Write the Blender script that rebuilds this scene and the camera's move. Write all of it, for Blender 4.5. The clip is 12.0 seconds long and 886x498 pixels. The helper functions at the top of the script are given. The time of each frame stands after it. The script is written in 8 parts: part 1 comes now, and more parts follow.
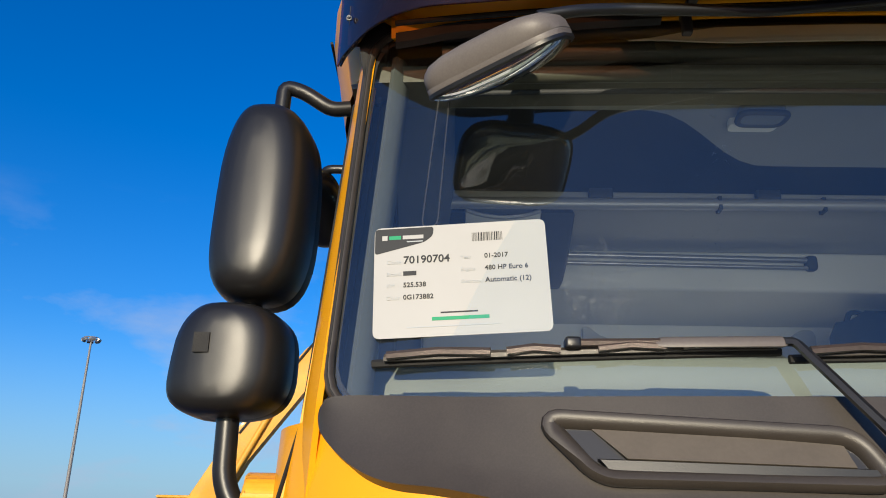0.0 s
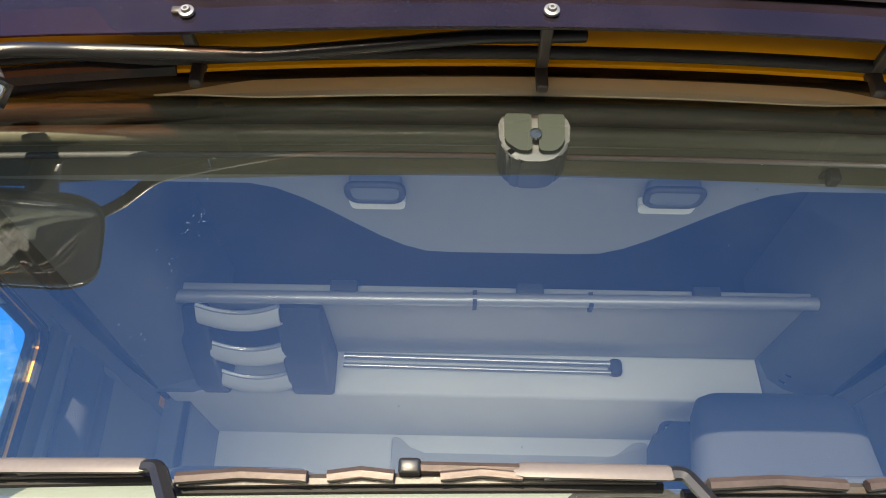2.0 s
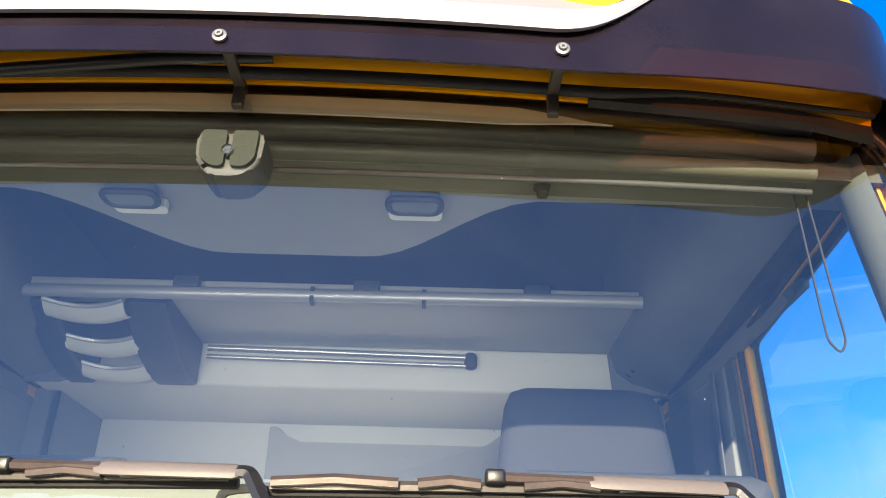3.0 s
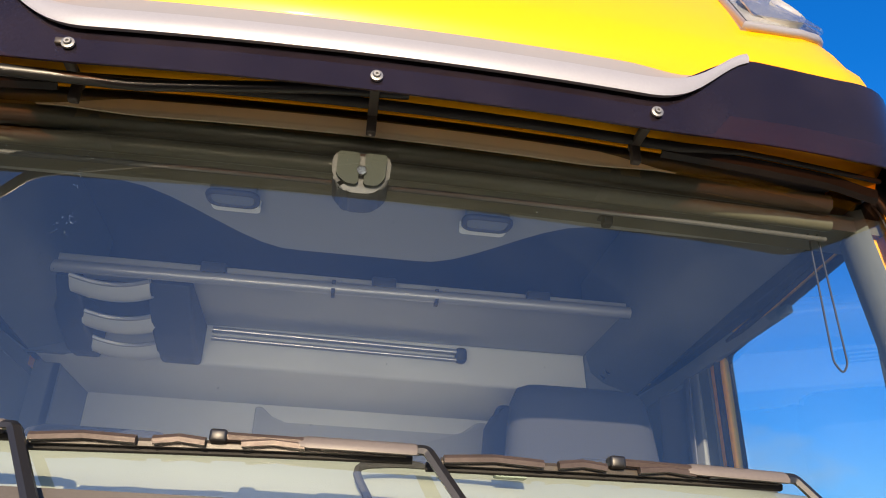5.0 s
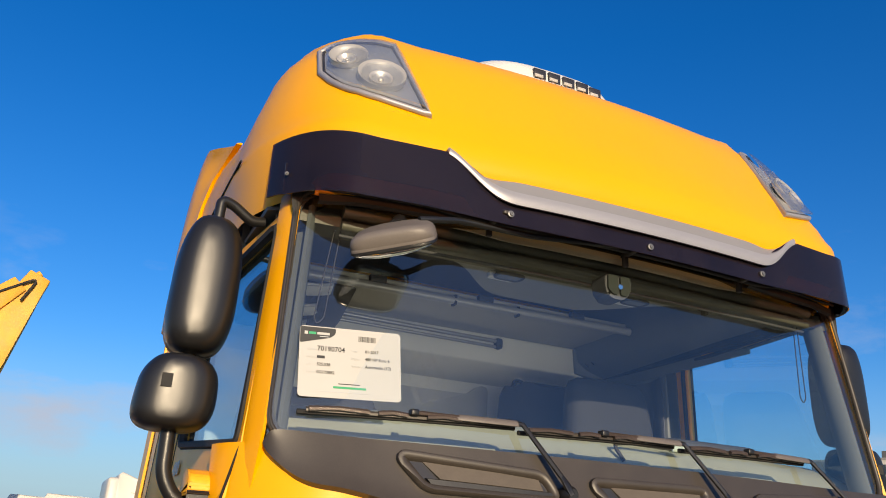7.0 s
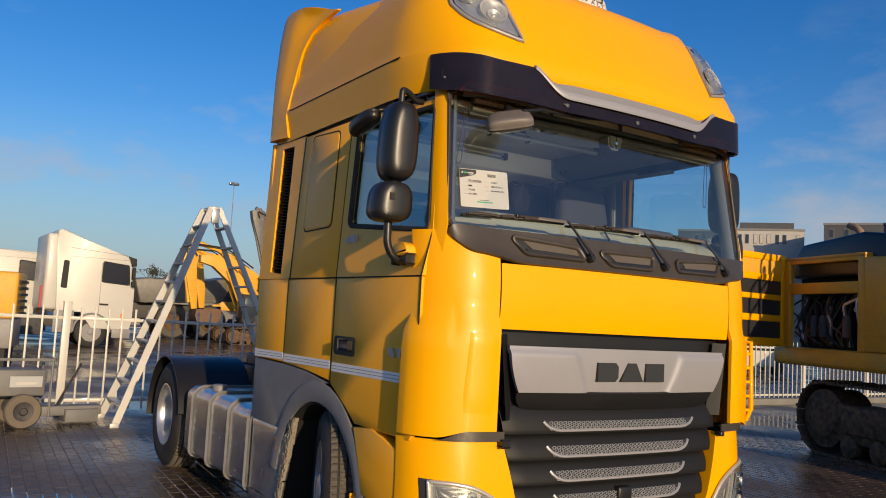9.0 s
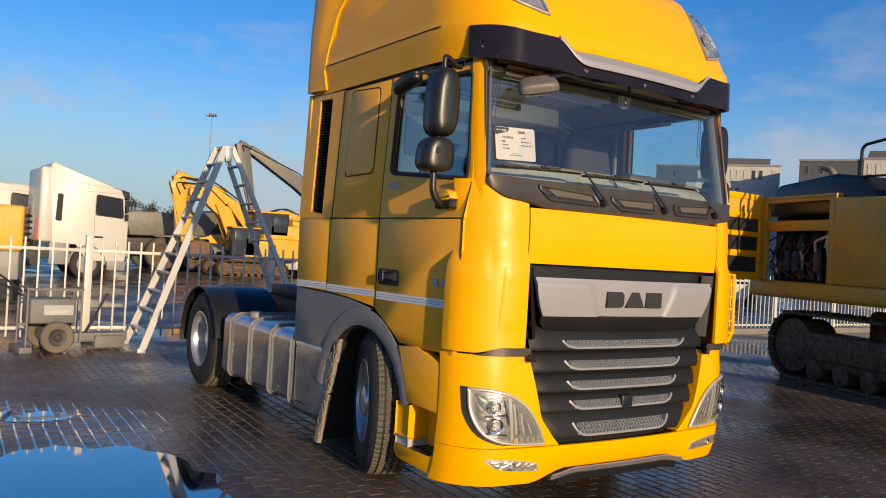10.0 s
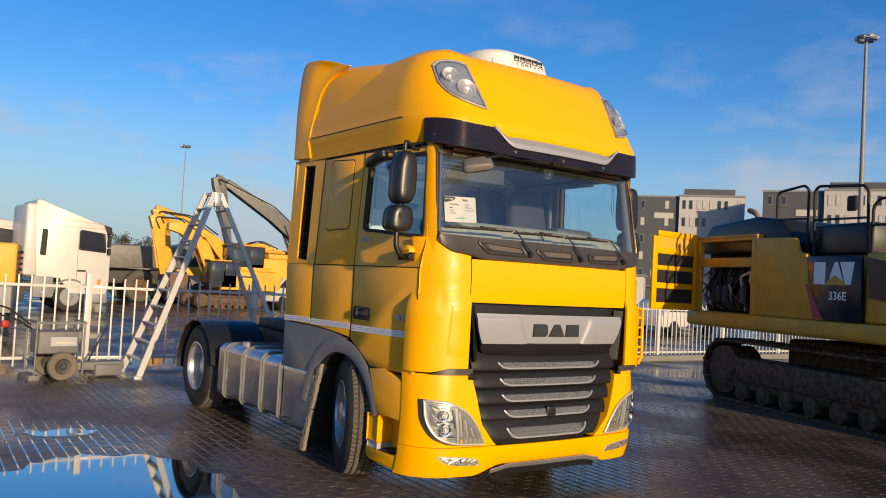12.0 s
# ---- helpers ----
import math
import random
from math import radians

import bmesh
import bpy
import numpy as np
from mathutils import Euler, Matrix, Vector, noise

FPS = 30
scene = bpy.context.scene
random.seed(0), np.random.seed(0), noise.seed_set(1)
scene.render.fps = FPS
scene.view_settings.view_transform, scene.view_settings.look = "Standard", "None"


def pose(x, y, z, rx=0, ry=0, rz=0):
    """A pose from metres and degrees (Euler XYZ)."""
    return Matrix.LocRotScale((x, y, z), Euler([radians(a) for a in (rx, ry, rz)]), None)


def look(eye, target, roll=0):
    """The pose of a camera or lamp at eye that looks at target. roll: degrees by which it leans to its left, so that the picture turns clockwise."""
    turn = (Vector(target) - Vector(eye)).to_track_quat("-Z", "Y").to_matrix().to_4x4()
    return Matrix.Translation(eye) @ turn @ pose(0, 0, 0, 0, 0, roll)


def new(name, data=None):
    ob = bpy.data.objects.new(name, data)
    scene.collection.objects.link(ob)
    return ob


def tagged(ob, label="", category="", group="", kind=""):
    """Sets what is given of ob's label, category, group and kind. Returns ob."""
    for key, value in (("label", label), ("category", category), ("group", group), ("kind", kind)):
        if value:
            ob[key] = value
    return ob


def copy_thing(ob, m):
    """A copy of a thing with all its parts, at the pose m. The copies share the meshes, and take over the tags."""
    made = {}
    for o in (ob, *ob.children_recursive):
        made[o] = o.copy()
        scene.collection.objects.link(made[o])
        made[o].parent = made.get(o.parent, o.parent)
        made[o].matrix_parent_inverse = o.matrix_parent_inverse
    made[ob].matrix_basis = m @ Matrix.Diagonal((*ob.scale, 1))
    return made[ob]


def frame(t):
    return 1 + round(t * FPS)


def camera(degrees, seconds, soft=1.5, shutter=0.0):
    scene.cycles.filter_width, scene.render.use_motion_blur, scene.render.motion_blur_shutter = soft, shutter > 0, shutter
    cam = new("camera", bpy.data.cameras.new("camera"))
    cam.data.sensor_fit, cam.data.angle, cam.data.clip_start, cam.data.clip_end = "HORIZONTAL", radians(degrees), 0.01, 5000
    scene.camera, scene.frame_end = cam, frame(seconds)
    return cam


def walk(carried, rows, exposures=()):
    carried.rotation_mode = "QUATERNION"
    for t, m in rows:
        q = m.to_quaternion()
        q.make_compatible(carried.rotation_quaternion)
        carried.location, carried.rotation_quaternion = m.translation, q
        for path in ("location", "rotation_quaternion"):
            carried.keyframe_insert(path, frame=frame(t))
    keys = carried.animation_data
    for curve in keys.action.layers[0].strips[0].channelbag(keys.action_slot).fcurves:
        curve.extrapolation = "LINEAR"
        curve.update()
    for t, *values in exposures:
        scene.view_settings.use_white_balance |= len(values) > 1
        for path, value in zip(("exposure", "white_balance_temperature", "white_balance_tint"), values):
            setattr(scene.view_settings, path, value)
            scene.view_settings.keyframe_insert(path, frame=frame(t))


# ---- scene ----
cam = camera(57.6, 12.0, soft=1.0)

PATH = [
    (0, (-0.936, -1.056, 1.862), (-0.96, 0.825, 2.542), 1.0),
    (0.2, (-0.937, -0.948, 1.877), (-0.943, 0.874, 2.703), 0.9),
    (0.5, (-0.892, -0.867, 1.894), (-0.918, 0.895, 2.84), 1.2),
    (1, (-0.702, -0.809, 1.923), (-0.725, 0.952, 2.871), 1.3),
    (1.5, (-0.429, -0.788, 1.942), (-0.456, 0.979, 2.879), 1.3),
    (2, (-0.128, -0.784, 1.957), (-0.154, 0.993, 2.875), 1.4),
    (2.5, (0.112, -0.856, 1.953), (0.093, 0.931, 2.851), 1.4),
    (3, (0.334, -0.871, 1.965), (0.33, 0.921, 2.852), 1.6),
    (3.2, (0.43, -0.863, 1.97), (0.431, 0.932, 2.852), 1.8),
    (4, (0.494, -0.895, 1.957), (0.59, 0.91, 2.85), 1.9),
    (4.8, (0.118, -1.017, 1.932), (0.324, 0.774, 2.798), 2.1),
    (5, (-0.012, -1.064, 1.906), (0.209, 0.725, 2.772), 2.4),
    (5.5, (-0.441, -1.188, 1.824), (-0.076, 0.574, 2.696), 3.5),
    (6, (-0.802, -1.415, 1.881), (-0.354, 0.327, 2.756), 3.1),
    (6.5, (-1.144, -1.698, 1.869), (-0.635, 0.028, 2.741), 3.1),
    (7, (-1.592, -1.9, 1.779), (-0.836, -0.192, 2.495), 3.0),
    (7.2, (-1.78, -2.01, 1.732), (-0.985, -0.309, 2.421), 2.9),
    (8, (-2.475, -2.5, 1.63), (-1.535, -0.795, 2.11), 3.0),
    (8.8, (-3.138, -3.019, 1.57), (-2.085, -1.336, 1.813), 3.3),
    (9, (-3.295, -3.173, 1.598), (-2.227, -1.49, 1.766), 3.2),
    (9.5, (-3.683, -3.393, 1.59), (-2.575, -1.728, 1.616), 3.3),
    (10, (-3.988, -3.595, 1.594), (-2.863, -1.942, 1.6), 3.4),
    (10.5, (-4.206, -3.908, 1.618), (-3.06, -2.268, 1.595), 3.3),
    (11, (-4.358, -4.292, 1.616), (-3.196, -2.665, 1.587), 3.2),
    (11.5, (-4.579, -4.593, 1.643), (-3.409, -2.971, 1.658), 3.3),
    (12, (-4.682, -4.778, 1.697), (-3.508, -3.161, 1.779), 3.2),
]
EXPOSURE = [(0, -0.10, 6000, 8), (0.5, 0.15, 5950, 8), (1, 0.17, 6000, 8), (1.5, 0.50, 6250, 8), (2, 1.2, 6300, 8), (2.5, 1.48, 6350, 8), (3, 1.30, 6500, 9), (5, 0.64, 6800, 14), (5.5, 0.48, 6900, 15), (6, 0.28, 6900, 13), (6.5, 0.05, 6900, 11), (7, 0.0, 6950, 12), (9, -0.30, 7350, 13), (9.5, -0.12, 7350, 13), (12, -0.03, 7400, 13)]
walk(cam, [(t, look(eye, target, roll)) for t, eye, target, roll in PATH], EXPOSURE)

# ---- light ----
SUN_AZ, SUN_EL = radians(187.4), radians(11.0)
world = bpy.data.worlds.new("world")
scene.world = world
world.use_nodes = True
wn, wl = world.node_tree.nodes, world.node_tree.links
wn.clear()
sky = wn.new("ShaderNodeTexSky")
sky.sky_type, sky.sun_disc = "NISHITA", False
sky.sun_elevation, sky.sun_rotation = SUN_EL, SUN_AZ
sky.air_density, sky.dust_density, sky.ozone_density = 1.0, 0.8, 4.0
bg, wout = wn.new("ShaderNodeBackground"), wn.new("ShaderNodeOutputWorld")
# thin broken cloud low over the horizon
wco, wmap, cn, cr = wn.new("ShaderNodeTexCoord"), wn.new("ShaderNodeMapping"), wn.new("ShaderNodeTexNoise"), wn.new("ShaderNodeMapRange")
wmap.inputs["Scale"].default_value = (2.0, 2.0, 5.0)
cn.inputs["Scale"].default_value, cn.inputs["Detail"].default_value, cn.inputs["Roughness"].default_value = 1.9, 8.0, 0.58
cr.inputs["From Min"].default_value, cr.inputs["From Max"].default_value = 0.515, 0.70
cr.inputs["To Max"].default_value = 0.85
wsep, wlow, wmul, wmix = wn.new("ShaderNodeSeparateXYZ"), wn.new("ShaderNodeMapRange"), wn.new("ShaderNodeMath"), wn.new("ShaderNodeMix")
wlow.inputs["From Min"].default_value, wlow.inputs["From Max"].default_value = 0.38, 0.14
wmul.operation = "MULTIPLY"
wmix.data_type = "RGBA"
wmix.inputs["B"].default_value = (2.4, 2.7, 3.35, 1)
wl.new(wco.outputs["Generated"], wmap.inputs["Vector"])
wl.new(wmap.outputs["Vector"], cn.inputs["Vector"])
wl.new(cn.outputs["Fac"], cr.inputs["Value"])
wl.new(wco.outputs["Generated"], wsep.inputs["Vector"])
wl.new(wsep.outputs["Z"], wlow.inputs["Value"])
wl.new(cr.outputs["Result"], wmul.inputs[0])
wl.new(wlow.outputs["Result"], wmul.inputs[1])
wl.new(wmul.outputs["Value"], wmix.inputs["Factor"])
wsat = wn.new("ShaderNodeHueSaturation")
wsat.inputs["Hue"].default_value, wsat.inputs["Saturation"].default_value = 0.513, 1.26
wl.new(sky.outputs["Color"], wsat.inputs["Color"])
haze, hfac = wn.new("ShaderNodeMix"), wn.new("ShaderNodeMapRange")
haze.data_type = "RGBA"
haze.inputs["B"].default_value = (1.60, 2.40, 3.35, 1)
hfac.interpolation_type = "SMOOTHSTEP"
hfac.inputs["From Min"].default_value, hfac.inputs["From Max"].default_value, hfac.inputs["To Max"].default_value = 0.24, -0.02, 0.85
wl.new(wsep.outputs["Z"], hfac.inputs["Value"])
wl.new(hfac.outputs["Result"], haze.inputs["Factor"])
wl.new(wsat.outputs["Color"], haze.inputs["A"])
wl.new(haze.outputs["Result"], wmix.inputs["A"])
wl.new(wmix.outputs["Result"], bg.inputs["Color"])
bg.inputs["Strength"].default_value = 0.202
wl.new(bg.outputs["Background"], wout.inputs["Surface"])

sun = new("sun", bpy.data.lights.new("sun", "SUN"))
sun.data.energy, sun.data.angle, sun.data.color = 5.0, radians(0.55), (1.0, 0.82, 0.57)
TO_SUN = Vector((math.sin(SUN_AZ) * math.cos(SUN_EL), math.cos(SUN_AZ) * math.cos(SUN_EL), math.sin(SUN_EL)))
sun.matrix_world = look(TO_SUN * 60, (0, 0, 0))
# daylight and the low sun thrown up by the wet yard, through the truck's windscreen
screen_light = new("screen_light", bpy.data.lights.new("screen_light", "AREA"))
screen_light.data.shape, screen_light.data.size, screen_light.data.size_y = "RECTANGLE", 1.75, 0.50
screen_light.data.energy, screen_light.data.color, screen_light.data.spread = 2.05, (1.0, 0.95, 0.78), radians(95)
screen_light.matrix_world = look((0.0, 0.215, 2.38), (0.08, 1.2, 2.44))


# ---- materials ----
def material(name, color, rough=0.5, metal=0.0, coat=0.0, spec=0.5, vary=0.0, vary_scale=6.0, fine=0.0, fine_scale=180.0, bump=0.0, bump_scale=120.0,
             rough_vary=0.0, dust=0.0, dust_color=(0.35, 0.3, 0.22), random=0.0, emission=0.0):
    """A plain surface with stains at one scale and grain at another, in metres."""
    m = bpy.data.materials.new(name)
    m.use_nodes = True
    n, l = m.node_tree.nodes, m.node_tree.links
    b = n["Principled BSDF"]
    b.inputs["Roughness"].default_value, b.inputs["Metallic"].default_value = rough, metal
    b.inputs["Coat Weight"].default_value, b.inputs["Coat Roughness"].default_value = coat, 0.05
    b.inputs["Specular IOR Level"].default_value = spec
    b.inputs["Base Color"].default_value = (*color, 1)
    geo = n.new("ShaderNodeNewGeometry")
    src = None

    def noise_at(scale, detail=4.0):
        t = n.new("ShaderNodeTexNoise")
        t.inputs["Scale"].default_value, t.inputs["Detail"].default_value = scale, detail
        l.new(geo.outputs["Position"], t.inputs["Vector"])
        return t.outputs["Fac"]

    def mix(a, bcol, fac, amount):
        x = n.new("ShaderNodeMix")
        x.data_type = "RGBA"
        mr = n.new("ShaderNodeMapRange")
        mr.inputs["From Min"].default_value, mr.inputs["From Max"].default_value = 0.35, 0.72
        mr.inputs["To Max"].default_value = amount
        l.new(fac, mr.inputs["Value"])
        l.new(mr.outputs["Result"], x.inputs["Factor"])
        if a is None:
            x.inputs["A"].default_value = (*color, 1)
        else:
            l.new(a, x.inputs["A"])
        x.inputs["B"].default_value = (*bcol, 1)
        return x.outputs["Result"]

    if vary:
        src = mix(src, [c * 0.45 for c in color], noise_at(vary_scale), vary)
    if dust:
        src = mix(src, dust_color, noise_at(vary_scale * 2.7, 8.0), dust)
    if fine:
        src = mix(src, [min(1, c * 1.7 + 0.02) for c in color], noise_at(fine_scale, 2.0), fine)
    if random:
        info, hsv = n.new("ShaderNodeObjectInfo"), n.new("ShaderNodeHueSaturation")
        mr = n.new("ShaderNodeMapRange")
        mr.inputs["To Min"].default_value, mr.inputs["To Max"].default_value = 1 - random, 1 + random
        l.new(info.outputs["Random"], mr.inputs["Value"])
        l.new(mr.outputs["Result"], hsv.inputs["Value"])
        hsv.inputs["Color"].default_value = (*color, 1)
        if src is not None:
            l.new(src, hsv.inputs["Color"])
        src = hsv.outputs["Color"]
    if src is not None:
        l.new(src, b.inputs["Base Color"])
    if rough_vary:
        mr = n.new("ShaderNodeMapRange")
        mr.inputs["To Min"].default_value, mr.inputs["To Max"].default_value = max(0.02, rough - rough_vary), min(1, rough + rough_vary)
        l.new(noise_at(vary_scale * 1.7), mr.inputs["Value"])
        l.new(mr.outputs["Result"], b.inputs["Roughness"])
    if bump:
        bp = n.new("ShaderNodeBump")
        bp.inputs["Strength"].default_value, bp.inputs["Distance"].default_value = bump, 0.003
        l.new(noise_at(bump_scale), bp.inputs["Height"])
        l.new(bp.outputs["Normal"], b.inputs["Normal"])
    if emission:
        b.inputs["Emission Color"].default_value, b.inputs["Emission Strength"].default_value = (*color, 1), emission
    return m


def glass_material(name, tint, face=0.06, rough=0.0, film=0.0, film_color=(0.70, 0.76, 0.72)):
    """A thin clear pane: it lets light straight through and mirrors more at a glancing view."""
    m = bpy.data.materials.new(name)
    m.use_nodes = True
    n, l = m.node_tree.nodes, m.node_tree.links
    n.clear()
    out, mixer, clear, gloss, lw, power, ramp = (n.new("ShaderNode" + q) for q in ("OutputMaterial", "MixShader", "BsdfTransparent", "BsdfGlossy", "LayerWeight", "Math", "MapRange"))
    clear.inputs["Color"].default_value = (*tint, 1)
    gloss.inputs["Roughness"].default_value = rough
    lw.inputs["Blend"].default_value = 0.5
    power.operation, power.inputs[1].default_value = "POWER", 4.0
    ramp.inputs["To Min"].default_value, ramp.inputs["To Max"].default_value = face, 0.95
    l.new(lw.outputs["Facing"], power.inputs[0])
    l.new(power.outputs["Value"], ramp.inputs["Value"])
    l.new(ramp.outputs["Result"], mixer.inputs["Fac"])
    l.new(clear.outputs["BSDF"], mixer.inputs[1])
    l.new(gloss.outputs["BSDF"], mixer.inputs[2])
    last = mixer
    if film:
        # a thin uneven film of dust that scatters light
        dirt, over, geo, tex, amount = (n.new("ShaderNode" + q) for q in ("BsdfDiffuse", "MixShader", "NewGeometry", "TexNoise", "MapRange"))
        dirt.inputs["Color"].default_value = (*film_color, 1)
        tex.inputs["Scale"].default_value, tex.inputs["Detail"].default_value = 7.0, 7.0
        amount.inputs["From Min"].default_value, amount.inputs["From Max"].default_value = 0.3, 0.8
        amount.inputs["To Min"].default_value, amount.inputs["To Max"].default_value = film * 0.7, film * 1.6
        l.new(geo.outputs["Position"], tex.inputs["Vector"])
        l.new(tex.outputs["Fac"], amount.inputs["Value"])
        l.new(amount.outputs["Result"], over.inputs["Fac"])
        l.new(mixer.outputs["Shader"], over.inputs[1])
        l.new(dirt.outputs["BSDF"], over.inputs[2])
        last = over
    l.new(last.outputs["Shader"], out.inputs["Surface"])
    return m


YELLOW = material("yellow_paint", (0.92, 0.404, 0.002), 0.38, spec=0.25, coat=0.10, vary=0.05, vary_scale=2.5, rough_vary=0.06, bump=0.03, bump_scale=60)
YELLOW_SIDE = material("dusty_yellow_paint", (0.98, 0.405, 0.004), 0.46, spec=0.4, coat=0.05, vary=0.05, vary_scale=3.0, dust=0.18, dust_color=(0.80, 0.48, 0.14), rough_vary=0.1, fine=0.15, fine_scale=70, bump=0.05, bump_scale=90)
NAVY = material("dark_gloss_plastic", (0.010, 0.011, 0.022), 0.20, spec=0.4, fine=0.10, fine_scale=260, rough_vary=0.05)
SMOKED = glass_material("smoked_visor_acrylic", (0.58, 0.36, 0.24), 0.04, 0.05, film=0.26, film_color=(0.042, 0.034, 0.050))
SILVER = material("silver_paint", (0.34, 0.335, 0.355), 0.42, metal=0.25, coat=0.05, fine=0.05, vary=0.08)
BLACK = material("black_plastic", (0.013, 0.0125, 0.0125), 0.36, fine=0.12, fine_scale=400, bump=0.05, bump_scale=700, rough_vary=0.08)
BLACK_WARM = material("weathered_black_plastic", (0.044, 0.036, 0.029), 0.42, fine=0.15, fine_scale=300, bump=0.06, bump_scale=600, vary=0.1, vary_scale=5, dust=0.03)
RUBBER = material("rubber", (0.014, 0.014, 0.014), 0.75, bump=0.3, bump_scale=200, dust=0.15, dust_color=(0.10, 0.09, 0.075), vary_scale=5)
GREY = material("grey_plastic", (0.21, 0.205, 0.21), 0.5, vary=0.25, vary_scale=4, dust=0.2, bump=0.15)
CHASSIS = material("dirty_chassis_steel", (0.035, 0.035, 0.038), 0.6, vary=0.3, dust=0.35, dust_color=(0.12, 0.10, 0.08), bump=0.3, bump_scale=60)
ALU = material("tank_aluminium", (0.56, 0.55, 0.54), 0.22, metal=0.85, bump=0.7, bump_scale=9, vary=0.55, vary_scale=5, dust=0.40, dust_color=(0.13, 0.115, 0.10), fine=0.15, fine_scale=60, rough_vary=0.15)
STEEL = material("rim_steel", (0.48, 0.49, 0.51), 0.33, metal=0.7, vary=0.2, dust=0.25)
RIM = material("silver_rim_paint", (0.60, 0.60, 0.60), 0.30, metal=0.75, vary=0.2, dust=0.2)
SLEEVE_PALE = material("pale_grey_plastic", (0.45, 0.43, 0.40), 0.5, vary=0.15)
TAPE = material("white_reflective_tape", (0.88, 0.87, 0.86), 0.35, fine=0.05)
TRIM_GREY = material("grey_trim_paint", (0.24, 0.24, 0.25), 0.45, vary=0.1)
LAMP_FLOOR = material("lamp_floor", (0.50, 0.52, 0.55), 0.25, metal=0.6)
TREAD = material("dusty_tread_rubber", (0.085, 0.072, 0.055), 0.85, vary=0.4, vary_scale=14, fine=0.4, fine_scale=120, bump=0.5, bump_scale=90)
# near black: shade of recesses, gaps and wheel arch put into the colour
DEEP = material("deep_shade_black", (0.006, 0.006, 0.006), 0.85)
GRILLE_BLACK = material("dull_black_grille_plastic", (0.008, 0.008, 0.009), 0.55, spec=0.35, fine=0.1, fine_scale=300, bump=0.05, bump_scale=600)
BOLT = material("dull_bolt_steel", (0.20, 0.20, 0.20), 0.45, metal=0.6)
CHROME = material("chrome", (0.75, 0.76, 0.78), 0.08, metal=1.0)
WHITE = material("white_paint", (0.57, 0.545, 0.49), 0.4, coat=0.2, vary=0.12, vary_scale=1.2, dust=0.06)
PAPER = material("white_paper", (0.48, 0.47, 0.445), 0.55, vary=0.06, vary_scale=9)
INK = material("dark_ink", (0.02, 0.022, 0.024), 0.6)
INK_PALE = material("pale_ink", (0.45, 0.47, 0.48), 0.6)
INK_GREEN = material("green_ink", (0.02, 0.33, 0.14), 0.6)
LENS = glass_material("lamp_lens", (0.95, 0.96, 0.96), 0.05)
ROOF_LENS = glass_material("hazed_lamp_lens", (0.93, 0.95, 0.96), 0.12, 0.05, film=0.05, film_color=(0.62, 0.66, 0.72))
WIND_GLASS = glass_material("windscreen_glass", (0.97, 1.0, 0.98), 0.13, film=0.0064)
SIDE_GLASS = glass_material("side_glass", (0.80, 0.95, 1.0), 0.14)
AMBER_SIDE = material("orange_marker", (0.75, 0.16, 0.02), 0.3, coat=0.3)
MUDDY = material("muddy_sunlit_rubber", (0.20, 0.17, 0.13), 0.9, vary=0.5, vary_scale=12, fine=0.5, fine_scale=90, bump=0.8, bump_scale=60)
WORN_METAL = material("worn_brown_paint", (0.075, 0.055, 0.048), 0.36, metal=0.25, vary=0.4, vary_scale=25, fine=0.2)
HOOD_GREY = material("weathered_grey_brown_plastic", (0.15, 0.13, 0.115), 0.48, vary=0.12, vary_scale=20, fine=0.15, fine_scale=300, bump=0.05, bump_scale=500)
SLEEVE = material("faded_beige_plastic", (0.14, 0.12, 0.108), 0.5, vary=0.15, vary_scale=15, fine=0.1)
CLOTH = material("grey_cloth", (0.17, 0.18, 0.19), 0.9, fine=0.2, fine_scale=500, bump=0.3, bump_scale=700)
TRIM_IN = material("interior_plastic", (0.27, 0.285, 0.28), 0.6, vary=0.15, vary_scale=3, bump=0.2, bump_scale=300)
TRIM_DARK = material("dark_interior_plastic", (0.045, 0.048, 0.052), 0.6, bump=0.2, bump_scale=300)


# ---- building blocks ----
def part(name, bm, mat, parent=None, label="", smooth=True):
    """One mesh object out of a bmesh, under a thing or a part."""
    bmesh.ops.recalc_face_normals(bm, faces=bm.faces)
    me = bpy.data.meshes.new(name)
    bm.to_mesh(me)
    bm.free()
    me.materials.append(mat)
    if smooth:
        me.shade_smooth()
        me.set_sharp_from_angle(angle=radians(46))
    ob = new(name, me)
    if parent is not None:
        ob.parent = parent
    if label:
        ob["label"] = label
    return ob


def thing(name, label, category, group="", kind="", at=None):
    ob = new(name)
    ob.empty_display_size = 0.1
    if at is not None:
        ob.matrix_basis = at
    return tagged(ob, label, category, group, kind)


def box(bm, x0, x1, y0, y1, z0, z1, bevel=0.0, seg=2, m=None):
    g = bmesh.ops.create_cube(bm, size=1.0)
    vs = g["verts"]
    for v in vs:
        v.co = Vector((x0 + (v.co.x + 0.5) * (x1 - x0), y0 + (v.co.y + 0.5) * (y1 - y0), z0 + (v.co.z + 0.5) * (z1 - z0)))
    if bevel:
        es = list({e for v in vs for e in v.link_edges})
        r = bmesh.ops.bevel(bm, geom=es, offset=bevel, segments=seg, affect="EDGES", profile=0.5)
        vs = list({v for f in r["faces"] for v in f.verts} | {v for v in vs if v.is_valid})
    if m is not None:
        bmesh.ops.transform(bm, matrix=m, verts=[v for v in vs if v.is_valid])
    return bm


def boxes(*rows, bevel=0.0, m=None):
    bm = bmesh.new()
    for r in rows:
        box(bm, *r, bevel=bevel, m=m)
    return bm


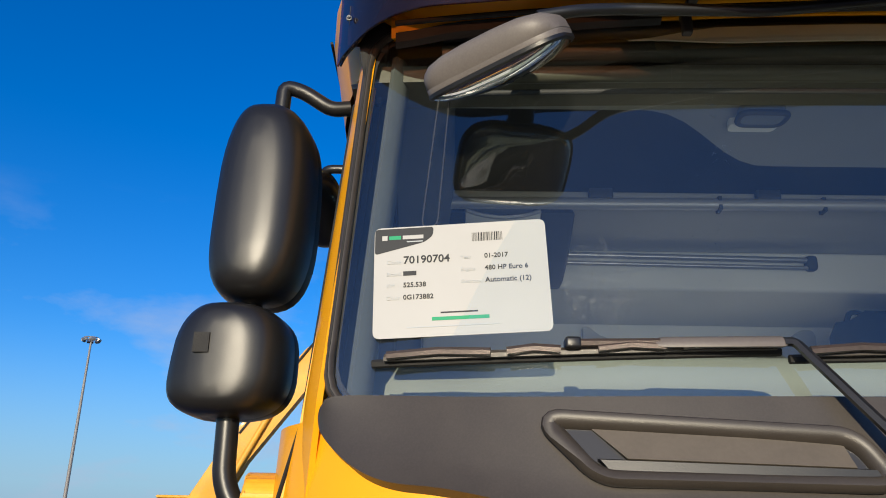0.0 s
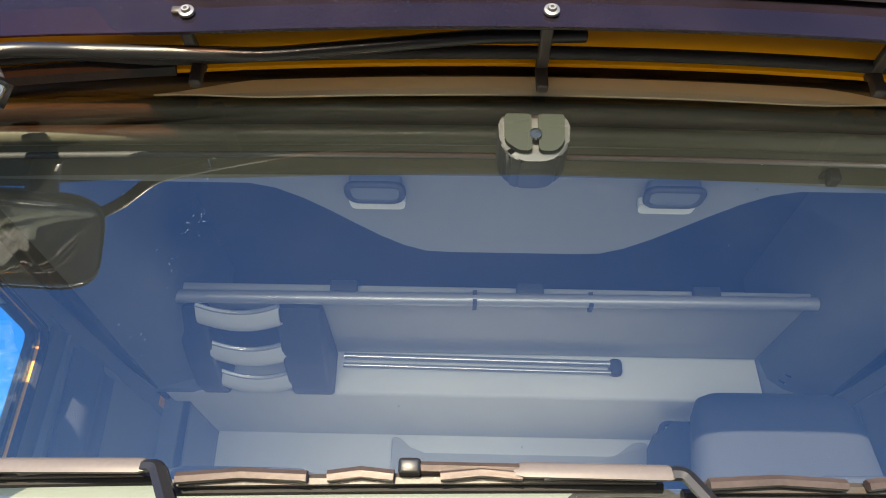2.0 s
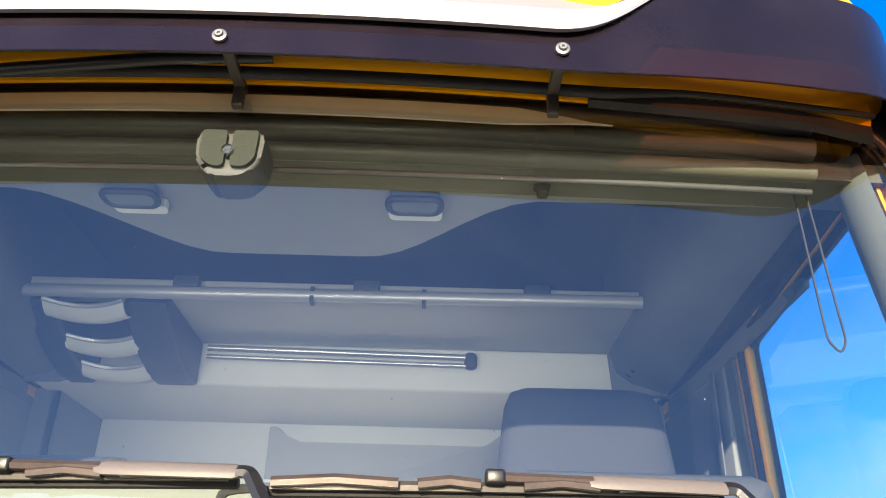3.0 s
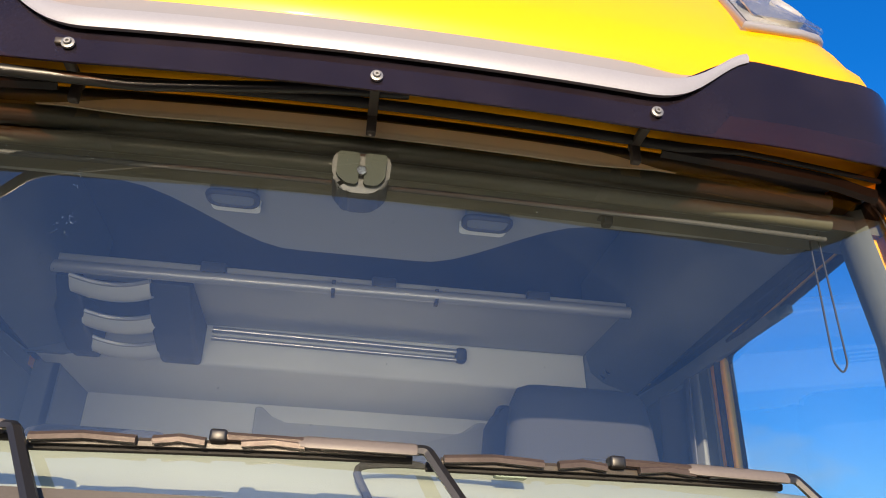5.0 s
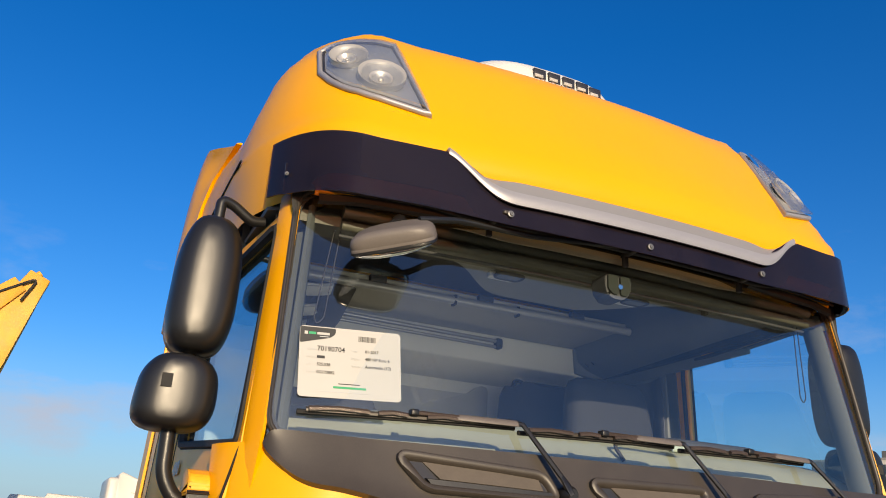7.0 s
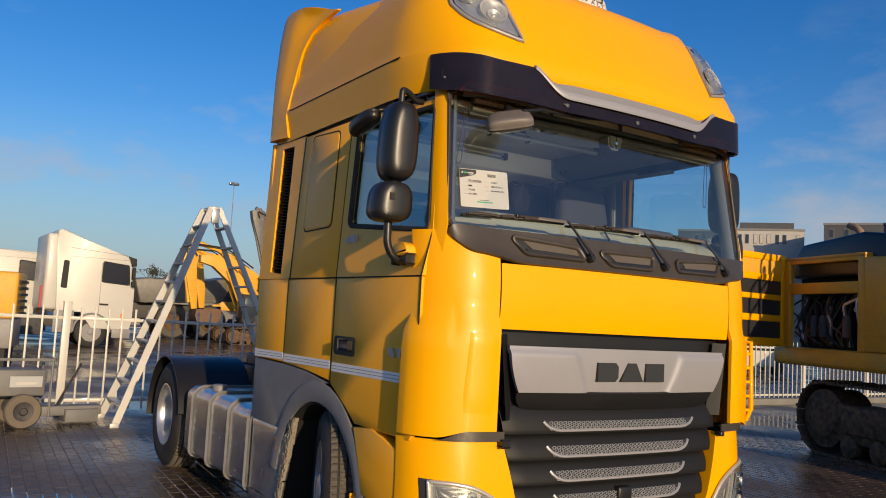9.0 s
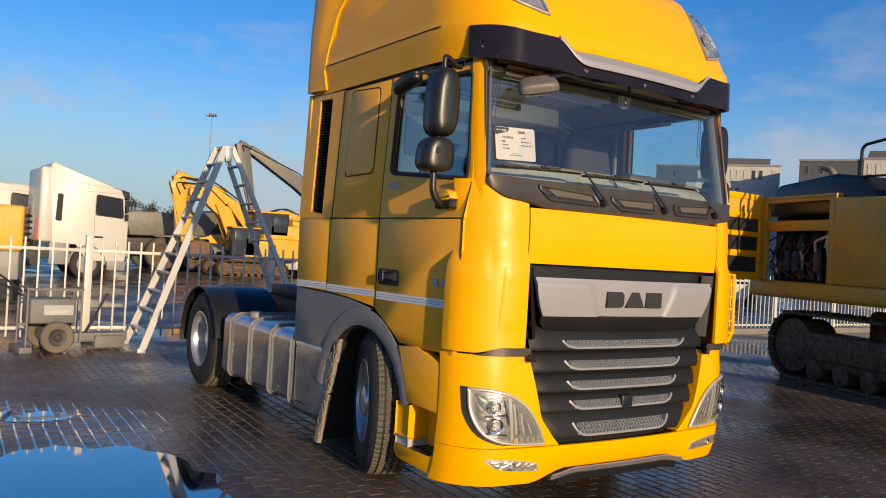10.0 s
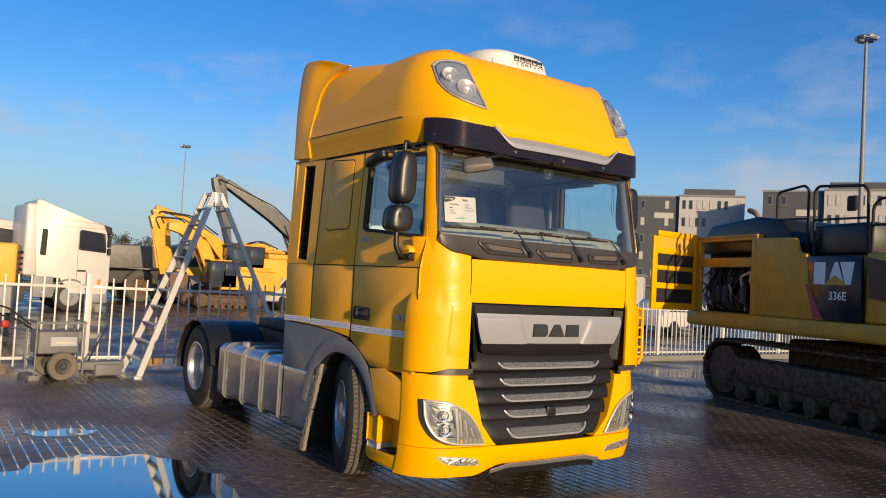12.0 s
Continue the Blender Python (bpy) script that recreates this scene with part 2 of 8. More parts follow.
def grid(bm, rows, close_u=False, close_v=False):
    """Faces between rows of points."""
    vs = [[bm.verts.new(p) for p in row] for row in rows]
    nr, nc = len(vs), len(vs[0])
    for i in range(nr if close_v else nr - 1):
        for j in range(nc if close_u else nc - 1):
            q = [vs[i][j], vs[i][(j + 1) % nc], vs[(i + 1) % nr][(j + 1) % nc], vs[(i + 1) % nr][j]]
            q = [v for k, v in enumerate(q) if (v.co - q[k - 1].co).length > 1e-6]
            if len(q) >= 3:
                try:
                    bm.faces.new(q)
                except ValueError:
                    pass
    return vs


def sheet(rows, thick):
    """A curved panel with thickness, from rows of points."""
    bm = bmesh.new()
    grid(bm, rows)
    bmesh.ops.recalc_face_normals(bm, faces=bm.faces)
    bmesh.ops.solidify(bm, geom=list(bm.faces), thickness=thick)
    return bm


def tube(pts, r, seg=8, bm=None, closed=False, flat=1.0):
    """A swept round bar through points, rounded at its bends."""
    bm = bm or bmesh.new()
    pts = [Vector(p) for p in pts]
    rings = []
    up = None
    n = len(pts)
    for i, p in enumerate(pts):
        a = pts[i - 1] if (i > 0 or closed) else p
        b = pts[(i + 1) % n] if (i < n - 1 or closed) else p
        d = ((p - a).normalized() if (p - a).length > 1e-7 else Vector()) + ((b - p).normalized() if (b - p).length > 1e-7 else Vector())
        d = d.normalized() if d.length > 1e-6 else Vector((0, 0, 1))
        if up is None:
            up = d.orthogonal().normalized()
        up = (up - d * up.dot(d)).normalized()
        side = d.cross(up)
        rr = r[i] if isinstance(r, (list, tuple)) else r
        rings.append([p + (up * math.cos(t) + side * math.sin(t) * flat) * rr for t in (2 * math.pi * k / seg for k in range(seg))])
    vs = grid(bm, rings, close_u=True, close_v=closed)
    if not closed:
        bm.faces.new(vs[0][::-1])
        bm.faces.new(vs[-1])
    return bm


def bend(pts, r=0.05, n=4):
    """Round off the corners of a line of points."""
    pts = [Vector(p) for p in pts]
    out = [pts[0]]
    for a, p, b in zip(pts, pts[1:], pts[2:]):
        ra = min(r, (a - p).length * 0.45, (b - p).length * 0.45)
        s, e = p + (a - p).normalized() * ra, p + (b - p).normalized() * ra
        out += [s * (1 - t) ** 2 + p * 2 * t * (1 - t) + e * t * t for t in (k / n for k in range(n + 1))]
    return out + [pts[-1]]


def prism(outline, axis, a, b, bm=None, bevel=0.0):
    """A flat outline (two coordinates each, in the order of the other axes) drawn out along an axis from a to b."""
    bm = bm or bmesh.new()

    def at(p, v):
        return {"x": (v, p[0], p[1]), "y": (p[0], v, p[1]), "z": (p[0], p[1], v)}[axis]

    lo, hi = [bm.verts.new(at(p, a)) for p in outline], [bm.verts.new(at(p, b)) for p in outline]
    fs = [bm.faces.new(lo[::-1]), bm.faces.new(hi)]
    for i in range(len(lo)):
        j = (i + 1) % len(lo)
        fs.append(bm.faces.new((lo[i], lo[j], hi[j], hi[i])))
    if bevel:
        es = [e for e in {e for v in lo + hi for e in v.link_edges} if e.calc_length() > bevel * 1.2]
        bmesh.ops.bevel(bm, geom=es, offset=bevel, segments=2, affect="EDGES", profile=0.5)
    return bm


def lathe(profile, seg=32, m=None, bm=None, caps=True):
    """A turned body about the x axis: profile of (x, radius)."""
    bm = bm or bmesh.new()
    rings = [[Vector((x, r * math.cos(t), r * math.sin(t))) for t in (2 * math.pi * k / seg for k in range(seg))] for x, r in profile]
    if m is not None:
        rings = [[m @ v for v in ring] for ring in rings]
    vs = grid(bm, rings, close_u=True)
    for ring, rev in ((vs[0], True), (vs[-1], False)):
        if caps and (ring[0].co - ring[seg // 2].co).length > 1e-4:
            bm.faces.new(ring[::-1] if rev else ring)
    return bm


def loop2(outline, r=0.03, n=4):
    """Round off a closed two-dimensional outline."""
    pts = [Vector((p[0], p[1], 0)) for p in outline]
    out = []
    for i, p in enumerate(pts):
        a, b = pts[i - 1], pts[(i + 1) % len(pts)]
        ra = min(r, (a - p).length * 0.45, (b - p).length * 0.45)
        s, e = p + (a - p).normalized() * ra, p + (b - p).normalized() * ra
        out += [tuple((s * (1 - t) ** 2 + p * 2 * t * (1 - t) + e * t * t)[:2]) for t in (k / n for k in range(n + 1))]
    return out


def lerp(table, v):
    """Straight-line reading of a table of (key, value)."""
    if v <= table[0][0]:
        return table[0][1]
    for (a, p), (b, q) in zip(table, table[1:]):
        if v <= b:
            return p + (q - p) * (v - a) / (b - a)
    return table[-1][1]


def steps(a, b, n):
    return [a + (b - a) * k / n for k in range(n + 1)]


# ---- the yellow tractor unit ----
from mathutils.bvhtree import BVHTree

truck = thing("tractor_unit", "yellow tractor unit with high sleeper cab parked on wet paving", "truck")


def plan(w, y0, a, rc, rd, turn=90, nc=10, nk=7, x0=0.0):
    """Half of a bowed front with a rounded corner, from x0 outwards to the side."""
    xa = w - rc
    row = [(x, y0 + a * x * x) for x in steps(x0, xa, nc)]
    for k in range(1, nk + 1):
        t = radians(turn) * k / nk
        x = xa + rc * math.sin(t)
        row.append((x, y0 + a * x * x + rd * (1 - math.cos(t))))
    return row


def both(row):
    return [(-x, y) for x, y in reversed(row[1:])] + list(row)


def side_x(z, y=1.3):
    """Half width of the cab; it narrows upwards and towards the windscreen."""
    narrow = (0.030 + 0.055 * (z - 2.0)) * min(1, max(0, (1.2 - y) / 0.9)) if z > 1.85 else 0.0
    narrow += 0.016 * min(1, max(0, (0.55 - y) / 0.22)) ** 1.5 * min(1, max(0, (z - 1.85) / 0.2))
    return lerp([(1.0, 1.232), (1.8, 1.235), (2.8, 1.198)], z) - narrow


def glass_y(x, z):
    return 0.11 + 0.15 * (z - 2.15) + 0.085 * x * x


def smooth01(a, b, v):
    t = min(1, max(0, (v - a) / (b - a)))
    return t * t * (3 - 2 * t)


def curved_line(line, n=24):
    """A smooth line through points in a plane."""
    p = [Vector(q) for q in line]
    p = [p[0] * 2 - p[1]] + p + [p[-1] * 2 - p[-2]]
    out = []
    for k in range(n + 1):
        f = k / n * (len(line) - 1)
        i = min(int(f), len(line) - 2)
        f -= i
        a, b, c, e = p[i:i + 4]
        q = (b * 2 + (c - a) * f + (a * 2 - b * 5 + c * 4 - e) * f * f + (b * 3 - a - c * 3 + e) * f ** 3) * 0.5
        out.append((q.x, q.y))
    return out


def side_panel(name, s, outline, mat, parent, thick=0.03, proud=0.0, label="", bevel=0.004):
    """A panel of the cab's side, from an outline of (y, z)."""
    bm = prism(outline, "x", 0.0, thick, bevel=bevel)
    for v in bm.verts:
        v.co.x = s * (side_x(v.co.z, v.co.y) + proud - v.co.x)
    return part(name, bm, mat, parent, label)


# roof shell
ROOF = [  # z, half width, front, corner width, corner depth
    (2.79, 1.205, 0.16, 0.28, 0.50), (2.86, 1.215, 0.075, 0.28, 0.56), (2.93, 1.226, 0.065, 0.285, 0.57), (2.985, 1.238, 0.078, 0.29, 0.55),
    (3.005, 1.238, 0.086, 0.29, 0.54), (3.03, 1.222, 0.098, 0.295, 0.53), (3.08, 1.216, 0.12, 0.30, 0.50), (3.16, 1.205, 0.165, 0.31, 0.46), (3.25, 1.185, 0.22, 0.31, 0.42),
    (3.33, 1.16, 0.265, 0.31, 0.38), (3.40, 1.14, 0.31, 0.31, 0.35), (3.46, 1.11, 0.35, 0.31, 0.33), (3.51, 1.075, 0.395, 0.31, 0.31),
    (3.55, 1.055, 0.435, 0.30, 0.28), (3.585, 1.01, 0.49, 0.30, 0.28), (3.615, 0.93, 0.60, 0.30, 0.28), (3.64, 0.75, 0.86, 0.30, 0.30)]
bm = bmesh.new()
rows = []
for z, w, y0, rc, rd in ROOF:
    half = plan(w, y0, 0.08, rc, rd)
    half += [(w, y) for y in steps(half[-1][1] + 0.05, 2.30, 6)]
    # the roof swells over the lamps
    rows.append([Vector((x, y, z + 0.036 * math.exp(-((abs(x) - 0.86) / 0.10) ** 2) * smooth01(3.49, 3.60, z) * smooth01(1.7, 0.9, y))) for x, y in both(half)])
vs = grid(bm, rows)
bm.faces.new(vs[-1])
for i in range(len(vs) - 1):
    bm.faces.new((vs[i][0], vs[i + 1][0], vs[i + 1][-1], vs[i][-1]))
bmesh.ops.recalc_face_normals(bm, faces=bm.faces)
roof_tree = BVHTree.FromBMesh(bm)
part("roof", bm, YELLOW, truck, "high glossy yellow roof with sloping front")

# tinted sun visor round the roof's front, with its silver trim
def visor_top(x):
    return 2.836 + 0.096 * smooth01(0.50, 0.72, abs(x)) + 0.034 * smooth01(0.9, 1.2, abs(x))


def visor_low(x):
    return 2.724 + 0.014 * smooth01(0.45, 0.85, abs(x)) + 0.030 * smooth01(0.92, 1.20, abs(x)) + 0.012 * smooth01(1.13, 1.18, abs(x))


half = plan(1.232, 0.040, 0.08, 0.285, 0.53, turn=55, nc=26, nk=10)
bm = bmesh.new()
rows = []
for f in steps(0, 1, 5):
    rows.append([Vector((x, y + 0.012 * f + 0.003 * (1 - f), visor_low(x) + (visor_top(x) - visor_low(x)) * f)) for x, y in both(half)])
visor = part("sun_visor", sheet(rows, 0.004), SMOKED, truck, "dark tinted plastic sun visor")

rows = []
for f in (0.0, 0.5, 1.0):
    row = []
    for x, y in both(half):
        low = visor_low(x) + 0.004 + 0.056 * smooth01(0.61, 0.64, abs(x)) * smooth01(1.12, 1.06, abs(x))
        row.append(Vector((x * 0.996, y + 0.009 + 0.006 * f, low + (visor_top(x) + 0.005 * smooth01(0.60, 1.0, abs(x)) - low) * f)))
    rows.append(row)
part("visor_back", sheet(rows, 0.004), NAVY, truck)


def trim_z(x):
    return 2.790 + 0.137 * smooth01(0.47, 0.73, abs(x)) ** 1.5


xs = steps(-0.708, 0.708, 72)


def trim_y(x):
    return 0.032 + 0.08 * x * x + 0.016 * smooth01(0.5, 0.7, abs(x))


rows = [[Vector((x, trim_y(x) + 0.004 * f - 0.004 * math.sin(math.pi * f), trim_z(x) + f * (0.043 - 0.018 * smooth01(0.50, 0.66, abs(x))))) for x in xs] for f in steps(0, 1, 5)]
part("visor_trim", sheet(rows, 0.01), SILVER, truck, "curved silver trim strip")
rows = [[Vector((x, trim_y(x) + 0.006 + 0.026 * f, trim_z(x) + 0.039 - 0.016 * smooth01(0.50, 0.66, abs(x)) + f * 0.053 * (1 - smooth01(0.46, 0.70, abs(x))))) for x in xs] for f in steps(0, 1, 4)]
part("visor_trim_upper", sheet(rows, 0.006), TRIM_GREY, truck)
for x, y, z in ((-0.506, 0.062, 2.759), (0.0, 0.042, 2.751), (0.50, 0.062, 2.76), (-1.147, 0.290, 2.831), (1.147, 0.290, 2.831)):
    r = 0.009 if abs(x) < 1 else 0.005
    part("bolt", lathe([(0, r * 1.25), (0.004, r * 1.2), (0.005, r * 0.75), (0.009, r * 0.6), (0.009, r * 0.3), (0.006, 0.001)], 14, Matrix.Translation((x, y, z)) @ pose(0, 0, 0, 0, 0, -90)), BOLT, truck)

# header over the windscreen, behind the visor
rows = [[Vector((x, glass_y(x, 2.80) - 0.03 + d, z)) for x in steps(-1.06, 1.06, 24)] for z, d in ((2.775, 0.0), (2.80, -0.012), (2.825, -0.014), (2.83, 0.004), (2.86, 0.006), (2.885, 0.02))]
part("header", sheet(rows, 0.02), YELLOW, truck)

# front body: centre flap, corner panels, cowl
rows = [[Vector((x, 0.02 + 0.07 * x * x + 0.012 * ((z - 1.72) / 0.17) ** 2, z)) for x in steps(-0.872, 0.872, 24)] for z in steps(1.555, 1.885, 6)]
part("front_flap", sheet(rows, 0.02), YELLOW, truck, "wide glossy yellow flap over the grille")


def cowl_low(x):
    k = min(1, max(0, (abs(x) - 0.985) / 0.137))
    return 1.886 + 0.038 * smooth01(0.72, 1.02, abs(x)) + 0.13 * (1 - math.sqrt(1 - k * k))


for s in (-1, 1):
    rows = []
    for f in steps(0, 1, 12):
        row = []
        for x, y in plan(1.236, 0.02, 0.07, 0.30, 0.25, x0=0.88, nc=6, nk=24, turn=82):
            top = min(2.036, cowl_low(x) + 0.02 * smooth01(1.10, 1.14, x))
            foot = 1.018 + 0.034 * smooth01(1.15, 1.02, x)
            z = foot + (top - foot) * f
            swell = 0.032 * smooth01(1.590, 1.555, z)
            row.append(Vector((s * (x + swell * smooth01(1.0, 1.2, x)), y - swell * 0.8 + 0.012 * max(0, (z - 1.72) / 0.17) ** 2 * (z > 1.72), z)))
        swell = 0.032 * smooth01(1.590, 1.555, z)
        row.append(row[-1] + Vector((0, 0.05 * smooth01(1.60, 1.5, 1.02 + (cowl_low(1.2) - 1.02) * f), 0)))
        rows.append(row)
    corner_bm = sheet(rows, 0.02)
    panel_tree = BVHTree.FromBMesh(corner_bm)
    corner_panel = part("corner_panel", corner_bm, YELLOW, truck)
    rows = []
    for v in steps(0, 1, 12):
        row = []
        for u in steps(0, 1, 10):
            x, z = 0.884 + (0.190 - 0.030 * v) * u, 1.10 + 0.44 * v
            hit = panel_tree.ray_cast(Vector((s * x, -3, z)), Vector((0, 1, 0)))[0]
            lift = 0.007 * smooth01(0.0, 0.2, u) * smooth01(0.0, 0.10, 1 - u) * smooth01(0, 0.05, 1 - v) * smooth01(0, 0.25, v)
            row.append(Vector((s * x, (hit.y if hit else 0.1) + 0.002 - lift, z)))
        rows.append(row)
    part("corner_step", sheet(rows, 0.004), YELLOW, corner_panel)
    # A pillar strip between glass and door
    rows = [[Vector((s * x * (1 - 0.055 * (z - 2.02)), glass_y(1.1, z) + dy, z)) for x, dy in ((1.146, -0.008), (1.153, 0.006), (1.165, 0.030), (1.176, 0.058), (1.181, 0.092))] for z in steps(1.92, 2.80, 12)]
    for row in rows:
        for v in row:
            v.y += 0.035 * smooth01(2.03, 1.95, v.z)
    part("window_pillar", sheet(rows, 0.010), YELLOW, truck)

half = plan(1.128, 0.035, 0.075, 0.20, 0.10, nc=30, nk=26, turn=74)
rows = []
for f in steps(0, 1, 6):
    row = []
    for x, y in both(half):
        lo, hi = cowl_low(x), 2.055 + 0.01 * smooth01(0.9, 1.2, abs(x))
        z = lo + (hi - lo) * f
        row.append(Vector((x, y + (glass_y(x, 2.06) - 0.012 - y) * f ** 0.8 - 0.004, z)))
    rows.append(row)
bm = sheet(rows, 0.02)
cowl_tree = BVHTree.FromBMesh(bm)
part("cowl", bm, BLACK_WARM, truck, "matt black plastic cowl below the windscreen")

# windscreen with its seal and painted border
def screen_outline(inset):
    pts = loop2([(-1.131 + inset, 2.045 + inset), (1.131 - inset, 2.045 + inset), (1.096 - inset, 2.805 - inset), (-1.096 + inset, 2.805 - inset)], 0.09, 6)
    dense = []
    for i, p in enumerate(pts):
        q = pts[(i + 1) % len(pts)]
        n = 20 if math.dist(p, q) > 0.3 else 1
        dense += [(p[0] + (q[0] - p[0]) * k / n, p[1] + (q[1] - p[1]) * k / n) for k in range(n)]
    return dense


rows = [[Vector((x * lerp([(2.045, 1.0), (2.805, 0.969)], z), glass_y(x, z), z)) for x in steps(-1.130, 1.130, 36)] for z in steps(2.045, 2.805, 14)]
bm = bmesh.new()
grid(bm, rows)
screen = part("windscreen", bm, WIND_GLASS, truck, "clear windscreen mirroring the blue sky")
screen.visible_shadow = False
part("screen_seal", tube([(x, glass_y(x, z) - 0.004, z) for x, z in screen_outline(-0.004)], 0.0095, 8, closed=True), BLACK_WARM, truck)
part("seal_groove", tube([(x, glass_y(x, z) - 0.0125, z) for x, z in screen_outline(-0.005)], 0.0022, 6, closed=True), RUBBER, truck)
gasket = [[Vector((x + (p - x) * smooth01(2.66, 2.76, z), glass_y(x, z) - d, z + (q - z) * smooth01(2.66, 2.76, z))) for (x, z), (p, q) in zip(screen_outline(-0.004), screen_outline(-grow))] for grow, d in ((0.004, 0.010), (0.016, 0.014), (0.028, 0.010))]
bm = bmesh.new()
grid(bm, gasket, close_u=True)
part("screen_gasket", bm, RUBBER, truck)
a, b = screen_outline(0.004), screen_outline(0.010)
bm = bmesh.new()
grid(bm, [[Vector((x, glass_y(x, z) + 0.004, z)) for x, z in a], [Vector((x, glass_y(x, z) + 0.004, z)) for x, z in b]], close_u=True)
part("screen_border", bm, RUBBER, truck)

# sides
for s in (-1, 1):
    # rear edge of the window and of the door, the window's top in front and behind, the frame's top
    wr, dr, zt, zr, ft = (1.15, 1.245, 2.70, 2.69, 2.765) if s < 0 else (1.264, 1.312, 2.755, 2.750, 2.790)
    bm = bmesh.new()
    for o in ([(0.265, 1.80), (dr, 1.80), (dr, 2.09), (wr, 2.10), (0.265, 2.03)], [(0.265, 2.03), (0.315, 2.035), (0.39, zt), (0.35, ft - 0.02)],
              [(wr, 2.10), (dr, 2.09), (dr - 0.02, ft), (wr - 0.01, zr)], [(0.35, ft - 0.02), (0.39, zt), (wr - 0.01, zr), (dr - 0.02, ft)]):
        prism(o, "x", 0.0, 0.03 if s < 0 else 0.034, bm)
    for v in bm.verts:
        v.co.x = s * (side_x(v.co.z, v.co.y) - v.co.x)
    door = part("door", bm, YELLOW_SIDE, truck, "dusty yellow cab door")
    side_panel("door_lower", s, [(0.27, 1.795), (0.27, 1.02), (0.30, 0.98), (0.90, 0.98), (1.05, 1.075), (1.245, 1.17), (1.245, 1.795)], YELLOW_SIDE, door, bevel=0.006)
    bm = prism(loop2([(0.31, 2.03), (wr, 2.105), (wr - 0.01, zr + 0.005), (0.385, zt + 0.005)], 0.04), "x", 0.0, 0.004)
    for v in bm.verts:
        v.co.x = s * (side_x(v.co.z, v.co.y) - 0.018 - v.co.x)
    g = part("door_window", bm, SIDE_GLASS, door, "tinted side window")
    g.visible_shadow = False
    part("window_seal", tube([(s * (side_x(z, y) - 0.003), y, z) for y, z in loop2([(0.313, 2.035), (wr - 0.004, 2.105), (wr - 0.014, zr + 0.002), (0.388, zt + 0.002)], 0.04)], 0.016, 6, closed=True), RUBBER, door)
    part("inner_seal", tube([(s * (side_x(z, y) - 0.036), y, z) for y, z in loop2([(0.313, 2.035), (wr + 0.004, 2.105), (wr - 0.006, zr + 0.006), (0.388, zt + 0.006)], 0.06)], 0.011, 6, closed=True), RUBBER, door)
    # handle in its dark bowl
    side_panel("handle_bowl", s, loop2([(0.94, 1.345), (1.25 - 0.03, 1.345), (1.22, 1.455), (0.94, 1.455)], 0.03), RUBBER, door, proud=0.004)
    part("handle", boxes((s * 1.238, s * 1.262, 0.97, 1.10, 1.385, 1.435), bevel=0.008), BLACK, door)
    # sleeper side
    side_panel("sleeper_side", s, [(1.255, 1.80), (1.985, 1.80), (1.955, 2.775), (1.235, 2.765)], YELLOW_SIDE, truck, bevel=0.008)
    side_panel("sleeper_lower", s, [(1.255, 1.795), (1.255, 1.18), (1.62, 1.22), (2.01, 1.235), (2.0, 1.795)], YELLOW_SIDE, truck, bevel=0.008)
    side_panel("locker_lid", s, loop2([(1.40, 2.125), (1.82, 2.115), (1.812, 2.745), (1.400, 2.72)], 0.04), YELLOW_SIDE, truck, thick=0.02, proud=0.007, bevel=0.006)
    # rear corner with air intake
    side_panel("rear_corner", s, [(2.01, 1.235), (2.57, 1.24), (2.585, 1.80), (2.005, 1.80)], YELLOW_SIDE, truck, bevel=0.012)
    bm = bmesh.new()
    for o in ([(2.005, 1.80), (2.585, 1.80), (2.585, 1.84), (2.16, 1.83)], [(1.995, 1.80), (2.16, 1.83), (2.155, 2.74), (1.965, 2.78)], [(2.585, 1.84), (2.60, 2.80), (2.375, 2.75), (2.37, 1.85)], [(2.155, 2.74), (2.375, 2.75), (2.60, 2.80), (1.965, 2.78)], [(2.16, 1.83), (2.585, 1.84), (2.37, 1.85)]):
        prism(o, "x", 0.0, 0.05, bm)
    for v in bm.verts:
        v.co.x = s * (side_x(v.co.z, v.co.y) - v.co.x)
    corner = part("intake_corner", bm, YELLOW, truck)
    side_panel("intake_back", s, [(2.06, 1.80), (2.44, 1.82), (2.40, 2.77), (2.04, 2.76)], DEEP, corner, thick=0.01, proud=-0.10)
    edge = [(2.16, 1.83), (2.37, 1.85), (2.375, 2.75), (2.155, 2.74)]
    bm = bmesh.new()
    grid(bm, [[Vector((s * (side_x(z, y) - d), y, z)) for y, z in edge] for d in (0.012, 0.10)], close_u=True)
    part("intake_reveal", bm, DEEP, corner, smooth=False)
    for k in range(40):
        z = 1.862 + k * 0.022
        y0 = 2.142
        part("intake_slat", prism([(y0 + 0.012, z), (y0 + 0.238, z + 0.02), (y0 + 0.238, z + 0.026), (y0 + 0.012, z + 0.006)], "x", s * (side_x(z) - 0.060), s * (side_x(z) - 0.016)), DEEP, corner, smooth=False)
    # reflective tape
    for y0, y1 in ((0.40, 1.235), (1.265, 2.0), (2.02, 2.56)):
        tape = side_panel("reflective_tape", s, [(y0, 1.252), (y1, 1.243), (y1, 1.295), (y0, 1.302)], TAPE, truck, thick=0.004, proud=0.002, bevel=0)
        for d in (0.016, 0.033):
            side_panel("tape_line", s, [(y0, 1.252 + d), (y1, 1.243 + d), (y1, 1.2455 + d), (y0, 1.2545 + d)], GREY, tape, thick=0.002, proud=0.0035, bevel=0)
    # dark gaps between the panels
    lid = loop2([(1.392, 2.117), (1.828, 2.107), (1.820, 2.753), (1.392, 2.728)], 0.045)
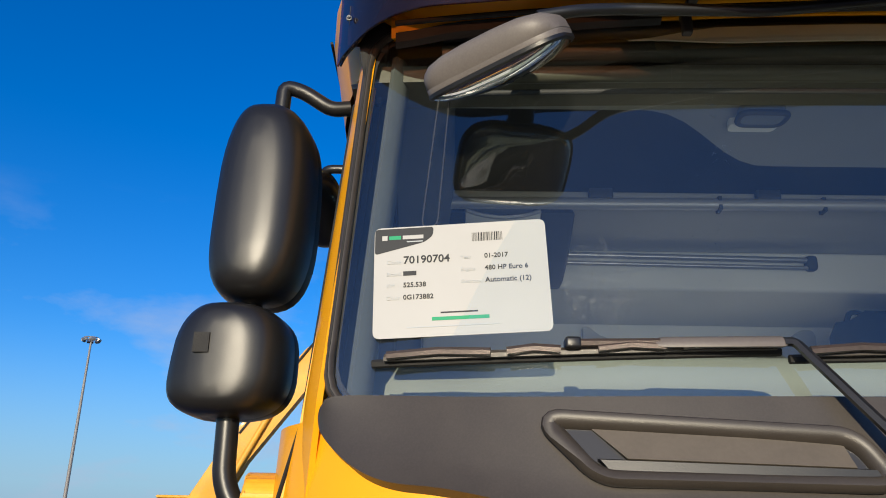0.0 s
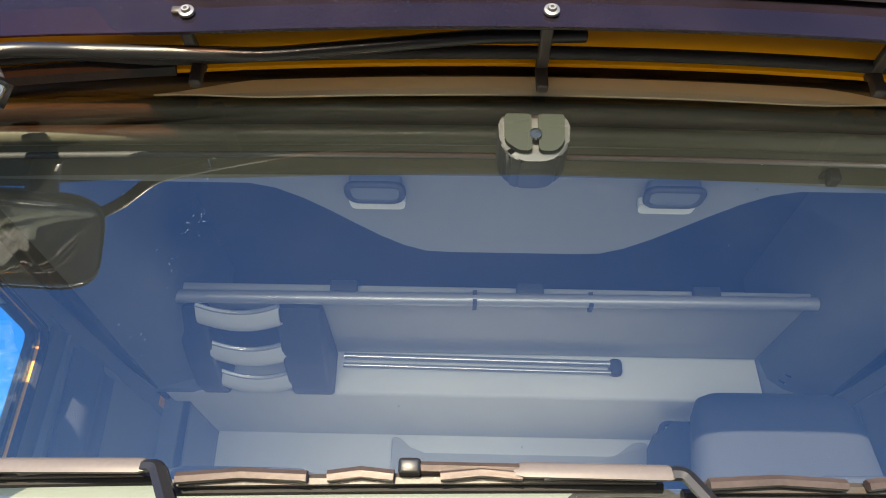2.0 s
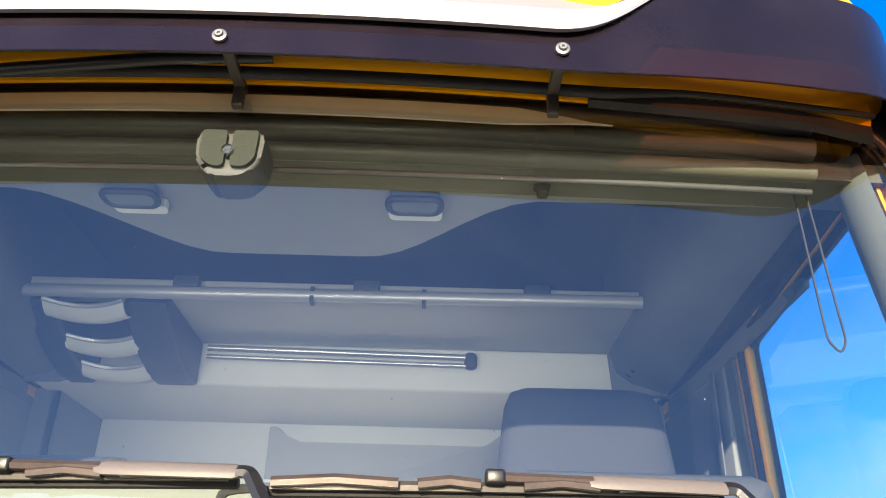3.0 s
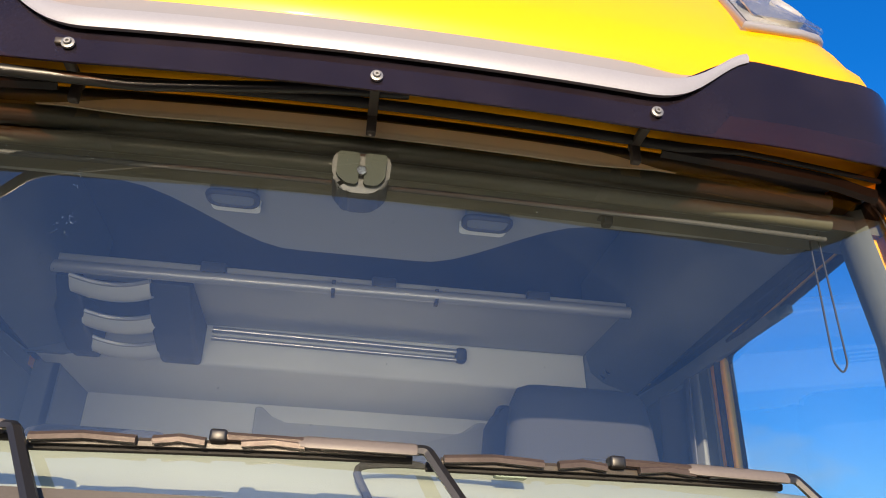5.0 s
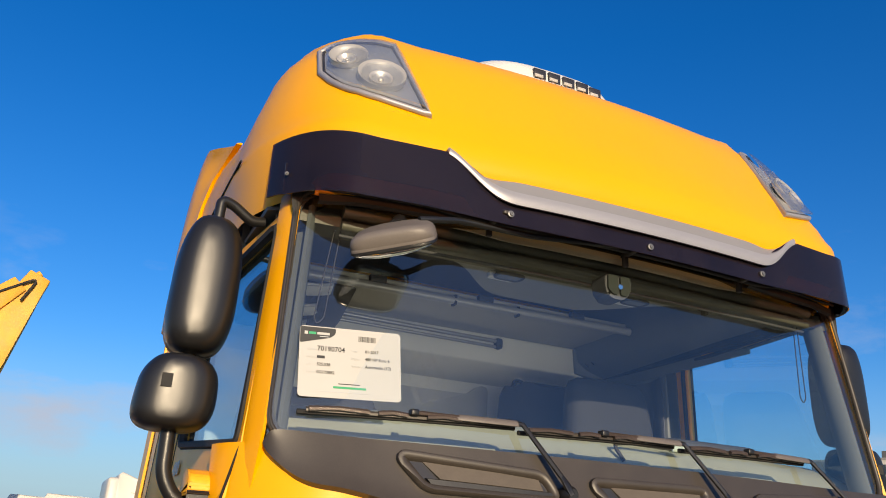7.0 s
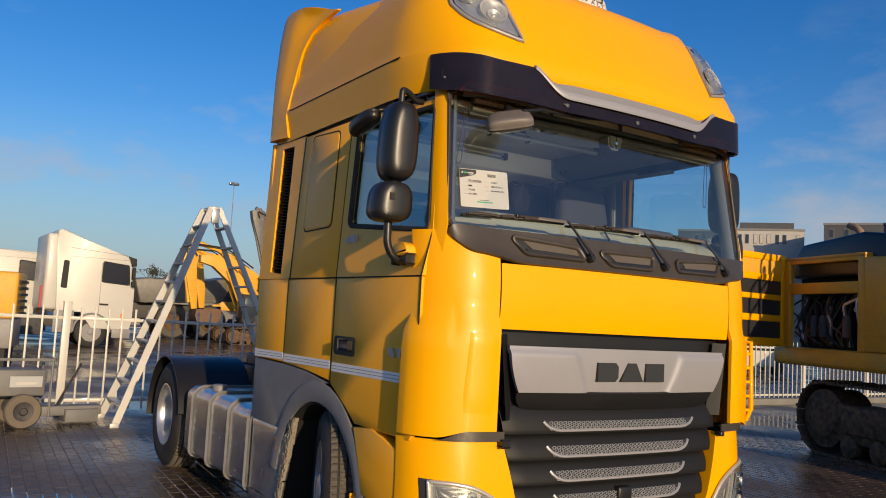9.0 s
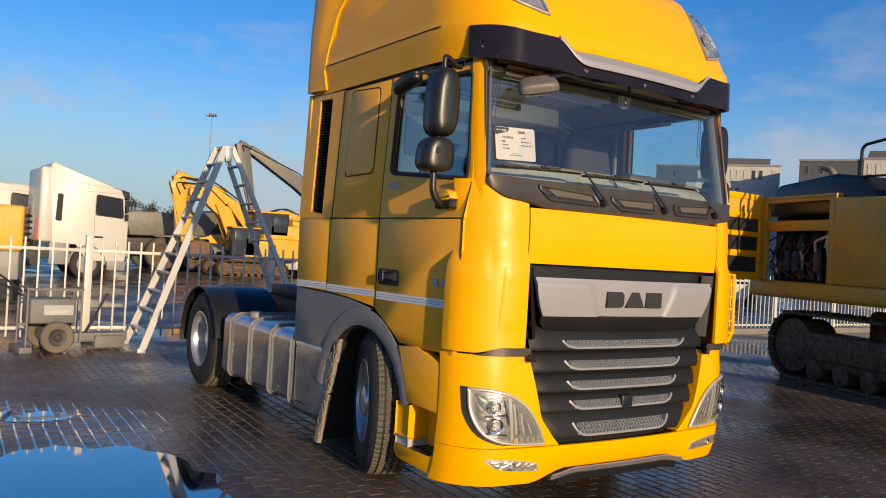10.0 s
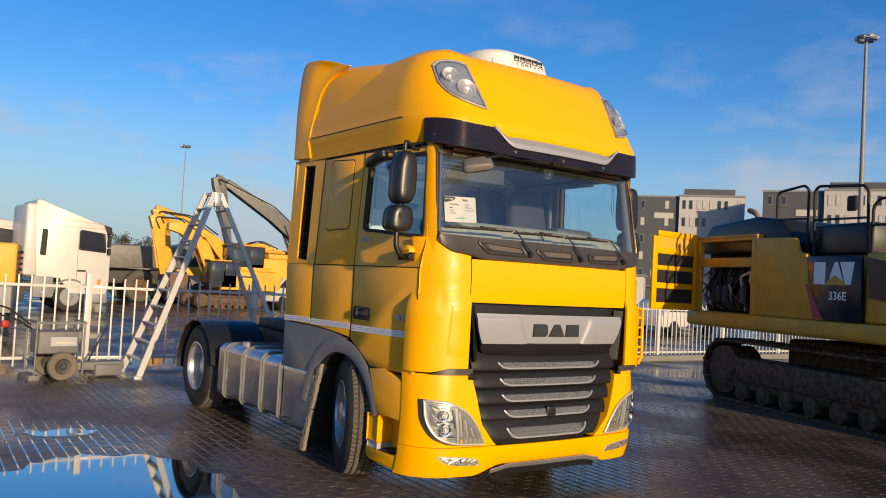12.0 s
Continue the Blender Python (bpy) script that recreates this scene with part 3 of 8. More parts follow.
    part("lid_gap", tube([(s * (side_x(z, y) + 0.0005), y, z) for y, z in lid], 0.0042, 6, closed=True), DEEP, truck)
    for line in ([(1.250, 1.18), (1.250, 1.5), (1.250, 1.80), (1.240, 2.3), (1.230, 2.765)], [(2.003, 1.24), (2.0, 1.80)], [(1.988, 1.80), (1.960, 2.775)], [(0.27, 1.7975), (1.25, 1.7975), (2.0, 1.7975)], [(0.262, 1.02), (0.262, 1.80), (0.268, 2.03)]):
        part("panel_gap", tube([(s * (side_x(z, y) - 0.001), y, z) for y, z in line], 0.0038, 6), DEEP, truck)
    # roof side gutter
    side_panel("gutter", s, [(0.30, 2.765), (0.34, 2.752), (2.56, 2.79), (2.56, 2.812), (0.30, 2.785)], RUBBER, truck, thick=0.04, proud=-0.004)
    # roof deflector cheeks
    bm = bmesh.new()
    top = [(2.24, 2.815), (2.26, 3.10), (2.21, 3.34), (2.11, 3.52), (1.98, 3.61), (1.80, 3.655)]
    back = [(2.575, 2.825), (2.585, 3.15), (2.59, 3.40), (2.59, 3.62), (2.575, 3.765), (2.52, 3.80)]
    flank = [(2.8, 1.215), (2.95, 1.236), (3.0, 1.243), (3.03, 1.226), (3.2, 1.20), (3.43, 1.18), (3.55, 1.155), (3.64, 1.11), (3.75, 1.04)]
    rows = []
    for (ya, za), (yb, zb) in zip(curved_line(top, 20), curved_line(back, 20)):
        row = []
        for f in steps(0, 1, 8):
            y, z = ya + (yb - ya) * f, za + (zb - za) * f + 0.03 * math.sin(math.pi * f) * smooth01(3.4, 3.6, za)
            x = lerp([(2.8, 1.244), (3.3, 1.234), (3.6, 1.214), (3.8, 1.190)], z) - 0.012 * smooth01(0.88, 1.0, f)
            x = lerp(flank, z) + 0.008 + (x - lerp(flank, z) - 0.008) * smooth01(0.0, 0.55, f)
            row.append(Vector((s * x, y, z)))
        rows.append([row[0] + Vector((-s * 0.03, 0.0, 0.0))] + row + [row[-1] + Vector((-s * 0.10, -0.02, 0.0))])
    part("roof_deflector", sheet(rows, 0.012), YELLOW, truck, "yellow side cheek of the roof spoiler")
    part("roof_seam", tube([(s * lerp([(0.55, 1.236), (0.75, 1.2395), (2.2, 1.2395)], y), y, 2.998) for y in steps(0.62, 2.20, 8)], 0.004, 6), RUBBER, truck)
part("roof_rear", boxes((-1.19, 1.19, 2.20, 2.56, 2.79, 3.50), bevel=0.02), YELLOW, truck)
rows = []
for y in steps(0.80, 2.46, 16):
    up = lerp([(0.80, 3.585), (1.4, 3.66), (1.9, 3.72), (2.30, 3.768), (2.46, 3.77)], y)
    w = lerp([(0.80, 0.90), (1.25, 0.955), (1.8, 0.985), (2.46, 0.985)], y)
    half = [(0.0, up + 0.01), (0.4, up + 0.008), (0.75, up), (0.95, up - 0.02), (1.06, up - 0.055), (1.12, up - 0.11), (1.165, up - 0.20), (1.19, up - 0.32), (1.205, 3.20)]
    rows.append([Vector((-x * w, y, z)) for x, z in reversed(half[1:])] + [Vector((x * w, y, z)) for x, z in half])
part("spoiler", sheet(rows, 0.02), YELLOW, truck, "yellow roof spoiler")
part("cab_back", boxes((-1.21, 1.21, 2.53, 2.57, 0.95, 2.81)), YELLOW_SIDE, truck)
part("cab_floor", boxes((-1.18, 1.18, 0.45, 2.55, 1.30, 1.38), (-1.0, 1.0, 0.20, 0.45, 1.30, 1.38)), TRIM_DARK, truck)

# grille and bumper
REC = [(0.40, 0.46), (0.46, 0.56), (0.62, 0.70), (1.02, 0.81), (1.56, 0.872)]
rows = [[Vector((lerp(REC, z) * f, 0.13 + 0.05 * f * f, z)) for f in steps(-1, 1, 10)] for z in steps(0.40, 1.56, 10)]
part("grille_back", sheet(rows, 0.02), BLACK, truck)
for s in (-1, 1):
    rows = [[Vector((s * (lerp(REC, z) - dx), y, z)) for dx, y in ((0.075, 0.125), (0.045, 0.10), (0.012, 0.075))] for z in steps(1.10, 1.53, 6)]
    part("grille_cheek", sheet(rows, 0.006), GRILLE_BLACK, truck)
for s in (-1, 1):
    rows = []
    for z in steps(0.45, 1.0, 14):
        xi = lerp(REC, z) + 0.004
        bow = 0.02 * ((z - 0.72) / 0.28) ** 2
        row = [Vector((s * xi, 0.16, z))] + [Vector((s * x, y + bow, z)) for x, y in plan(1.243, 0.03, 0.07, 0.30, 0.26, x0=xi, nc=8, nk=10, turn=88)]
        rows.append(row)
    bm = sheet(rows, 0.02)
    if s < 0:
        bumper_tree = BVHTree.FromBMesh(bm)
    part("bumper_corner", bm, YELLOW, truck)
rows = []
half = plan(1.243, 0.03, 0.07, 0.30, 0.28, nc=18, nk=9, turn=88)
for f in steps(0, 1, 6):
    rows.append([Vector((x, y + 0.05 * (1 - f) ** 2, (0.218 + 0.077 * smooth01(0.75, 0.45, abs(x))) + (0.447 - (0.218 + 0.077 * smooth01(0.75, 0.45, abs(x)))) * f)) for x, y in both(half)])
bm = sheet(rows, 0.02)
low_tree = BVHTree.FromBMesh(bm)
part("bumper", bm, YELLOW, truck, "yellow front bumper with fog lamps")
# badge panel
def badge_face(x, z):
    edge = 0.335 + 0.30 * (z - 1.24)
    return 0.018 + 0.07 * x * x + 0.02 * ((1.475 - z) / 0.235) ** 2 - 0.016 * smooth01(edge - 0.03, edge + 0.03, abs(x)) * smooth01(1.458, 1.438, z)


rows = [[Vector((x * (1 - 0.09 * ((1.475 - z) / 0.235) ** 2), badge_face(x, z), z)) for x in steps(-0.812, 0.812, 110)] for z in steps(1.24, 1.475, 16)]
part("badge_panel", sheet(rows, 0.025), SILVER, truck, "brushed silver panel across the grille")
rows = [[Vector((x * w, 0.030 + 0.07 * x * x + 0.03 * (1.245 - z) / 0.085 - 0.012 * smooth01(0.36, 0.30, abs(x)) * smooth01(1.17, 1.19, z), z)) for x in steps(-1, 1, 40)] for z, w in ((1.160, 0.66), (1.175, 0.70), (1.20, 0.725), (1.225, 0.735), (1.245, 0.735))]
part("badge_underside", sheet(rows, 0.02), GRILLE_BLACK, truck)
# three plain dark shapes of the maker's mark
for x0, o in ((-0.255, [(0, 0), (0.13, 0), (0.15, 0.02), (0.15, 0.08), (0.13, 0.10), (0, 0.10)]), (-0.085, [(0, 0), (0.17, 0), (0.115, 0.10), (0.055, 0.10)]), (0.105, [(0, 0), (0.145, 0), (0.145, 0.10), (0, 0.10)])):
    part("mark", prism([(x0 + p, 1.302 + q) for p, q in o], "y", 0.012, 0.03), INK, truck, smooth=False)

# wheels
def wheel(at, outer, steer=0.0, twin=False):
    """A road wheel; x points out of the truck in its own space."""
    w = new("wheel")
    w.parent = truck
    w.matrix_basis = pose(*at, 0, 0, steer + (0 if outer > 0 else 180))
    h = 0.155
    part("tyre", lathe([(-h, 0.30), (-h, 0.44), (-h + 0.02, 0.475), (-h + 0.05, 0.497), (-0.06, 0.503), (-0.055, 0.49), (-0.045, 0.49), (-0.04, 0.503), (0.04, 0.503), (0.045, 0.49), (0.055, 0.49), (0.06, 0.503),
                        (h - 0.05, 0.497), (h - 0.02, 0.475), (h, 0.44), (h + 0.004, 0.38), (h, 0.32), (h - 0.012, 0.297), (h - 0.03, 0.29)], 48, caps=False), RUBBER, w, "worn dirty tyre")
    # grooved tread: ribs along, blocks across on the shoulders
    across = [(-0.122, 0.480), (-0.116, 0.503), (-0.080, 0.509), (-0.078, 0.496), (-0.068, 0.496), (-0.066, 0.510), (-0.030, 0.511), (-0.028, 0.497), (-0.018, 0.497), (-0.016, 0.511)]
    across += [(-x, r) for x, r in reversed(across)]
    bm = bmesh.new()
    turns = 222
    grid(bm, [[Vector((x, (r - d) * math.cos(t), (r - d) * math.sin(t))) for x, r in across for d in ((0.010 if k % 3 == (0 if abs(x) > 0.06 else 1) and r > 0.50 else 0.0),)] for k, t in ((k, 2 * math.pi * k / turns) for k in range(turns + 1))])
    part("tread", bm, TREAD, w, smooth=False)
    if twin:
        part("rim", lathe([(h - 0.005, 0.298), (h - 0.002, 0.285), (h - 0.02, 0.272), (h - 0.05, 0.262), (0.0, 0.255), (-0.06, 0.245), (-0.075, 0.22), (-0.08, 0.14), (0.04, 0.125), (0.06, 0.10), (0.06, 0.001)], 40, caps=False), RIM, w, "dull silver steel rim")
    else:
        part("rim", lathe([(h - 0.005, 0.298), (h - 0.002, 0.285), (h - 0.02, 0.272), (h - 0.05, 0.262), (h - 0.10, 0.252), (h - 0.115, 0.215), (h - 0.075, 0.155), (h - 0.06, 0.125), (h - 0.01, 0.11), (h + 0.01, 0.06), (h + 0.01, 0.001)], 40, caps=False), RIM, w, "dull silver steel rim")
    for k in range(10):
        t = 2 * math.pi * k / 10
        x = -0.075 if twin else h - 0.085
        part("wheel_nut", lathe([(x, 0.016), (x + 0.03, 0.014), (x + 0.034, 0.001)], 6, Matrix.Translation((0, 0.168 * math.cos(t), 0.168 * math.sin(t)))), STEEL, w)
    return w


wheel((-1.03, 1.40, 0.5), -1, steer=-20.5)
wheel((1.04, 1.40, 0.5), 1, steer=-20.5)
for x, o in ((-1.07, -1), (-0.72, -1), (1.07, 1), (0.72, 1)):
    wheel((x, 5.03, 0.5), o, twin=True)

# chassis
part("chassis_frame", boxes((-0.43, -0.36, 0.4, 5.9, 0.72, 0.98), (0.36, 0.43, 0.4, 5.9, 0.72, 0.98), (-0.4, 0.4, 5.82, 5.9, 0.74, 0.96), (-0.4, 0.4, 3.4, 3.5, 0.74, 0.96), (-1.0, 1.0, 4.97, 5.1, 0.44, 0.56), (-0.9, 0.9, 1.34, 1.46, 0.40, 0.52), (-0.9, 0.9, 0.5, 2.4, 0.75, 1.3), bevel=0.012), CHASSIS, truck)
# fuel tank with its straps
prof = loop2([(-1.225, 0.30), (-1.225, 0.80), (-1.16, 0.86), (-0.56, 0.86), (-0.50, 0.80), (-0.50, 0.26), (-1.16, 0.26)], 0.085, 8)
tank = part("fuel_tank", prism(prof, "y", 2.55, 4.25, bevel=0.0), ALU, truck, "grimy aluminium fuel tank with straps")
bm = prism(loop2([(-1.228, 0.22), (-1.228, 0.80), (-1.16, 0.865), (-0.5, 0.865), (-0.5, 0.22)], 0.09, 8), "y", 1.84, 2.52, bevel=0.02)
for v in bm.verts:
    v.co.y += 0.28 * (0.86 - v.co.z) * (v.co.y < 2.0)
cover = part("side_cover", bm, ALU, truck, "dirty silver cover in front of the tank")
part("side_marker", boxes((-1.245, -1.225, 1.99, 2.03, 0.66, 0.74), bevel=0.004), AMBER_SIDE, cover)
for y in (2.60, 3.05, 3.55, 4.05):
    part("tank_strap", tube([(x * 1.0 + (x + 0.86) * 0.02, y, z + (z - 0.56) * 0.02) for x, z in prof], 0.022, 6, closed=True, flat=0.3), STEEL, tank)
part("tank_cap", lathe([(0, 0.06), (0.05, 0.06), (0.06, 0.05), (0.06, 0.001)], 20, Matrix.Translation((-1.08, 3.80, 0.85)) @ pose(0, 0, 0, 0, -90, 0)), GREY, tank)
# rear mudguards
for s in (-1, 1):
    rows = [[Vector((s * x, 5.03 + 0.62 * math.cos(t), 0.50 + 0.57 * math.sin(t))) for x in (1.25, 1.24, 0.56, 0.55)] for t in steps(radians(-8), radians(172), 16)]
    part("mudguard", sheet(rows, 0.012), BLACK, truck)
    flap = part("mud_flap", prism([(1.765, 0.88), (1.79, 0.88), (2.045, 0.09), (2.02, 0.09)], "x", s * 0.72, s * 1.20), DEEP, truck, "black rubber flap with a mud-caked fringe")
    part("fringe", prism([(1.745, 0.90), (1.79, 0.90), (2.05, 0.09), (2.01, 0.09)], "x", s * 1.195, s * 1.225, bevel=0.006), DEEP, flap, "mud-caked bristle fringe")
    # tan bristles: mud, with the light on the flap's outer edge in the colour
    tuft = random.Random(31)
    bm = bmesh.new()
    for k in range(420):
        f, g = tuft.random(), tuft.uniform(-0.034, 0.034)
        y, z, w = 1.7675 + 0.2625 * f + g, 0.90 - 0.81 * f, tuft.uniform(0.003, 0.006)
        box(bm, s * 1.205, s * tuft.uniform(1.228, 1.245), y - w, y + w, z - tuft.uniform(0.010, 0.030), z)
    tagged(part("bristles", bm, MUDDY, flap, smooth=False), kind="stuff")
    # front wheel arch
    def arc(r1, r2, t):
        return (1.41 + r1 * math.cos(t), 0.42 + r2 * math.sin(t))
    rows = []
    for t in steps(radians(10), radians(165), 20):
        yi, zi = arc(0.60, 0.62, t)
        yo, zo = arc(0.70, 0.745, t)
        rows.append([Vector((s * 1.0, yi, zi)), Vector((s * 1.235, yi, zi)), Vector((s * 1.248, (yi + yo) / 2, (zi + zo) / 2)), Vector((s * 1.236, yo, zo))])
    arch = part("wheel_arch", sheet(rows, 0.012), GREY, truck, "grey plastic wheel arch")
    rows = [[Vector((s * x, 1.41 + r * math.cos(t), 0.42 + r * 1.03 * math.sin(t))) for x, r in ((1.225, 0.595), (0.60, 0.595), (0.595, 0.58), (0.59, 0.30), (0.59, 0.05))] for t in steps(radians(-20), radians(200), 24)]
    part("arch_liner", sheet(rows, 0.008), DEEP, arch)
    side_panel("arch_panel", s, [(1.62, 1.21), (1.30, 1.165), (1.55, 1.10), (1.8, 1.06), (1.97, 0.85), (2.0, 0.80), (2.56, 0.80), (2.56, 1.23), (2.0, 1.225)], GREY, truck, proud=-0.004)
    # lower front side and steps
    side_panel("step_cover", s, [(0.395, 0.615), (0.385, 0.86), (0.42, 0.925), (0.68, 0.985), (0.90, 0.965), (0.80, 0.80), (0.755, 0.62)], YELLOW_SIDE, truck, thick=0.08, proud=0.008, bevel=0.008)
    # black block whose colour is the shade in the gap by the step
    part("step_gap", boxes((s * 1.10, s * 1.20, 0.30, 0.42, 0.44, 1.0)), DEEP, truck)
    part("step_back", boxes((s * 1.0, s * 1.1, 0.34, 0.80, 0.34, 0.62)), YELLOW_SIDE, truck)
    part("step_plate", boxes((s * 1.0, s * 1.225, 0.40, 0.84, 0.315, 0.345), bevel=0.006), CHASSIS, truck)
    part("step_edge", boxes((s * 1.08, s * 1.238, 0.70, 0.86, 0.405, 0.60), bevel=0.012), YELLOW, truck)
    part("step_strip", boxes((s * 1.08, s * 1.234, 0.71, 0.86, 0.345, 0.402), bevel=0.006), SLEEVE_PALE, truck)
    for k in range(6):
        part("tread_bar", boxes((s * 1.04, s * 1.21, 0.42 + 0.048 * k, 0.438 + 0.048 * k, 0.345, 0.357)), WORN_METAL, truck)
    part("step_rail", prism([(0.395, 0.228), (0.395, 0.37), (0.425, 0.345), (0.47, 0.328), (0.80, 0.338), (0.885, 0.352), (0.895, 0.31), (0.875, 0.262), (0.82, 0.240)], "x", s * 1.15, s * 1.238, bevel=0.014), YELLOW, truck)
part("fifth_wheel", boxes((-0.45, 0.45, 4.2, 5.0, 1.0, 1.12), bevel=0.02), CHASSIS, truck)
part("air_tank", boxes((-0.4, 0.4, 2.7, 3.3, 0.9, 1.1), bevel=0.04), CHASSIS, truck)


# ---- fittings of the cab ----
MIRROR = material("mirror_glass", (0.82, 0.84, 0.86), 0.03, metal=1.0)
LAMP_DARK = material("lamp_housing", (0.03, 0.03, 0.033), 0.35)
MESH_GREY = material("grille_mesh", (0.46, 0.47, 0.48), 0.4, metal=0.3)
SATIN = material("satin_reflector", (0.60, 0.57, 0.52), 0.34, metal=0.5)
CHROME_SOFT = material("satin_chrome", (0.56, 0.52, 0.45), 0.34, metal=0.65, bump=0.3, bump_scale=60)
SATIN_BOWL = material("satin_bowl", (0.50, 0.48, 0.44), 0.38, metal=0.4)
LAMP_INNER = material("shaded_lamp_bowl", (0.52, 0.50, 0.46), 0.26, metal=0.7, vary=0.3, vary_scale=30)
AMBER_PALE = material("pale_amber_cell", (0.75, 0.52, 0.18), 0.2, metal=0.4)
# pale tone stands for sun on the black plastic inside the vents
VENT_LIT = material("sunlit_vent_plastic", (0.115, 0.095, 0.070), 0.42, vary=0.2, vary_scale=25, fine=0.1)
AMBER = material("amber_lens", (0.75, 0.22, 0.02), 0.25, coat=0.4)


def drape(tree, x, z, off=0.0):
    """The point of a surface seen straight from the front at x, z."""
    hit = tree.ray_cast(Vector((x, -3, z)), Vector((0, 1, 0)))[0]
    return Vector((x, (hit.y if hit else 0.3) - off, z))


def patch(tree, low, high, off, n=14, m=8, sign=1):
    """A patch on a surface between two lines of (x, z)."""
    def along(line, f):
        k = f * (len(line) - 1)
        i = min(int(k), len(line) - 2)
        a, b = line[i], line[i + 1]
        return a[0] + (b[0] - a[0]) * (k - i), a[1] + (b[1] - a[1]) * (k - i)
    rows = []
    for v in steps(0, 1, m):
        row = []
        for u in steps(0, 1, n):
            p, q = along(low, u), along(high, u)
            at = drape(tree, -abs(p[0] + (q[0] - p[0]) * v), p[1] + (q[1] - p[1]) * v, off)
            row.append(Vector((-at.x * sign, at.y, at.z)))
        rows.append(row)
    return rows


def shrink(line, c, f):
    return [(c[0] + (x - c[0]) * f, c[1] + (z - c[1]) * f) for x, z in line]


curved = curved_line


def dish(tree, x, z, r, off, s, deep=0.012, forward=1.0):
    """A round chrome bowl lying in a curved surface."""
    hit, normal = tree.ray_cast(Vector((x, -3, z)), Vector((0, 1, 0)))[:2]
    if normal.y > 0:
        normal = -normal
    normal = (normal + Vector((0, -0.30, -0.1)) * forward).normalized()
    at = hit + Vector((0, -off, 0))
    turn = Matrix.Translation((s * -at.x, at.y, at.z)) @ Vector((s * -normal.x, normal.y, normal.z)).to_track_quat("X", "Z").to_matrix().to_4x4()
    prof = [(0.0, r), (deep, r), (deep, r * 0.95), (deep * 0.72, r * 0.82), (deep * 0.38, r * 0.6), (deep * 0.16, r * 0.4), (deep * 0.1, r * 0.26), (deep * 0.7, r * 0.22), (deep * 0.85, r * 0.12), (deep * 0.85, 0.001)]
    return lathe(prof, 32, turn)


def lamp_frame(tree, lo, hi, off, s, r, flat=1.0):
    ring = lo + list(reversed(hi))
    pts = [drape(tree, x, z, off) for x, z in ring]
    return tube([Vector((-p.x * s, p.y, p.z)) for p in pts], r, 8, closed=True, flat=flat)


def faceted(rows, seed, jitter=0.004):
    """A mirror of many small tilted facets."""
    rng = random.Random(seed)
    bm = bmesh.new()
    grid(bm, [[p + Vector((0, rng.uniform(-jitter, jitter), 0)) for p in row] for row in rows])
    return bm


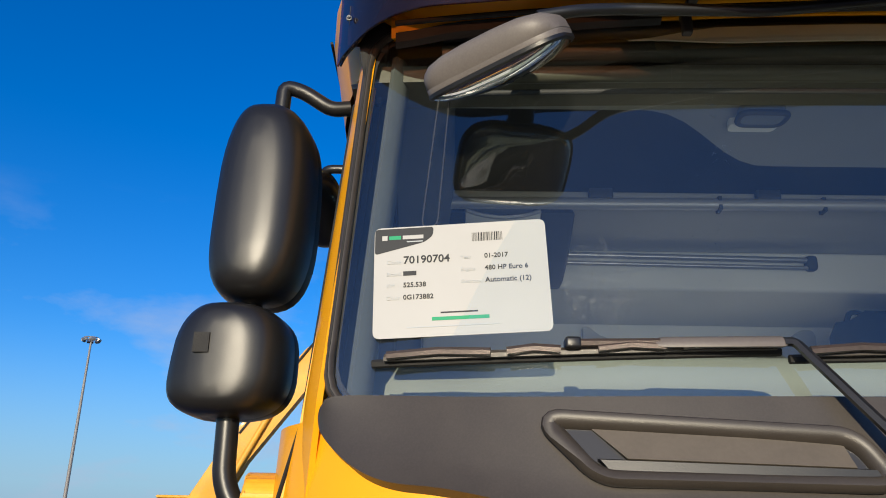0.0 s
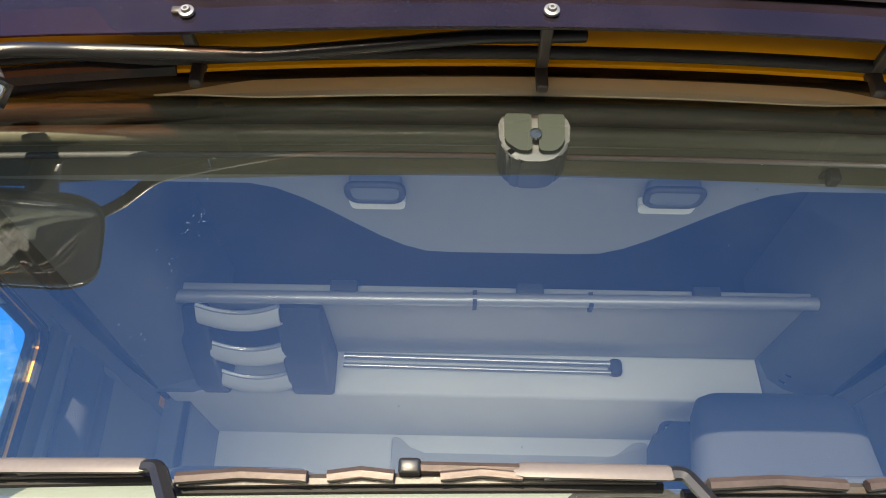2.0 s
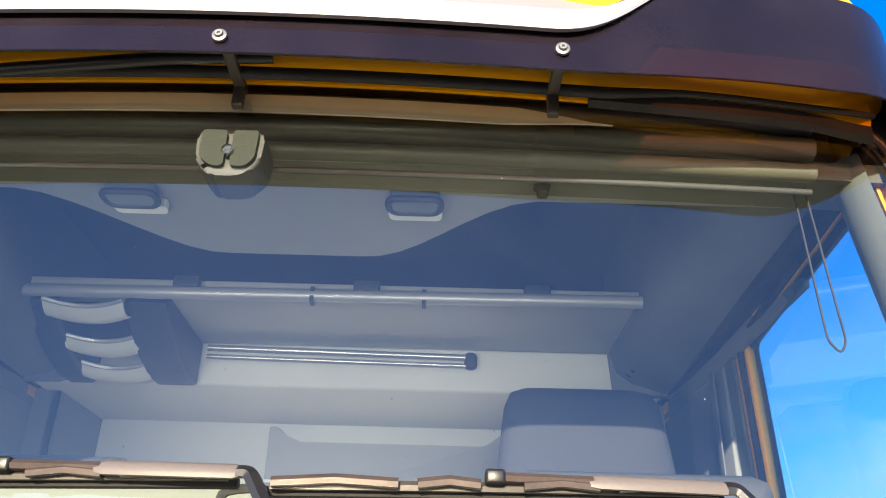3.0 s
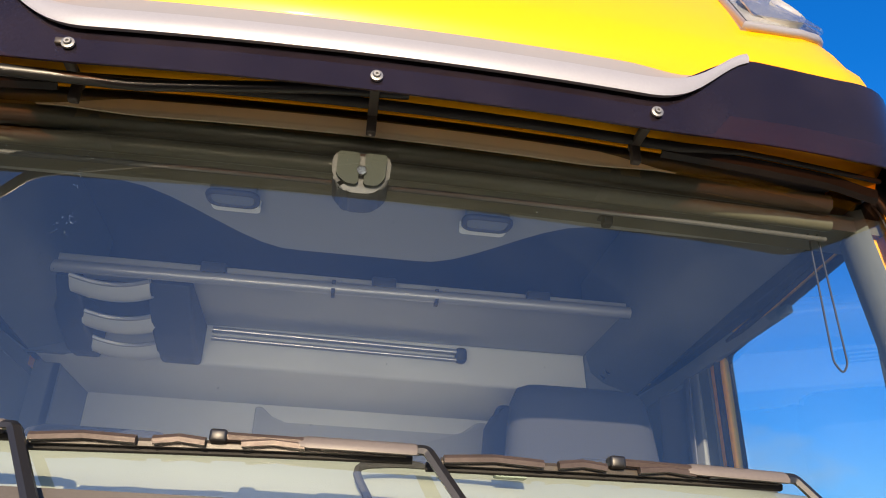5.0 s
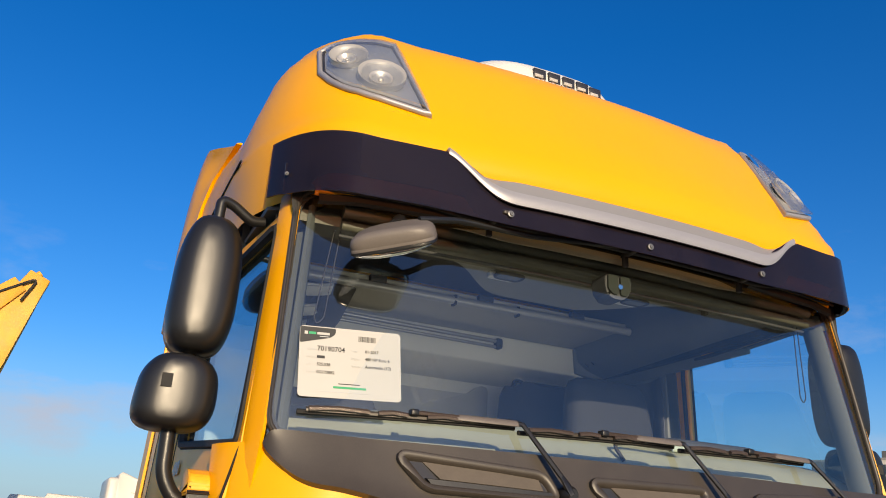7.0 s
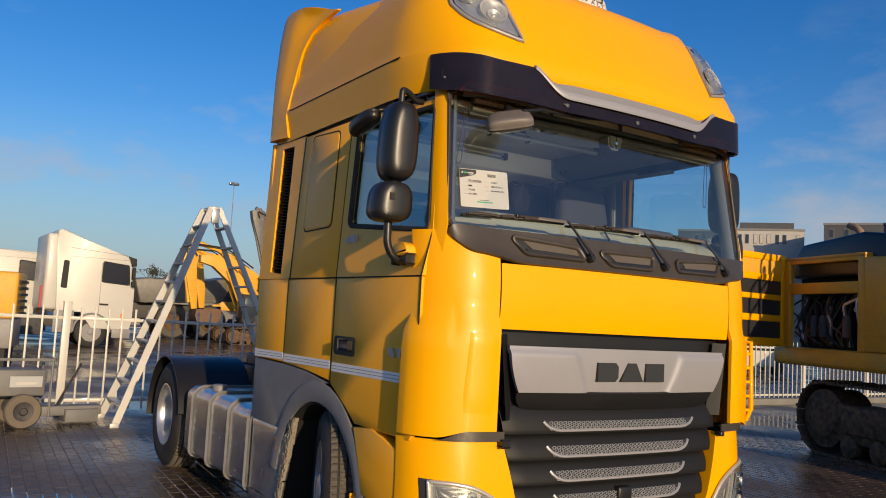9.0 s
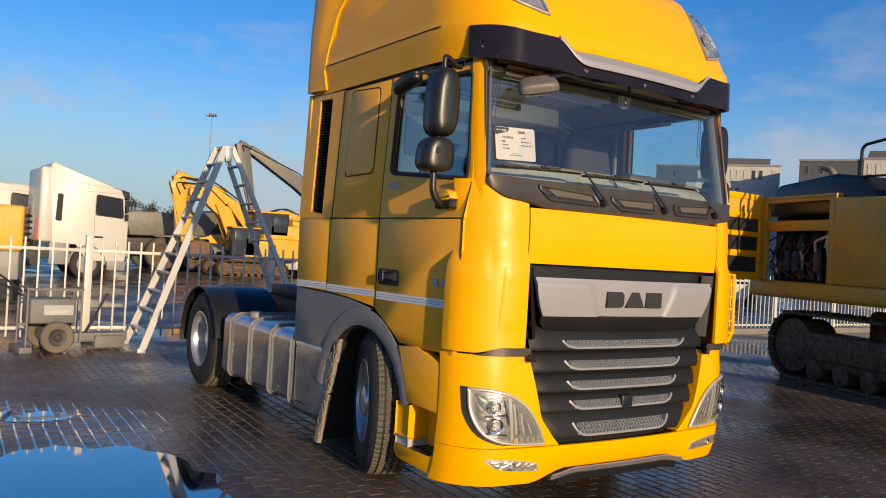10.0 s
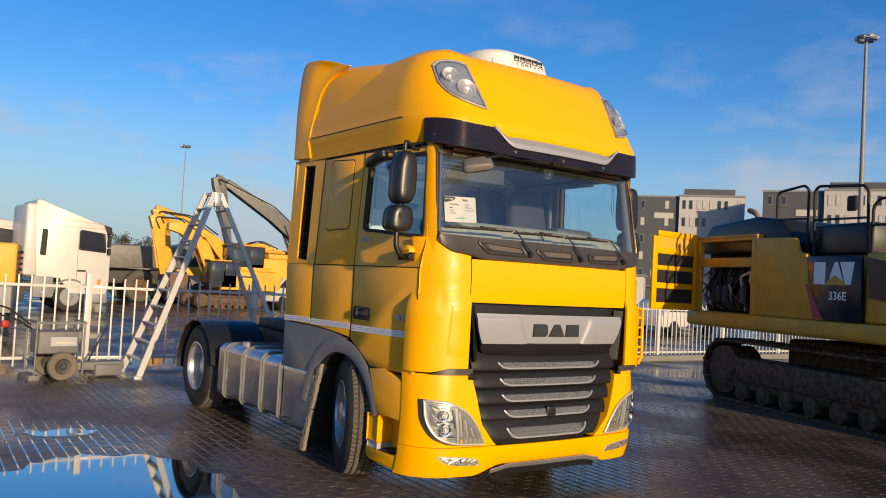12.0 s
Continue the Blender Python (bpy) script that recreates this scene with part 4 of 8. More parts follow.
for s in (-1, 1):
    # roof lamps
    lo = curved([(-1.062, 3.275), (-1.02, 3.175), (-0.93, 3.115), (-0.744, 3.070)])
    hi = curved([(-1.045, 3.440), (-0.985, 3.49), (-0.88, 3.495), (-0.800, 3.475)])
    lamp = part("roof_lamp", sheet(patch(roof_tree, lo, hi, 0.004, n=24, sign=s), 0.01), SILVER, truck, "clear roof lamp in a grey surround")
    c = (-0.925, 3.29)
    part("reflector_bowl", sheet(patch(roof_tree, shrink(lo, c, 0.90), shrink(hi, c, 0.90), 0.006, n=24, sign=s), 0.003), LAMP_FLOOR, lamp)
    part("lamp_frame", lamp_frame(roof_tree, shrink(lo, c, 0.955), shrink(hi, c, 0.955), 0.008, s, 0.011), SILVER, lamp)
    part("lamp_seal", lamp_frame(roof_tree, shrink(lo, c, 0.885), shrink(hi, c, 0.885), 0.010, s, 0.0055), LAMP_DARK, lamp)
    for x, z, r in ((-0.972, 3.342, 0.066), (-0.886, 3.232, 0.080)):
        part("reflector", dish(roof_tree, x, z, r, 0.010, s, 0.022, forward=0.5), SATIN_BOWL, lamp)
        part("bulb", dish(roof_tree, x - 0.012, z - 0.030, r * 0.48, 0.022, s, 0.016, forward=0.5), SATIN, lamp)
    pane = part("lens", sheet(patch(roof_tree, shrink(lo, c, 0.90), shrink(hi, c, 0.90), 0.040, n=24, sign=s), 0.003), ROOF_LENS, lamp)
    pane.visible_shadow = False
    # headlamps
    hi = curved([(-1.172, 0.806), (-1.06, 0.800), (-0.95, 0.772), (-0.83, 0.70), (-0.735, 0.585), (-0.672, 0.470)], 30)
    lo = curved([(-1.172, 0.800), (-1.158, 0.66), (-1.10, 0.548), (-1.0, 0.492), (-0.86, 0.470), (-0.672, 0.464)], 30)
    part("lamp_recess", sheet(patch(bumper_tree, [(x - 0.022 * smooth01(-0.75, -1.12, x), z - 0.012 * smooth01(-0.7, -1.0, x)) for x, z in lo], [(x - 0.022 * smooth01(-0.75, -1.12, x), z + 0.006) for x, z in hi], 0.007, n=30, sign=s), 0.004), LAMP_DARK, truck)
    lamp = part("headlamp", sheet(patch(bumper_tree, lo, hi, 0.0125, n=30, sign=s), 0.008), SATIN, truck, "clear headlamp with chrome reflectors")
    c = (-0.95, 0.63)
    part("lamp_frame", lamp_frame(bumper_tree, shrink(lo, c, 0.97), shrink(hi, c, 0.97), 0.014, s, 0.011), SATIN, lamp)
    part("housing", sheet(patch(bumper_tree, shrink(lo, c, 0.90), shrink(hi, c, 0.90), 0.0145, n=30, sign=s), 0.003), CHROME_SOFT, lamp)
    inner = part("reflector", faceted(patch(bumper_tree, shrink(lo, c, 0.86), shrink(hi, c, 0.86), 0.017, n=16, m=10, sign=s), 3, 0.0012), LAMP_INNER, lamp, smooth=False)
    for x, z, r in ((-1.045, 0.700, 0.042), (-1.030, 0.592, 0.047)):
        part("projector", dish(bumper_tree, x, z, r, 0.016, s, 0.020), CHROME, lamp)
        part("bulb", dish(bumper_tree, x, z, r * 0.45, 0.024, s, 0.014), SATIN, lamp)
    for (xa, za), (xb, zb) in (((-1.09, 0.645), (-0.965, 0.655)), ((-1.075, 0.545), (-0.955, 0.535)), ((-0.985, 0.745), (-0.950, 0.60))):
        part("lamp_edge", tube([Vector((-p.x * s, p.y, p.z)) for p in (drape(bumper_tree, xa + (xb - xa) * f, za + (zb - za) * f, 0.026) for f in steps(0, 1, 5))], 0.006, 6), CHROME, lamp)
    part("divider", sheet(patch(bumper_tree, [(-0.925, 0.50), (-0.905, 0.50)], [(-0.965, 0.755), (-0.945, 0.752)], 0.024, n=2, sign=s), 0.012), SATIN, lamp)
    for k in range(6):
        x0 = -0.893 + 0.026 * k
        part("lamp_rib", sheet(patch(bumper_tree, [(x0, 0.535), (x0 + 0.013, 0.535)], [(x0 - 0.035, 0.722 - 0.030 * k), (x0 - 0.022, 0.719 - 0.030 * k)], 0.020 + 0.004 * (k % 2), n=1, sign=s), 0.004), (SATIN, LAMP_INNER)[k % 2], lamp)
    for k in range(5):
        x0 = -0.90 + 0.04 * k
        part("lamp_cell", sheet(patch(bumper_tree, [(x0, 0.484), (x0 + 0.03, 0.484)], [(x0, 0.515), (x0 + 0.028, 0.515)], 0.018, n=2, sign=s), 0.005), AMBER_PALE if k == 0 else CHROME_SOFT, lamp)
    pane = part("lens", sheet(patch(bumper_tree, shrink(lo, c, 0.94), shrink(hi, c, 0.94), 0.036, n=30, sign=s), 0.003), LENS, lamp)
    pane.visible_shadow = False
    # fog lamps
    lo = curved([(-1.065, 0.375), (-0.99, 0.328), (-0.85, 0.308), (-0.69, 0.302)], 16)
    hi = curved([(-1.065, 0.388), (-0.95, 0.384), (-0.84, 0.374), (-0.715, 0.352)], 16)
    lamp = part("fog_lamp", sheet(patch(low_tree, lo, hi, 0.003, n=16, sign=s), 0.006), SATIN, truck, "slim fog lamp in the bumper")
    c = (-0.88, 0.345)
    part("reflector", faceted(patch(low_tree, shrink(lo, c, 0.9), shrink(hi, c, 0.86), 0.010, n=16, m=4, sign=s), 5, 0.003), CHROME_SOFT, lamp, smooth=False)
    part("bulb", dish(low_tree, -0.90, 0.345, 0.024, 0.004, s, 0.012), CHROME, lamp)
    pane = part("lens", sheet(patch(low_tree, shrink(lo, c, 0.95), shrink(hi, c, 0.92), 0.018, n=16, sign=s), 0.003), LENS, lamp)
    pane.visible_shadow = False

# grille: black bars with five strips of silver mesh
STRIPS = [(1.092, 1.048, 0.565), (0.965, 0.915, 0.535), (0.838, 0.79, 0.505), (0.715, 0.665, 0.475), (0.575, 0.50, 0.44)]
def slat_y(x, z, low, top):
    f = (z - low) / (top - low)
    return 0.048 + 0.07 * x * x + 0.045 * f * f + 0.012 * smooth01(0.92, 1.0, abs(x) / (lerp(REC, z) - 0.01))


SLATS = []
for k, (zt, zb, w) in enumerate(STRIPS):
    low, top = zb - 0.018, (1.168 if k == 0 else STRIPS[k - 1][1] - 0.032)
    SLATS.append((low, top))
    rows = [[Vector(((lerp(REC, z) - 0.014) * f, slat_y((lerp(REC, z) - 0.014) * f, max(z, low), low, top) + d, z)) for f in steps(-1, 1, 36)] for z, d in [(low + 0.012, 0.06), (low - 0.004, 0.012), (low - 0.004, 0.003)] + [(q, 0.0) for q in steps(low, top, 6)] + [(top + 0.004, 0.02)]]
    part("grille_slat", sheet(rows, 0.006), GRILLE_BLACK, truck)
    face = lambda x, f: slat_y(x, zt - (zt - zb) * f, low, top)
    holder = part("grille_mesh", sheet([[Vector((x * (1 - 0.07 * f), face(x * (1 - 0.07 * f), f) - 0.004, zt - (zt - zb) * f)) for x in steps(-w, w, 24)] for f in (0, 0.5, 1)], 0.003), LAMP_DARK, truck, "silver honeycomb mesh strip")
    line = [(-w, 0), (-w + 0.012, 0.3), (-w + 0.035, 0.68), (-w + 0.075, 0.98)] + [(x, 1.06) for x in steps(-w + 0.11, w - 0.11, 16)] + [(w - 0.075, 0.98), (w - 0.035, 0.68), (w - 0.012, 0.3), (w, 0)]
    part("mesh_frame", tube([(x, face(x, f) - 0.006, zt - (zt - zb) * f) for x, f in line], 0.0085, 6), SILVER, holder)
    bm = bmesh.new()
    rowsn = 3
    cell = (zt - zb) / rowsn
    for r in range(rowsn):
        n = int(2 * (w - 0.04) / 0.030)
        for i in range(n):
            x = -w + 0.045 + 0.030 * i + (0.015 if r % 2 else 0)
            f = (r + 0.5) / rowsn
            y, z = face(x, f) - 0.011, zt - (zt - zb) * f
            ring = [(x + 0.0145 * math.cos(t), y, z + cell * 0.56 * math.sin(t)) for t in (math.pi * q / 3 for q in range(6))]
            inner = [(x + 0.0116 * math.cos(t), y, z + cell * 0.44 * math.sin(t)) for t in (math.pi * q / 3 for q in range(6))]
            grid(bm, [[Vector(p) for p in ring], [Vector(p) for p in inner], [Vector((p[0], p[1] + 0.006, p[2])) for p in inner]], close_u=True)
    tagged(part("honeycomb", bm, MESH_GREY, holder, smooth=False), kind="stuff")
part("camera_block", boxes((-0.05, 0.05, 0.03, 0.10, 0.655, 0.735), bevel=0.01), BLACK, truck)
rows = [[Vector((x, 0.03 + 0.07 * x * x + 0.02 * f, 0.272 + 0.035 * smooth01(0.62, 0.40, abs(x)) - 0.032 * f)) for x in steps(-0.60, 0.60, 24)] for f in steps(0, 1, 3)]
part("lower_lip", sheet(rows, 0.01), STEEL, truck, "silver lip under the bumper")
rows = [[Vector((x, 0.045 + 0.07 * x * x + 0.02 * f, 0.240 + 0.03 * smooth01(0.62, 0.40, abs(x)) - 0.05 * f)) for x in steps(-0.55, 0.55, 16)] for f in (0, 1)]
part("lower_intake", sheet(rows, 0.01), BLACK, truck)
for s in (-1, 1):
    def corner_y(x):
        k = min(1, max(0, (x - 0.936) / 0.30))
        return 0.02 + 0.07 * x * x + 0.25 * (1 - math.sqrt(1 - k * k)) - 0.004
    rows = [[Vector((s * x, corner_y(x), 1.0 + (0.048 * smooth01(1.16, 1.02, x)) * f)) for x in steps(0.82, 1.16, 16)] for f in (0, 1)]
    part("bumper_gap", sheet(rows, 0.006), BLACK_WARM, truck)
for s in (-1, 1):
    part("latch", boxes((s * 0.80, s * 0.836, 0.048, 0.10, 0.975, 1.006), bevel=0.008), BLACK, truck)
    # air duct on the cab's corner
    if s < 0:
        continue
    for k in range(5):
        part("duct_fin", boxes((s * 1.20, s * 1.262, 0.19, 0.30, 1.10 + k * 0.09, 1.118 + k * 0.09), bevel=0.003), YELLOW, truck)
    part("duct_frame", tube([(s * 1.262, 0.30, 1.55), (s * 1.268, 0.20, 1.54), (s * 1.268, 0.19, 1.12), (s * 1.255, 0.22, 1.04)], 0.016, 8), YELLOW, truck)

# cowl vents: hooded scoops, their dark mouth and sunlit slope put into the colours
for tl, tr, br, bl in (((-0.805, 2.026), (-0.392, 2.000), (-0.358, 1.938), (-0.735, 1.944)), ((-0.245, 1.996), (0.165, 2.002), (0.140, 1.926), (-0.180, 1.926)), ((0.365, 1.996), (0.800, 2.022), (0.742, 1.942), (0.362, 1.936))):
    def inside(u, v):
        """The point of the vent at a share of its width and of its height."""
        a, b = (bl[0] + (br[0] - bl[0]) * u, bl[1] + (br[1] - bl[1]) * u), (tl[0] + (tr[0] - tl[0]) * u, tl[1] + (tr[1] - tl[1]) * u)
        return a[0] + (b[0] - a[0]) * v, a[1] + (b[1] - a[1]) * v
    o = loop2([tl, tr, br, bl], 0.028, 6)
    vent = part("cowl_vent", tube([drape(cowl_tree, x, z, 0.004) for x, z in o], 0.017, 10, closed=True, flat=0.7), BLACK_WARM, truck, "hooded air vent in the cowl")
    mouth = [[drape(cowl_tree, *inside(u, v), 0.003) for u in steps(0.03, 0.97, 14)] for v in (0.06, 0.5, 0.94)]
    part("vent_mouth", sheet(mouth, 0.003), LAMP_DARK, vent)
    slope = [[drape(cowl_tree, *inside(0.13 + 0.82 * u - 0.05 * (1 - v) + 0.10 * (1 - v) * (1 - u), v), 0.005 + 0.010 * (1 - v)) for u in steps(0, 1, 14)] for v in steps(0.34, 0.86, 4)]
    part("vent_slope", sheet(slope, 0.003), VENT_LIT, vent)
    ledge = [[drape(cowl_tree, *inside(u, v), d) for u in steps(0.06, 0.97, 14)] for v, d in ((0.10, 0.004), (0.13, 0.014), (0.30, 0.016), (0.33, 0.006))]
    part("vent_ledge", sheet(ledge, 0.003), BLACK, vent)

# wipers
def wiper(pivot, elbow, left, right):
    px, pz = pivot
    base = drape(cowl_tree, px, pz, 0.0)
    w = part("wiper", lathe([(0, 0.024), (0.03, 0.024), (0.042, 0.015), (0.042, 0.001)], 16, Matrix.Translation(base) @ pose(0, 0, 0, 0, 0, -90)), BLACK, truck, "black windscreen wiper")
    e = Vector((elbow[0], glass_y(elbow[0], elbow[1]) - 0.040, elbow[1] - 0.012))
    midx = (left + right) / 2
    m = Vector((midx, glass_y(midx, elbow[1]) - 0.035, elbow[1] - 0.010))
    b = base + Vector((0, -0.035, 0))
    part("arm", tube(bend([b, b + (e - b) * 0.2 + Vector((0, -0.01, 0.0)), e, e + (m - e) * 0.05], 0.012), [0.018, 0.016, 0.014, 0.013, 0.012, 0.012, 0.011, 0.011, 0.011, 0.011, 0.011, 0.011], 6, flat=0.6), BLACK, w)
    part("arm_sleeve", tube([e + (m - e) * f for f in (0.03, 0.06, 0.58, 0.62)], [0.008, 0.0125, 0.0125, 0.009], 8, flat=0.5), SLEEVE, w)
    part("arm_rod", tube([e + (m - e) * 0.6, m], 0.0065, 6), WORN_METAL, w)
    zl = lambda x: elbow[1] - 0.016 - 0.012 * (right - x) / (right - left)
    part("blade_rubber", tube([(x, glass_y(x, zl(x)) - 0.008, zl(x) - 0.004) for x in steps(left, right, 16)], 0.007, 6), RUBBER, w)
    part("blade_holder", tube([(x, glass_y(x, zl(x)) - 0.02, zl(x) + 0.002) for x in steps(left + 0.02, right - 0.01, 16)], 0.008, 6, flat=0.7), BLACK_WARM, w)
    for f0, f1 in ((0.04, 0.30), (0.34, 0.47), (0.56, 0.72), (0.76, 0.98)):
        xs = steps(left + (right - left) * f0, left + (right - left) * f1, 6)
        part("blade_bracket", tube([(x, glass_y(x, zl(x)) - 0.033, zl(x) + 0.007 - 0.004 * abs(2 * (x - xs[0]) / (xs[-1] - xs[0]) - 1)) for x in xs], 0.0075, 6, flat=0.8), WORN_METAL, w)
    part("blade_clip", boxes((midx - 0.012, midx + 0.012, m.y - 0.009, m.y + 0.018, m.z - 0.009, m.z + 0.009), bevel=0.004), BLACK, w)
    return w


wiper((-0.33, 1.955), (-0.44, 2.152), -1.06, -0.45)
wiper((0.24, 1.952), (0.118, 2.152), -0.44, 0.10)
wiper((0.83, 1.962), (0.69, 2.155), 0.12, 0.68)


# mirrors
def mirror_head(name, c, w, h, depth, parent, lean=0.0, turn=0.0, roll=0.0, n=3.6, taper=0.0, label="", mat=BLACK, dome=0.0, at=None):
    """A rounded housing bulging forwards, with a glass face behind."""
    def ring(f, y):
        return [Vector((w / 2 * f * math.copysign(abs(math.cos(t)) ** (2 / n), math.cos(t)) * (1 - abs(taper) * (0.5 + 0.5 * math.sin(t)) * (math.cos(t) * taper > 0)), y, h / 2 * (f ** 0.32) * math.copysign(abs(math.sin(t)) ** (2 / n), math.sin(t)))) for t in (2 * math.pi * k / 40 for k in range(40))]
    bm = bmesh.new()
    m = at or Matrix.Translation(c) @ pose(0, 0, 0, 0, roll, turn) @ pose(0, 0, 0, lean)
    prof = [(0.95, depth * 0.42), (1.0, depth * 0.40), (1.0, depth * 0.20), (0.995, depth * 0.19), (0.995, depth * 0.17), (1.0, depth * 0.16), (0.985, -depth * 0.1), (0.94, -depth * 0.28), (0.84, -depth * 0.43), (0.66, -depth * 0.53), (0.40, -depth * 0.58), (0.12, -depth * 0.59)]
    vs = grid(bm, [[m @ v for v in ring(f, y)] for f, y in prof], close_u=True)
    bm.faces.new(vs[-1])
    bm.faces.new(vs[0][::-1])
    head = part(name, bm, mat, parent, label)
    bm = bmesh.new()
    if dome:
        vs = grid(bm, [[m @ v for v in ring(f, depth * 0.41 + dome * (1 - f * f) ** 0.6)] for f in (0.985, 0.93, 0.82, 0.66, 0.45, 0.2)], close_u=True)
        bm.faces.new(vs[-1])
    else:
        bm.faces.new([bm.verts.new(m @ v) for v in ring(0.9, depth * 0.43)])
    part("mirror_glass", bm, MIRROR, head)
    return head


for s in (-1, 1):
    near = 0.055 if s > 0 else 0.0
    arm = part("mirror_arm", tube(bend([(s * 1.16, 0.475, 2.735), (s * 1.20, 0.47, 2.728), (s * (1.262 - near), 0.458, 2.765), (s * (1.300 - near), 0.45, 2.772), (s * (1.303 - near), 0.45, 2.68)], 0.02), 0.0165, 16), BLACK, truck, "black tubular mirror arm")
    mirror_head("side_mirror", Vector((s * (1.318 - near), 0.435, 2.488)), 0.208, 0.415, 0.15, arm, n=3.1, turn=s * 4, taper=s * 0.32, label="tall black side mirror")
    mirror_head("wide_mirror", Vector((s * (1.352 - near), 0.425, 2.168)), 0.240, 0.208, 0.14, arm, n=3.0, turn=s * 4, taper=s * 0.34, label="small black wide-angle mirror")
    part("joint", tube([(s * (1.322 - near), 0.445, 2.24), (s * (1.322 - near), 0.445, 2.31)], 0.02, 10), BLACK, arm)
    part("lower_arm", tube(bend([(s * (1.345 - near), 0.44, 2.09), (s * (1.342 - near), 0.44, 1.95), (s * (1.30 - near), 0.44, 1.885), (s * 1.22, 0.44, 1.872)], 0.06, 8), 0.021, 18), BLACK, arm)
    part("lower_bracket", prism(loop2([(0.335, 1.900), (0.485, 1.900), (0.485, 1.955), (0.40, 1.972), (0.345, 1.950)], 0.025), "x", s * 1.19, s * 1.285, bevel=0.008), YELLOW_SIDE, arm)
    part("bracket_foot", boxes((s * 1.205, s * 1.275, 0.34, 0.49, 1.862, 1.903), bevel=0.01), BLACK, arm)
    part("marker_square", boxes((s * (1.366 - near), s * (1.394 - near), 0.3395, 0.350, 2.168, 2.204)), RUBBER, arm)
    if s > 0:
        continue
    kerb = mirror_head("kerb_mirror", Vector((s * 1.285, 0.90, 2.672)), 0.12, 0.29, 0.06, truck, lean=76, n=2.6, label="black kerb mirror over the side window")
    part("kerb_arm", tube(bend([(s * 1.19, 0.78, 2.735), (s * 1.26, 0.78, 2.735), (s * 1.275, 0.84, 2.69)], 0.02), 0.012, 8), BLACK, kerb)

# front mirror on its long bent arm
fw, fn_ = Vector((0.847, -0.498, 0.189)).normalized(), Vector((0.42, 0.375, -0.825))
fn_ = (fn_ - fw * fn_.dot(fw)).normalized()
fh = fw.cross(fn_)
FM = Matrix(((fw.x, fn_.x, fh.x, -0.872), (fw.y, fn_.y, fh.y, 0.092), (fw.z, fn_.z, fh.z, 2.618), (0, 0, 0, 1)))
front_mirror = mirror_head("front_mirror", FM.translation, 0.256, 0.158, 0.056, truck, n=4.2, taper=-0.25, label="weathered grey front mirror on a bent black arm", mat=HOOD_GREY, dome=0.026, at=FM)
part("rim", tube([FM @ Vector((0.124 * math.copysign(abs(math.cos(t)) ** 0.48, math.cos(t)) * (1 - 0.25 * (0.5 + 0.5 * math.sin(t)) * (math.cos(t) < 0)), 0.023, 0.077 * math.copysign(abs(math.sin(t)) ** 0.48, math.sin(t)))) for t in (2 * math.pi * k / 40 for k in range(40))], 0.006, 6, closed=True), BLACK, front_mirror)
part("mirror_foot", tube([FM @ Vector((0.015, -0.01, 0.06)), FM @ Vector((0.02, -0.02, 0.12)), (-0.80, 0.185, 2.70)], [0.03, 0.024, 0.02], 10), BLACK, front_mirror)
part("mirror_arm", tube(bend([FM @ Vector((0.085, -0.03, 0.03)), (-0.735, 0.065, 2.690), (-0.66, 0.095, 2.716), (-0.40, 0.11, 2.726), (-0.10, 0.10, 2.756), (0.06, 0.12, 2.78)], 0.03), 0.0105, 8), BLACK, front_mirror)
# stays between header and visor
for x in (-0.52, 0.0, 0.50):
    part("visor_stay", boxes((x - 0.009, x + 0.009, 0.06, 0.19, 2.757, 2.770), (x - 0.009, x + 0.009, 0.167, 0.183, 2.722, 2.772), bevel=0.003), BLACK_WARM, truck)
pipe_x = steps(-1.05, 1.05, 32)
part("visor_pipe", tube([(x, 0.145 + 0.085 * x * x, 2.768 + 0.017 * smooth01(0.55, 0.75, abs(x))) for x in pipe_x], [0.010 - 0.0045 * smooth01(0.55, 0.75, abs(x)) for x in pipe_x], 8), RUBBER, truck)
for s in (-1, 1):
    rows = [[Vector((s * x, glass_y(x, 2.80) - 0.049 + d, z - 0.012 * smooth01(0.92, 1.05, x))) for x in steps(0.56, 1.05, 16)] for z, d in ((2.757, 0.012), (2.764, 0.0), (2.784, -0.002), (2.790, 0.010))]
    part("header_seal", sheet(rows, 0.004), RUBBER, truck)
    # end plate between visor and roof
    rows = [[Vector((s * x, y, z)) for x, y in ((1.150, 0.312), (1.125, 0.315), (1.095, 0.312), (1.070, 0.300))] for z in (2.782, 2.82, 2.875)]
    part("visor_end_plate", sheet(rows, 0.004), BLACK, truck)

# roof air conditioner
INK_BROWN = material("faded_brown_print", (0.16, 0.10, 0.08), 0.6)
AC_W = material("aged_white_plastic", (0.66, 0.66, 0.63), 0.45, vary=0.15, vary_scale=4)
bm = bmesh.new()
rows = []
for f, z in ((1.0, 3.58), (1.0, 3.69), (0.985, 3.73), (0.94, 3.765), (0.84, 3.788), (0.6, 3.806), (0.2, 3.812)):
    rows.append([Vector((0.02 + 0.41 * f * math.copysign(abs(math.cos(t)) ** 0.62, math.cos(t)), 1.04 + 0.42 * f * math.copysign(abs(math.sin(t)) ** 0.62, math.sin(t)), z)) for t in (2 * math.pi * q / 40 for q in range(40))])
vs = grid(bm, rows, close_u=True)
bm.faces.new(vs[-1])
ac = part("air_conditioner", bm, AC_W, truck, "aged white roof air conditioner with louvres")
def ac_face(x):
    """How far forward the housing's front reaches at x."""
    c = (abs(x - 0.02) / 0.41) ** (1 / 0.62)
    return 1.04 - 0.42 * (1 - c * c) ** 0.31


